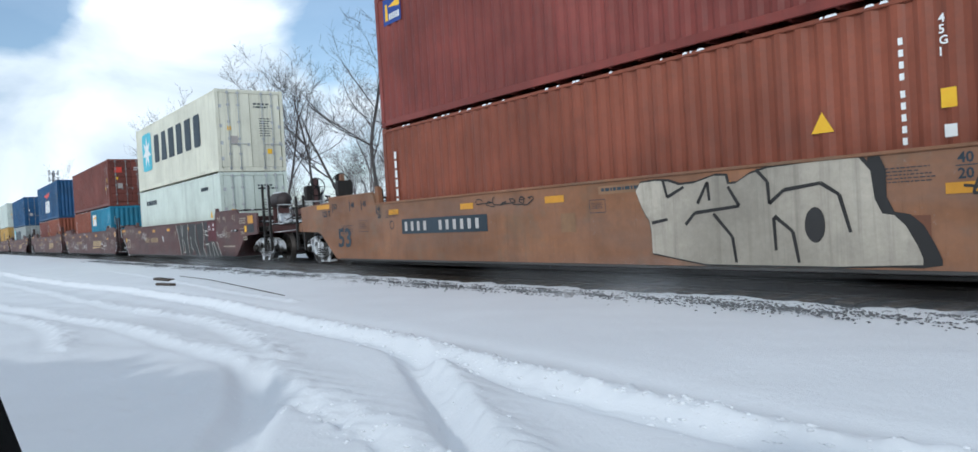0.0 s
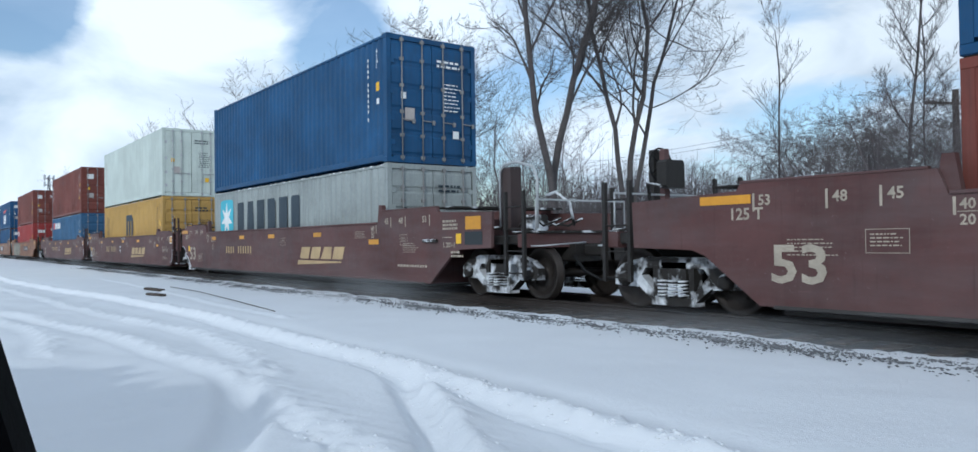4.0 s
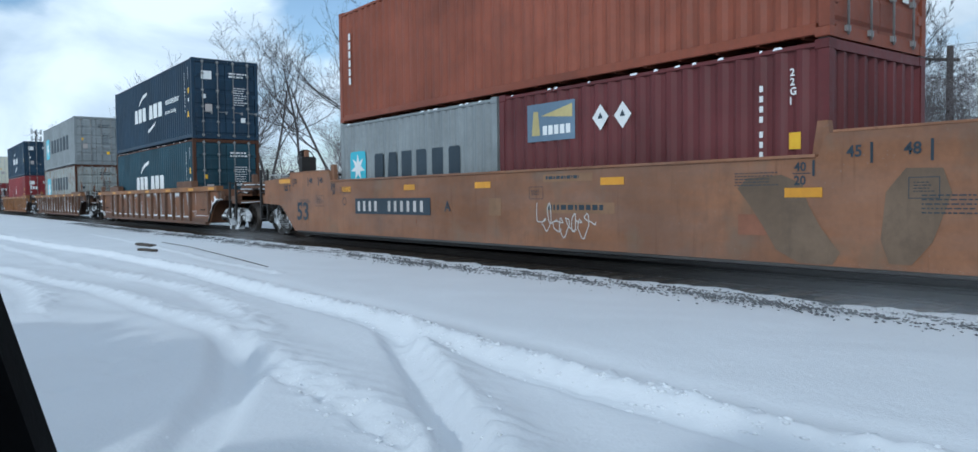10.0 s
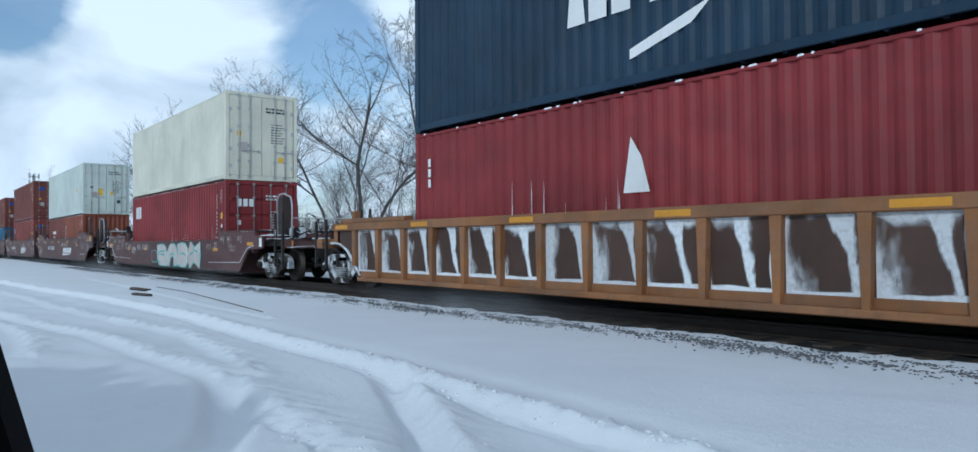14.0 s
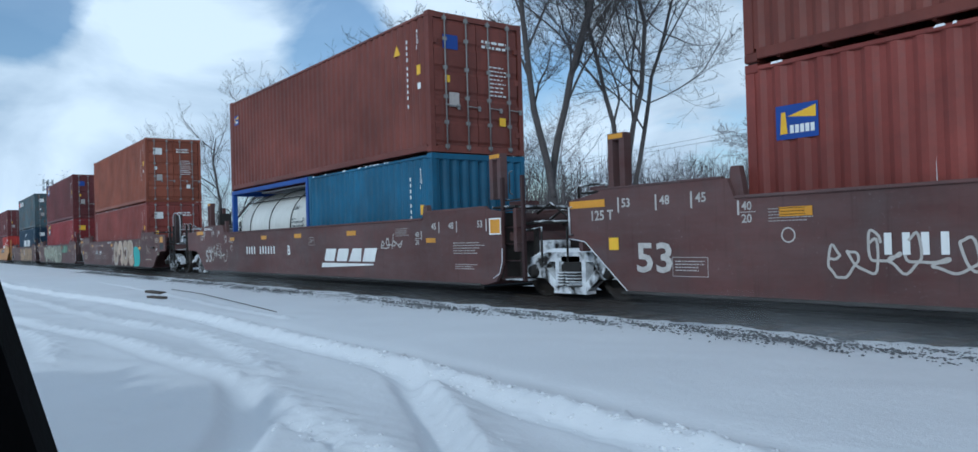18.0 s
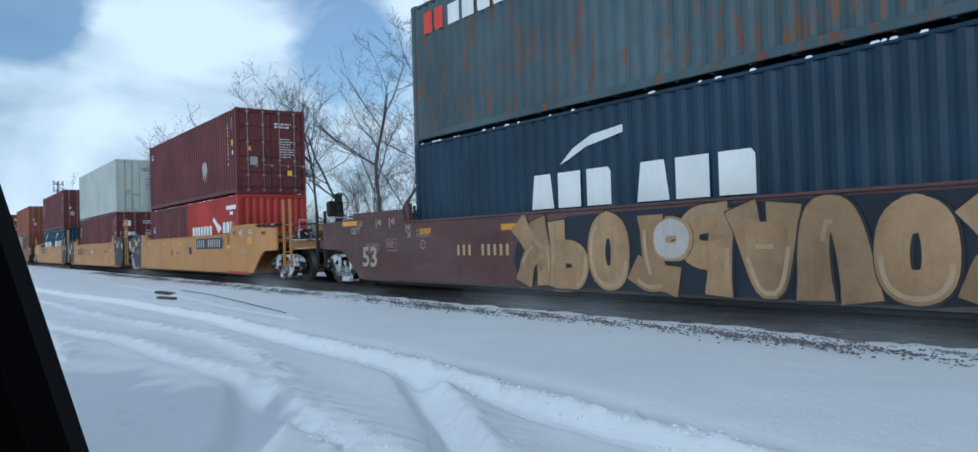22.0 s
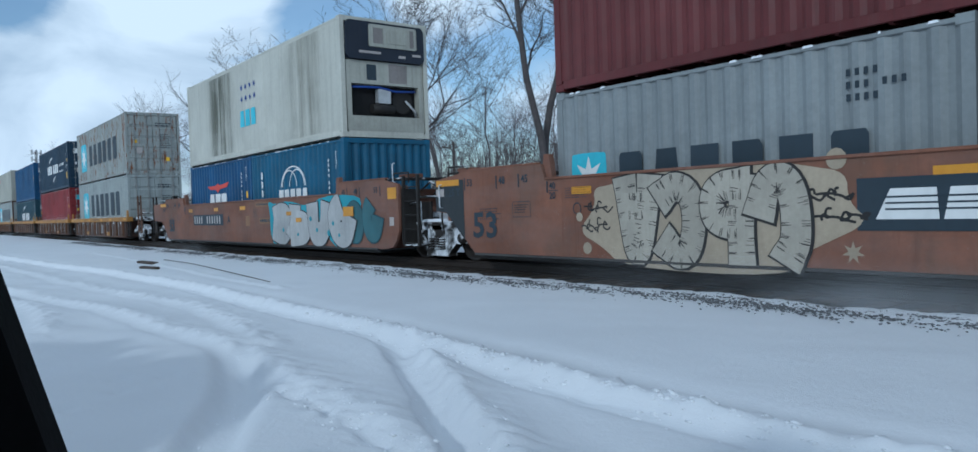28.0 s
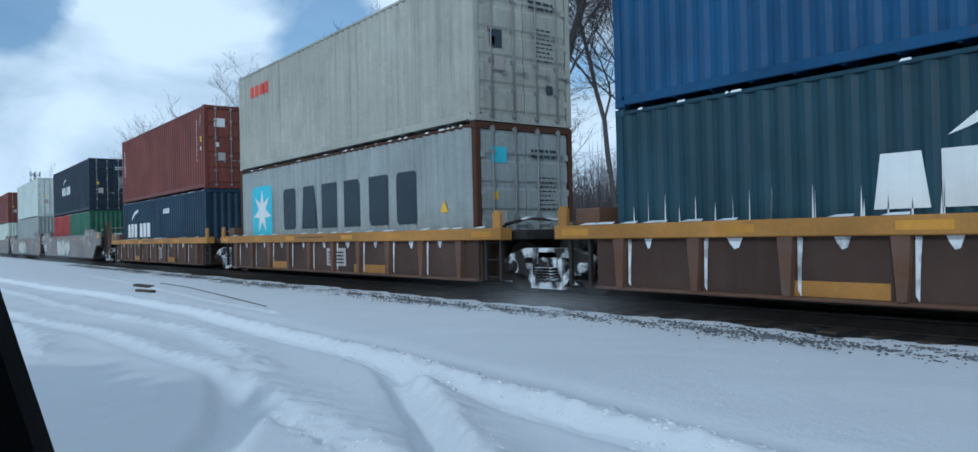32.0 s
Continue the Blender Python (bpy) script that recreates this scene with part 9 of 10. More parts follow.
graffiti(car, -5.6, 3.0, 0.20, 1.44, "~hook -bowl ~tent -bend -moon", paint("spray_grey_green", (0.225, 0.23, 0.17), 0.5, 0.6, 0, 0.7), SPRAY_BLACK, 111, -1.512, 0.40, 0, 0.05, paint("spray_pale_green", (0.40, 0.44, 0.35), 0.5, 0.2, 0, 0.3), 1.14)
graffiti(car, 3.2, 5.6, 0.9, 1.40, "~tee -bend ~tent", SPRAY_GREEN, paint("spray_dark_green", (0.03, 0.075, 0.05), 0.5, 0.3), 112, -1.5115, 0.2, 0, 0.02)
up = Box("40h", "darkred", "dark red container with small blue badge").number().doors(None, DECAL_BLUE)
up.badge(0.58, 2.15, 1.0, DECAL_BLUE, DECAL_YELLOW)
lo = Box("40h", "crimson", "dark crimson container with framed yellow badge").number().doors(None, DECAL_YELLOW).frost(0.8, 22, 4, 11)
lo.badge(0.62, 2.0, 1.15, DECAL_DARK, DECAL_YELLOW)
load(-393.12, FLOOR_A, [lo], up)
car, r_, lm = plated_car("maroon", "maroon well car with huge tan graffiti letters", "coupled", "shared", 20)
ride(car, -412.74 - 6.096)
number_strip(car, -4.15, -2.45, 0.76, 0.96, DECAL_TAN, None, (3, 5))
part("graffiti_field", side_polys([soften([(-2.2, 0.22), (6.4, 0.22), (6.7, 0.9), (6.3, 1.4), (2.0, 1.42), (-1.9, 1.36), (-2.5, 0.8)], 1)], -1.5105), paint("spray_navy", (0.016, 0.022, 0.034), 0.5, 0.2, 0, 0.3), car, "dark sprayed ground")
graffiti(car, -2.35, 6.4, 0.20, 1.44, "-fork ~bowl ring ~tee -bowl ~tent arch ring -fork -moon", SPRAY_TAN, SPRAY_BLACK, 121, -1.512, 0.42, 0, 0.025, paint("spray_sand", (0.40, 0.29, 0.175), 0.5, 0.3, 0, 0.4), 1.04)
graffiti(car, 0.75, 1.35, 0.7, 1.25, "ring", DECAL_GREY, SPRAY_TAN, 122, -1.541)
up = Box("40h", "bluegrey", "rust-patched blue-grey container with red and white blocks").doors(None, DECAL_WHITE).blocks_brand(0.5, 1.3, 2.2, 0.45, 2, DECAL_RED).blocks_brand(1.4, 3.9, 2.2, 0.4, 5, DECAL_WHITE)
lo = Box("40h", "cmablue", "dark blue container with white swoosh and blocks").swoosh_brand(3.85, 8.45, 1.3, 0.58).number().doors(None, DECAL_WHITE)
load(-412.74, FLOOR_A, [lo], up)

# units 20 to 22, yellow set
car, r_, lm = plated_car("yellow", "yellow steel well car with black number panel", "shared", "coupled", 21)
ride(car, -436.49 - 6.096)
number_strip(car, 2.35, 5.2, 1.06, 1.32, DECAL_WHITE, DECAL_DARK)
letters_side(car, "53", -1.47, 0.78, 0.22, DECAL_DARK, -1.509)
letters_side(car, "A", -0.6, 0.8, 0.16, DECAL_DARK, -1.509)
plate_quads(car, "placard", [(1.2, 1.55, 0.82, 1.08)], DECAL_DARK, -1.509)
up = Box("40h", "darkred", "dark red container with faded grey patch").number().doors(DECAL_WHITE)
up.badge(0.35, 2.2, 0.4, DECAL_BLUE, DECAL_YELLOW)
up.polys("faded_patch", [[(8.3, 0.95), (8.4, 0.7), (8.5, 1.0), (8.62, 0.6), (8.72, 1.05), (8.8, 0.75), (8.9, 1.1), (8.75, 1.35), (8.45, 1.4), (8.25, 1.25)]], DECAL_GREY)
l1 = Box("20s", "darkred", "dark red twenty-foot container with small badge", "blank").frost(1.0, 6)
l1.badge(0.4, 1.5, 0.45, DECAL_BLUE, DECAL_YELLOW)
l2 = Box("20s", "brightred", "bright red twenty-foot container with white blocks", "blank").blocks_brand(0.65, 3.2, 1.25, 0.36, 7, DECAL_WHITE).blocks_brand(4.4, 5.6, 1.3, 0.38, 3, DECAL_WHITE)
l2.polys("emblem_flag", [[(3.25, 1.8), (3.7, 1.5), (3.95, 1.3), (4.3, 1.5), (3.9, 1.66), (3.4, 1.9)]], DECAL_WHITE)
l2.quads("number_panel", [(4.85, 5.85, 2.1, 2.24), (5.2, 5.55, 1.92, 2.03)], DECAL_WHITE)
load(-436.49, FLOOR_A, [l1, l2], up)
car, r_, lm = plated_car("yellow", YEL, "shared", "shared", 22)
ride(car, -456.55 - 6.096)
for q in blocks(-5.05, -3.2, 0.80, 1.24, 3, 0.12):
    part("emblem_block", side_polys([q], -1.51), paint("emblem_maroon", (0.25, 0.04, 0.03), 0.5, 0.2), car)
scrawl(car, -2.85, -1.95, 0.93, 1.3, SPRAY_BLACK, 133, r=0.013, turns=4)
scrawl(car, 0.4, 2.1, 0.62, 1.38, paint("spray_drab_olive", (0.25, 0.19, 0.05), 0.5, 0.2), 134, r=0.014, turns=4)
plate_quads(car, "placard", [(-0.02, 0.22, 0.88, 1.06)], DECAL_WHITE, -1.509, "white placard")
letters_side(car, "53", -1.35, 0.84, 0.25, DECAL_DARK, -1.509)
letters_side(car, "C", -0.5, 0.84, 0.14, DECAL_DARK, -1.509)
scrawl(car, 3.8, 5.2, 0.9, 1.2, SPRAY_BLACK, 131, r=0.013, turns=5)
up = Box("reefer", "ivory", "off-white refrigerated container with grey upright letters").upright(6, DECAL_GREY, 0.5, 0.2).doors(DECAL_DARK)
lo = Box("40h", "darkred", "dark red container with white door letters").number().doors(None, DECAL_WHITE).upright(3).frost(0.8, 16, 3, 9)
lo.ends("name_marking", [(-0.85, -0.7, 1.55, 1.95), (-0.65, -0.48, 1.55, 1.82), (-0.43, -0.25, 1.55, 1.82)], DECAL_WHITE)
load(-456.55, FLOOR_A, [lo], up)
car, r_, lm = plated_car("yellow", "yellow steel well car with faint green scrawls", "coupled", "shared", 23)
ride(car, -476.15 - 6.096)
number_strip(car, -5.2, -2.35, 1.05, 1.28, DECAL_WHITE, DECAL_DARK)
letters_side(car, "53", -1.55, 0.82, 0.24, DECAL_DARK, -1.509)
letters_side(car, "B", -0.7, 0.84, 0.18, DECAL_DARK, -1.509)
letters_side(car, "LD LIMIT 119500", 2.2, 1.22, 0.1, DECAL_DARK, -1.509)
scrawl(car, -1.9, 0.9, 0.4, 1.4, paint("spray_olive", (0.22, 0.30, 0.05), 0.5, 0.2), 141, r=0.008, turns=5)
up = Box("40h", "darkred", "dark red container with white upright letters").upright(3, None, 0.55, 0.3).number().doors()
l1 = Box("20s", "cmablue", "dark blue twenty-foot container with white swoosh", "blank").swoosh_brand(0.9, 4.9, 1.1, 0.6).number()
l2 = Box("20s", "cmablue", "dark blue twenty-foot container with white swoosh", "blank").swoosh_brand(0.9, 4.9, 1.1, 0.6).number()
load(-476.15, FLOOR_A, [l1, l2], up)

# units 23 to 25
car, r_, lm = plated_car("tan", "grey-brown weathered well car with green graffiti", "shared", "coupled", 24)
ride(car, -500.22 - 6.096)
number_strip(car, -1.0, 1.0, 0.76, 0.98, DECAL_WHITE)
graffiti(car, -4.2, -2.0, 0.3, 1.25, "-bend ~tent", SPRAY_GREEN, SPRAY_SILVER, 151)
up = Box("40h", "orange", "orange-brown corrugated container with closed doors").upright(6).number().doors()
l1 = Box("20s", "grey", "grey twenty-foot container with star square", "blank").star_brand(0.25, 0.95, 0.75, 1.2, 4.6, 0.6)
l2 = Box("20s", "brown", "brown twenty-foot container, plain", "blank").number()
load(-500.22, FLOOR_A, [l1, l2], up)
car, r_, lm = plated_car("tan", "rust-brown well car covered in coloured graffiti", "shared", "shared", 25)
ride(car, -519.7 - 6.096)
PIECE = paint("spray_warm_silver", (0.40, 0.37, 0.31), 0.5, 0.2, 0, 0.3)
HALO = paint("spray_pale_cream", (0.36, 0.30, 0.22), 0.5, 0.2, 0, 0.3)
part("graffiti_field", side_polys([soften([(-5.4, 0.62), (-4.9, 0.42), (-4.5, 0.12), (-1.9, 0.1), (-1.7, 0.4), (-1.5, 0.5), (-0.95, 0.75), (-1.2, 0.98), (-1.2, 1.3), (-1.6, 1.38), (-2.0, 1.46), (-4.2, 1.44), (-4.7, 1.3), (-5.05, 1.28), (-5.0, 1.0)], 2)], -1.5098), HALO, car, "pale cream sprayed cloud")
for bx_, bz, br in ((-5.2, 0.38, 0.09), (-1.32, 1.45, 0.12), (-5.35, 0.85, 0.07)):
    part("graffiti_dot", side_polys([[(bx_ + br * math.cos(k * 0.5236), bz + br * math.sin(k * 0.5236)) for k in range(12)]], -1.5105), HALO, car)
part("graffiti_star", side_polys([star(-1.15, 0.42, 0.13)], -1.5105), HALO, car)
graffiti(car, -4.62, -1.7, 0.14, 1.48, "~tent -moon -bowl ~hook", PIECE, SPRAY_BLACK, 161, -1.5115, 0.50, 4, 0.03, None, 1.16)
scrawl(car, -5.25, -4.75, 0.62, 0.86, SPRAY_BLACK, 162, -1.5112, 0.016, 4)
scrawl(car, -5.2, -4.72, 0.9, 1.1, SPRAY_BLACK, 164, -1.5112, 0.016, 4)
scrawl(car, -1.6, -0.95, 0.72, 0.92, SPRAY_BLACK, 165, -1.5112, 0.02, 4)
scrawl(car, -1.65, -1.15, 0.98, 1.16, SPRAY_BLACK, 166, -1.5112, 0.02, 3)
plain_brand(car, -0.9, 1.1, 0.78, 1.1)
graffiti(car, 2.5, 6.8, 0.28, 1.42, "~tent -bend -fork -bowl", SPRAY_TAN, SPRAY_GREEN, 163, -1.516, 0.36, 0, 0.05)
part("graffiti_field", side_polys([[(0.4, 0.20), (7.98, 0.20), (8.5, 0.66), (8.2, 0.95), (7.2, 0.55), (6.9, 1.0), (6.4, 0.6), (2.4, 0.5), (2.0, 1.1), (1.6, 0.7), (0.9, 0.5)]], -1.5095), SPRAY_TEAL, car)
up = Box("40h", "darkred", "dark red container with small yellow badge").number().doors(None, DECAL_YELLOW)
up.badge(0.35, 2.05, 0.7, DECAL_BLUE, DECAL_YELLOW)
up.quads("caution_plate", [(11.1, 11.5, 1.9, 2.5)], DECAL_YELLOW)
l1 = Box("20s", "grey", "grey twenty-foot container with blue star square", "blank").star_brand(0.3, 0.85, 0.75, 1.3, 5.2, 0.65)
l1.quads("number_marking", [(4.75 + 0.10 * i, 4.80 + 0.10 * i, 2.14 - 0.14 * j, 2.22 - 0.14 * j) for j, m_ in enumerate((4, 7, 4)) for i in range(m_) if (j, i) != (1, 3)], DECAL_DARK)
l2 = Box("20s", "cmablue", "dark blue twenty-foot container with white swoosh", "blank", rusty=True).swoosh_brand(0.9, 4.9, 1.1, 0.6).number()
load(-519.7, FLOOR_A, [l1, l2], up)
car, r_, lm = plated_car("tan", "rust-brown well car with pale blue graffiti", "coupled", "shared", 26)
ride(car, -539.37 - 6.096)
number_strip(car, -4.87, -2.0, 0.8, 1.04, DECAL_WHITE, DECAL_DARK)
letters_side(car, "A", -1.48, 0.8, 0.24, DECAL_DARK, -1.509)
letters_side(car, "53", -7.9, 0.5, 0.36, DECAL_DARK, -1.5115)
TURQUOISE = paint("spray_turquoise", (0.05, 0.30, 0.37), 0.5, 0.2, 0, 0.3)
part("graffiti_field", side_polys([soften([(2.05, 0.5), (2.3, 0.16), (3.2, 0.30), (5.4, 0.9), (5.9, 0.20), (6.9, 0.16), (7.1, 0.9), (7.5, 1.3), (6.9, 1.44), (5.4, 1.44), (4.6, 1.2), (3.3, 1.40), (2.5, 1.30), (1.9, 1.42), (2.05, 1.1)], 1)], -1.5098), TURQUOISE, car, "turquoise sprayed edging")
graffiti(car, 6.6, 8.2, 0.32, 1.32, "ring -hook", paint("spray_deep_teal", (0.045, 0.13, 0.15), 0.5, 0.35, 0, 0.5), paint("spray_ink_teal", (0.02, 0.06, 0.075), 0.5, 0.2, 0, 0.3), 172, -1.5105, 0.50, 0, 0.03, None, 1.1)
graffiti(car, 2.2, 6.9, 0.20, 1.42, "-moon ~bowl ~arch -hook", paint("spray_cool_silver", (0.42, 0.425, 0.42), 0.5, 0.25, 0, 0.5), SPRAY_BLACK, 171, -1.5165, 0.50, 0, 0.032, None, 1.16)
for bx_, bz, br in ((3.0, 0.62, 0.06), (3.95, 0.5, 0.05), (4.75, 0.9, 0.07), (5.1, 0.62, 0.06), (5.75, 0.55, 0.08), (6.0, 0.78, 0.06), (6.3, 0.5, 0.05)):
    part("graffiti_dot", side_polys([soften([(bx_ + br * (1.0 + 0.4 * math.sin(3.0 * k + bz)) * math.cos(k * 0.7854), bz + br * math.sin(k * 0.7854)) for k in range(8)], 1)], -1.532), TURQUOISE, car)
plate_quads(car, "reflector", [(3.24, 3.56, 1.0, 1.1)], REFLECT, -1.533, "orange reflective tape")
plate_quads(car, "reflector", [(3.84, 4.2, 0.82, 0.93)], REFLECT, -1.533, "orange reflective tape")
plate_quads(car, "reflector", [(6.55, 7.05, 0.94, 1.16)], REFLECT, -1.533, "orange reflective tape")
rf = Box("reefer", "chalk", "cream refrigerated container with dark cooling unit", "none")
rf.blocks_brand(5.3, 6.7, 0.9, 0.5, 3, DECAL_SKY)
rf.quads("grime_streak", [(1.9, 5.0, 0.2, 2.75)], GRIME, "olive-grey run-off stain")["kind"] = "stuff"
rf.quads("grime_streak", [(8.6, 11.7, 0.2, 2.75)], THIN_GRIME, "faint run-off stain")["kind"] = "stuff"
rf.polys("emblem_dots", [star(5.5 + 0.35 * i, 2.1 - 0.35 * j, 0.11) for i in range(4) for j in range(2)], DECAL_BLUE)
hx = rf.L / 2
CREAM = box_paint("beige")
part("cooling_unit", Geo().box(hx - 0.30, hx - 0.26, -1.1, 1.1, 0.15, 2.78).cbox(hx - 0.26, hx + 0.0, -1.08, 1.08, 0.15, 0.52, 0.03).cbox(hx - 0.26, hx - 0.03, -1.08, 1.08, 1.30, 1.86, 0.02)
     .box(hx - 0.26, hx - 0.01, -1.08, -0.95, 0.52, 1.30).box(hx - 0.26, hx - 0.01, 0.95, 1.08, 0.52, 1.30), CREAM, rf.t, "dirty cream machine housing")
part("fan_panel", Geo().cbox(hx - 0.2, hx + 0.06, -1.10, 1.10, 1.88, 2.80, 0.09), paint("fan_panel_navy", (0.012, 0.018, 0.032), 0.45, 0.2, 0, 0.3), rf.t, "dark navy fan panel")
part("access_hatch", Geo().cbox(hx + 0.055, hx + 0.10, -0.48, 0.86, 2.20, 2.74, 0.03), CREAM, rf.t)
for a, b_, c, d in ((-0.38, -0.10, 2.28, 2.66), (0.66, 0.78, 2.25, 2.68)):
    part("hatch_grille", end_quads([(a, b_, c, d)], hx + 0.103), CAR_PAINTS["fadedgrey"], rf.t)
part("hatch_plate", Geo().cbox(hx + 0.10, hx + 0.115, 0.0, 0.58, 2.30, 2.62, 0.01), CREAM, rf.t)
for a, b_, c in ((-0.75, -0.15, 2.03), (0.35, 0.55, 1.98), (0.75, 1.0, 2.05)):
    part("small_print", end_quads([(a, b_, c, c + 0.06)], hx + 0.063), DECAL_GREY, rf.t)
part("machine_recess", Geo().box(hx - 0.26, hx - 0.23, -0.95, 0.95, 0.52, 1.30), BLACK, rf.t)
part("inspection_window", end_quads([(-0.52, -0.25, 1.40, 1.78)], hx - 0.027), DECAL_DARK, rf.t)
part("evaporator_grille", end_quads([(0.1, 0.62, 1.36, 1.82)], hx - 0.027), CAR_PAINTS["fadedgrey"], rf.t)
part("compressor", Geo().tube((hx - 0.12, -0.35, 0.72), (hx - 0.12, 0.25, 0.72), 0.12, None, 12), STEEL, rf.t)
part("condenser_fan", Geo().lathe([(0.0, 0), (0.26, 0.0), (0.30, -0.02), (0.30, 0.04)], 20), STEEL, rf.t, "", (hx - 0.18, 0.55, 0.92), math.pi / 2)
part("control_box", Geo().cbox(hx - 0.2, hx - 0.05, -0.2, 0.15, 0.85, 1.2, 0.02), GALV, rf.t)
part("conduit", Geo().path([(hx - 0.1, -0.9, 1.22), (hx - 0.06, -0.2, 1.24), (hx - 0.06, 0.3, 1.16), (hx - 0.1, 0.9, 1.2)], 0.03, 6), DECAL_BLUE, rf.t)
part("cable", Geo().path([(hx - 0.1, 0.9, 0.55), (hx - 0.04, 0.82, 0.7), (hx - 0.1, 0.6, 0.95)], 0.03, 6), GALV, rf.t)
l1 = Box("20s", "blue", "blue twenty-foot container with red bird emblem", "blank").bird_brand(2.0, 3.8, 1.05, 0.5).number()
l2 = Box("20s", "cosco", "mid-blue twenty-foot container with white emblem", "blank").blocks_brand(2.0, 3.95, 1.02, 0.46, 5, DECAL_WHITE).number().upright(4, None, 0.7, 0.2)
for gx, gw, gh in ((2.98, 0.82, 0.56), (2.74, 0.50, 0.46), (3.22, 0.50, 0.46)):
    l2.polys("emblem_arc", [[(gx + k_ * gw * math.cos(a * 0.2618), 1.55 + k_ * gh * math.sin(a * 0.2618)) for k_, aa in ((1.0, range(13)), (0.93, range(12, -1, -1))) for a in aa]], DECAL_WHITE)
load(-539.37, FLOOR_A, [l1, l2], rf)

# units 26 to 30, five articulated ribbed units
def five(u, k, left, right):
    c, r = ribbed_unit("brown ribbed articulated well car with yellow flange", left, right, 30 + k)
    ride(c, u - 6.096)
    return c


five(-561.4, 0, "shared", "coupled")
up = Box("40h", "rustgrey", "rust-streaked grey container with blue star square").star_brand(1.15, 0.65, 1.55, 3.45, 10.6, 1.1).doors(DECAL_DARK)
lo = Box("40h", "palegrey", "pale grey container with large star square").star_brand(1.25, 0.85, 1.5, 3.45, 10.8, 1.15).doors(DECAL_DARK).frost(0.35, 14)
load(-561.4, FLOOR_A, [lo], up)
five(-576.94, 1, "shared", "shared")
up = Box("40h", "cmablue", "dark blue container with white swoosh and slogan").swoosh_brand(3.75, 8.35, 1.15, 0.58, True).number().doors(None, DECAL_WHITE)
up.quads("caution_plate", [(11.4, 11.7, 0.6, 1.0)], DECAL_YELLOW)
lo = Box("40h", "crimson", "dark crimson corrugated container with frost streaks").number().doors(None, DECAL_SKY).warning(11.4, 1.0).frost(0.32, 36, 0.4, 11.6)
load(-576.94, FLOOR_A, [lo], up)
five(-592.56, 2, "shared", "shared")
up = Box("40h", "blue", "plain blue corrugated container with closed doors").number().doors(None, DECAL_WHITE)
lo = Box("40s", "teal", "dark teal container with white swoosh and blocks").swoosh_brand(3.75, 8.45, 0.98, 0.6).number().doors(None, DECAL_WHITE).warning(11.5, 0.9).frost(0.30, 30, 0.4, 11.6)
load(-592.56, FLOOR_A, [lo], up)
five(-608.22, 3, "shared", "shared")
up = Box("40h", "beige", "pale grey-white container with small red blocks").blocks_brand(0.95, 2.4, 2.1, 0.32, 4, DECAL_RED).doors(DECAL_DARK)
up.ends("name_marking", [(-0.8 + 0.2 * i, -0.65 + 0.2 * i, 2.4, 2.6) for i in range(4)], DECAL_RED)
up.ends("dark_plate", [(-0.85, -0.55, 1.4, 1.75)], DECAL_DARK)
lo = Box("40h", "palegrey", "pale grey container with blue star square and blocks", rusty=True).star_brand(0.95, 0.85, 1.5, 3.25, 10.5, 1.1).doors(DECAL_DARK, DECAL_SKY).warning(11.1, 1.25)
load(-608.22, FLOOR_A, [lo], up)
five(-623.86, 4, "coupled", "shared")
up = Box("40h", "brown", "brown corrugated container with white door plate").upright(6).number().doors(None, DECAL_WHITE)
l1 = Box("20s", "cmablue", "dark blue twenty-foot container with white swoosh", "blank").swoosh_brand(0.9, 4.9, 1.0, 0.6)
l2 = Box("20s", "cmablue", "dark blue twenty-foot container with small mark", "blank").blocks_brand(0.7, 1.6, 1.9, 0.2, 3, DECAL_WHITE)
load(-623.86, FLOOR_A, [l1, l2], up)

# the rear, seen far off
rear = ((-644.0, "shared", "coupled", "navy", ("red", "green")), (-663.6, "shared", "shared", "white", ("palegrey",)), (-683.2, "coupled", "shared", "brown", ("white",)),
        (-707.1, "shared", "coupled", "grey", ("brown",)), (-726.7, "shared", "shared", "brown", ("blue",)), (-746.3, "coupled", "shared", "blue", ("grey",)))
for k, (u, left, right, c_up, c_lo) in enumerate(rear):
    car, r_, lm = plated_car("fadedgrey", "faded grey well car with pale graffiti", left, right, 50 + k)
    ride(car, u - 6.096)
    graffiti(car, -3, 1.5, 0.3, 1.2, ("-bend ring ~tent", "-fork -moon arch", "~tent -bowl ring")[k % 3], SPRAY_SILVER, SPRAY_TEAL, 200 + k)
    up = Box("40h" if c_up != "white" else "reefer", c_up, c_up + " forty-foot container far down the train").doors(DECAL_DARK if c_up in ("white", "grey") else None)
    if k == 0:
        up.swoosh_brand(3.4, 6.4, 1.2, 0.5)
    lows = [Box("40h" if len(c_lo) == 1 else "20s", c, c + " container far down the train", "blank") for c in c_lo]
    load(u, FLOOR_A, lows, up)


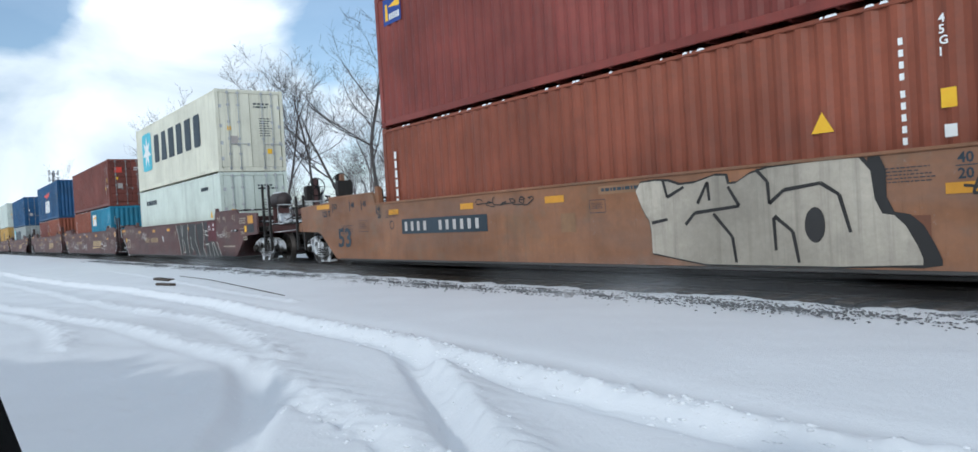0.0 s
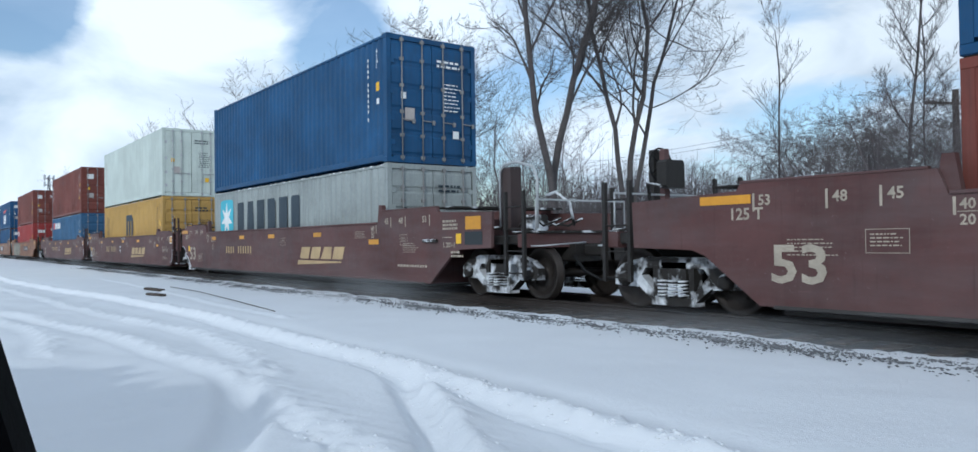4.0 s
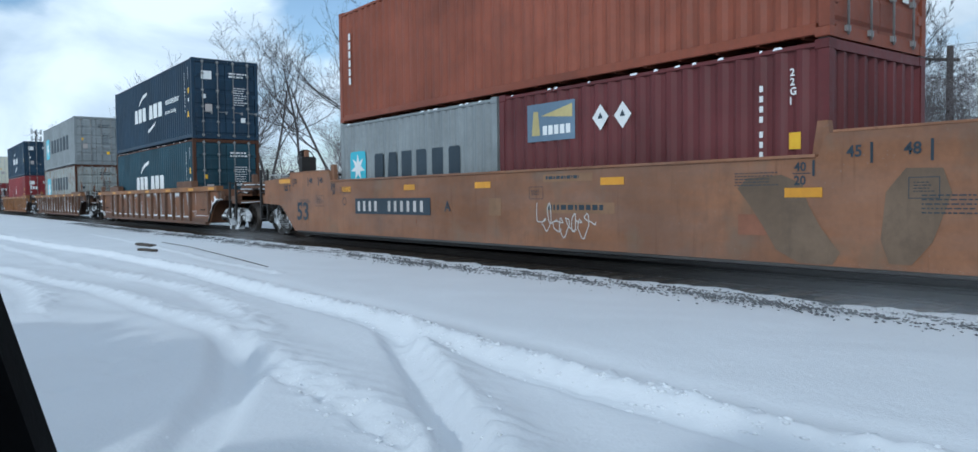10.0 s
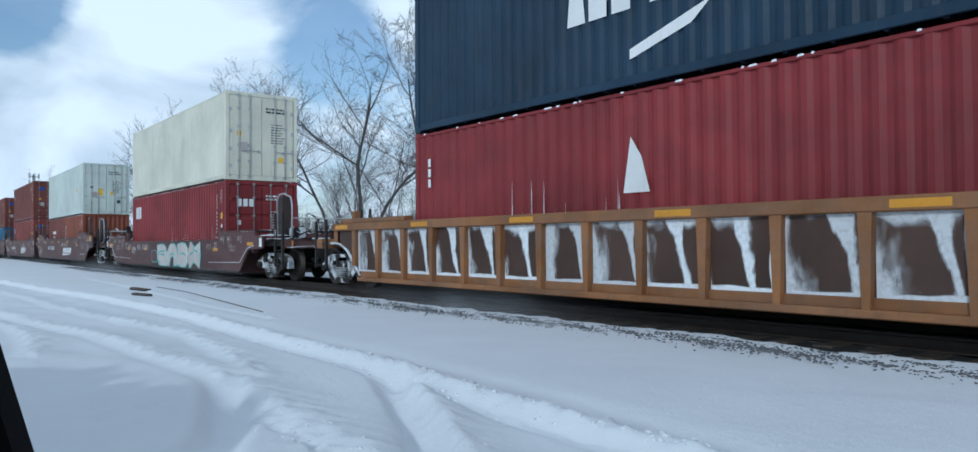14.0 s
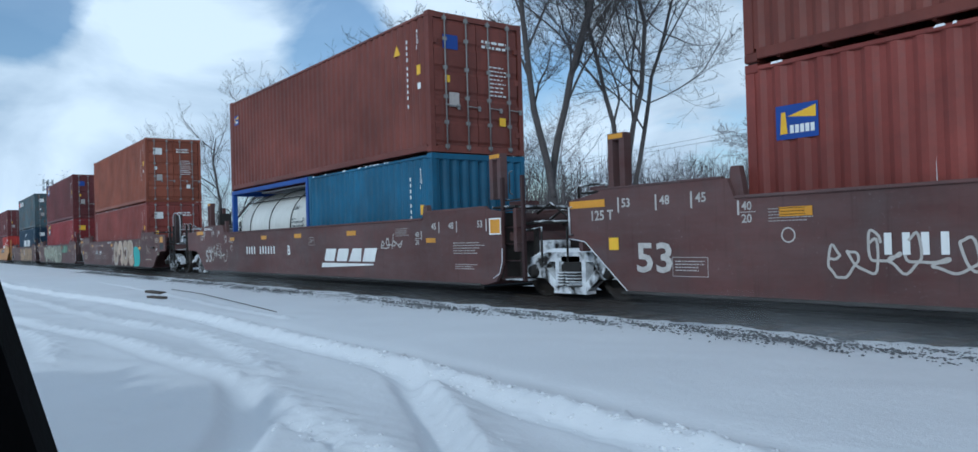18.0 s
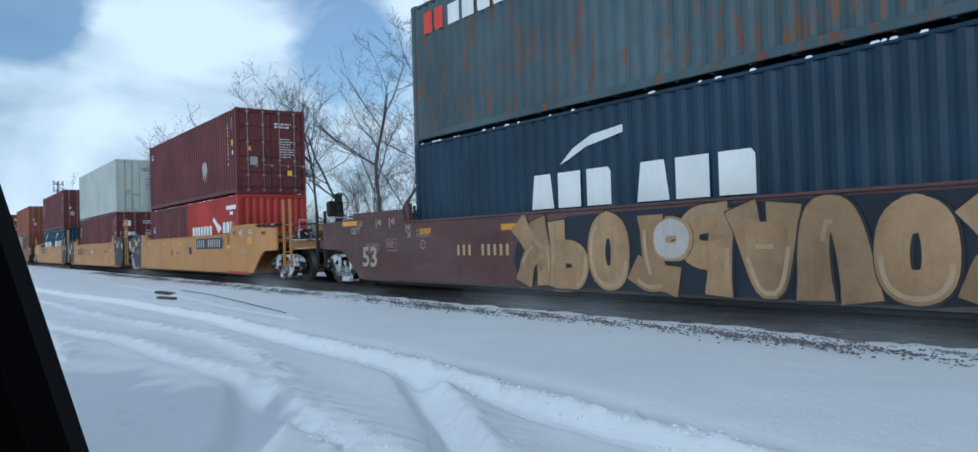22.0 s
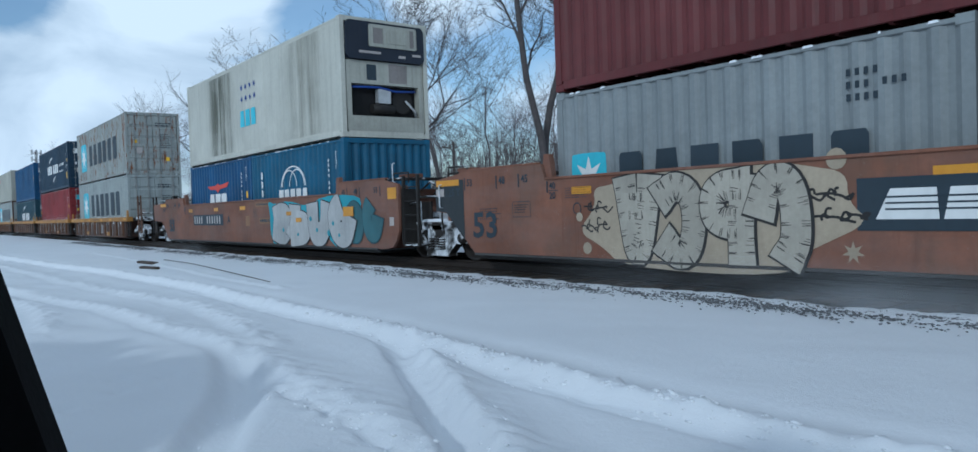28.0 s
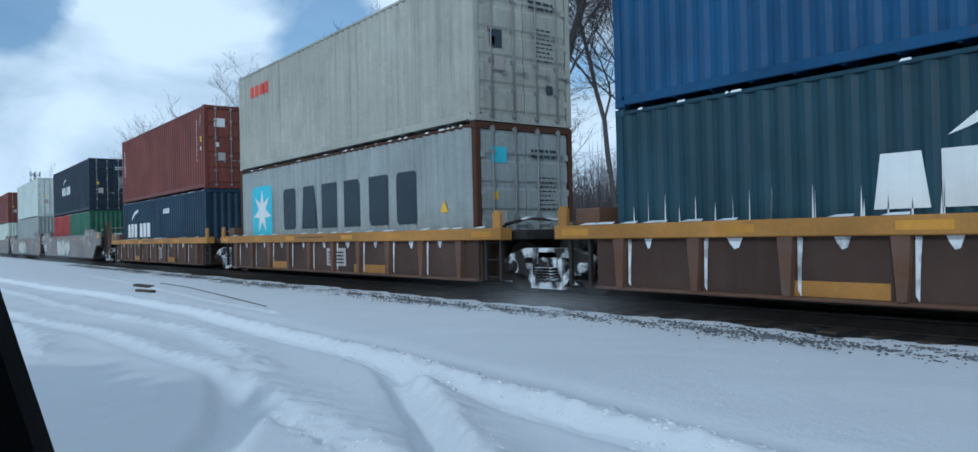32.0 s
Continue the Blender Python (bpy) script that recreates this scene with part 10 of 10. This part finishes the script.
# ---- powder snow whirled up along the train ----
def puff_shape(seed):
    rng = random.Random(seed)
    g = Geo()
    n, k = 28, 14
    for j in range(k + 1):
        b_ = math.pi * j / k
        for i in range(n):
            a = 2 * math.pi * i / n
            w = 1 + 0.12 * math.sin(3 * a + seed) + 0.08 * math.sin(5 * a + 2 * b_)
            g.v.append((2.75 * math.sin(b_) * math.cos(a) * w, 0.16 * math.cos(b_), 0.66 * math.sin(b_) * math.sin(a) * w))
    g.f = [(j * n + i, j * n + (i + 1) % n, (j + 1) * n + (i + 1) % n, (j + 1) * n + i) for j in range(k) for i in range(n)]
    g.s = [True] * len(g.f)
    return g


puffs = [puff_shape(k).mesh("blown_snow") for k in range(4)]
rng = random.Random(77)
for k in range(150):
    x = 6 - k * 4.95 + rng.uniform(-2.5, 2.5)
    if (-284 < x < -185 or -469 < x < -428 or -640 < x < -535) and k % 4:
        continue
    ob = tagged(part("blown_snow", puffs[k % 4], DUST, None), "thin drifting puff of whirled-up powder snow", "blown snow", "puffs of blown snow")
    ob.location = (x, -1.8 - rng.uniform(0, 0.5), -0.14 + rng.uniform(-0.12, 0.16))
    ob.scale = (rng.uniform(1.5, 2.4), 1.0, rng.uniform(0.6, 1.0))
    MOVERS.append((ob, x, ob.location.z, ob.location.y))


# ---- what moves ----
TRAVEL = [(0, 0.00), (1, 19.01), (2, 37.89), (3, 56.38), (3.5, 65.76), (5.5, 103.31), (6, 112.60), (7, 130.97), (8, 149.87), (9, 168.92), (10, 187.76), (11, 206.20), (12, 224.88), (13, 243.63), (13.5, 252.90), (15.5, 289.78), (16, 299.15), (17, 317.86), (18, 336.60), (19, 355.24), (20, 373.47), (21, 392.13), (22, 410.87), (23, 429.66), (24, 447.97), (25, 466.61), (25.5, 475.98), (27.5, 513.52), (28, 522.76), (29, 540.96), (30, 559.58), (31, 578.25), (32, 596.94)]   # seconds, metres


def travelled(t):
    for (t0, s0), (t1, s1) in zip(TRAVEL, TRAVEL[1:]):
        if t <= t1:
            return s0 + (s1 - s0) * (t - t0) / (t1 - t0)
    return TRAVEL[-1][1]


def motions():
    for ob, x, z, y in MOVERS:
        walk(ob, [(t, pose(x + s_, y, z)) for t, s_ in TRAVEL])
    # wheels turn as the train rolls; all leading axles share one set of keys, all trailing ones another
    for key, ax in (("lead", 0.89), ("trail", -0.89)):
        w = AXLES[key]
        walk(w, [(i / 30, pose(ax, 0, WHEEL_R, 0, math.degrees(travelled(i / 30) / WHEEL_R) % 360, 0)) for i in range(961)])
    for key, bol in SPIN:
        w = AXLES[key].copy()
        scene.collection.objects.link(w)
        w.parent = bol


motions()
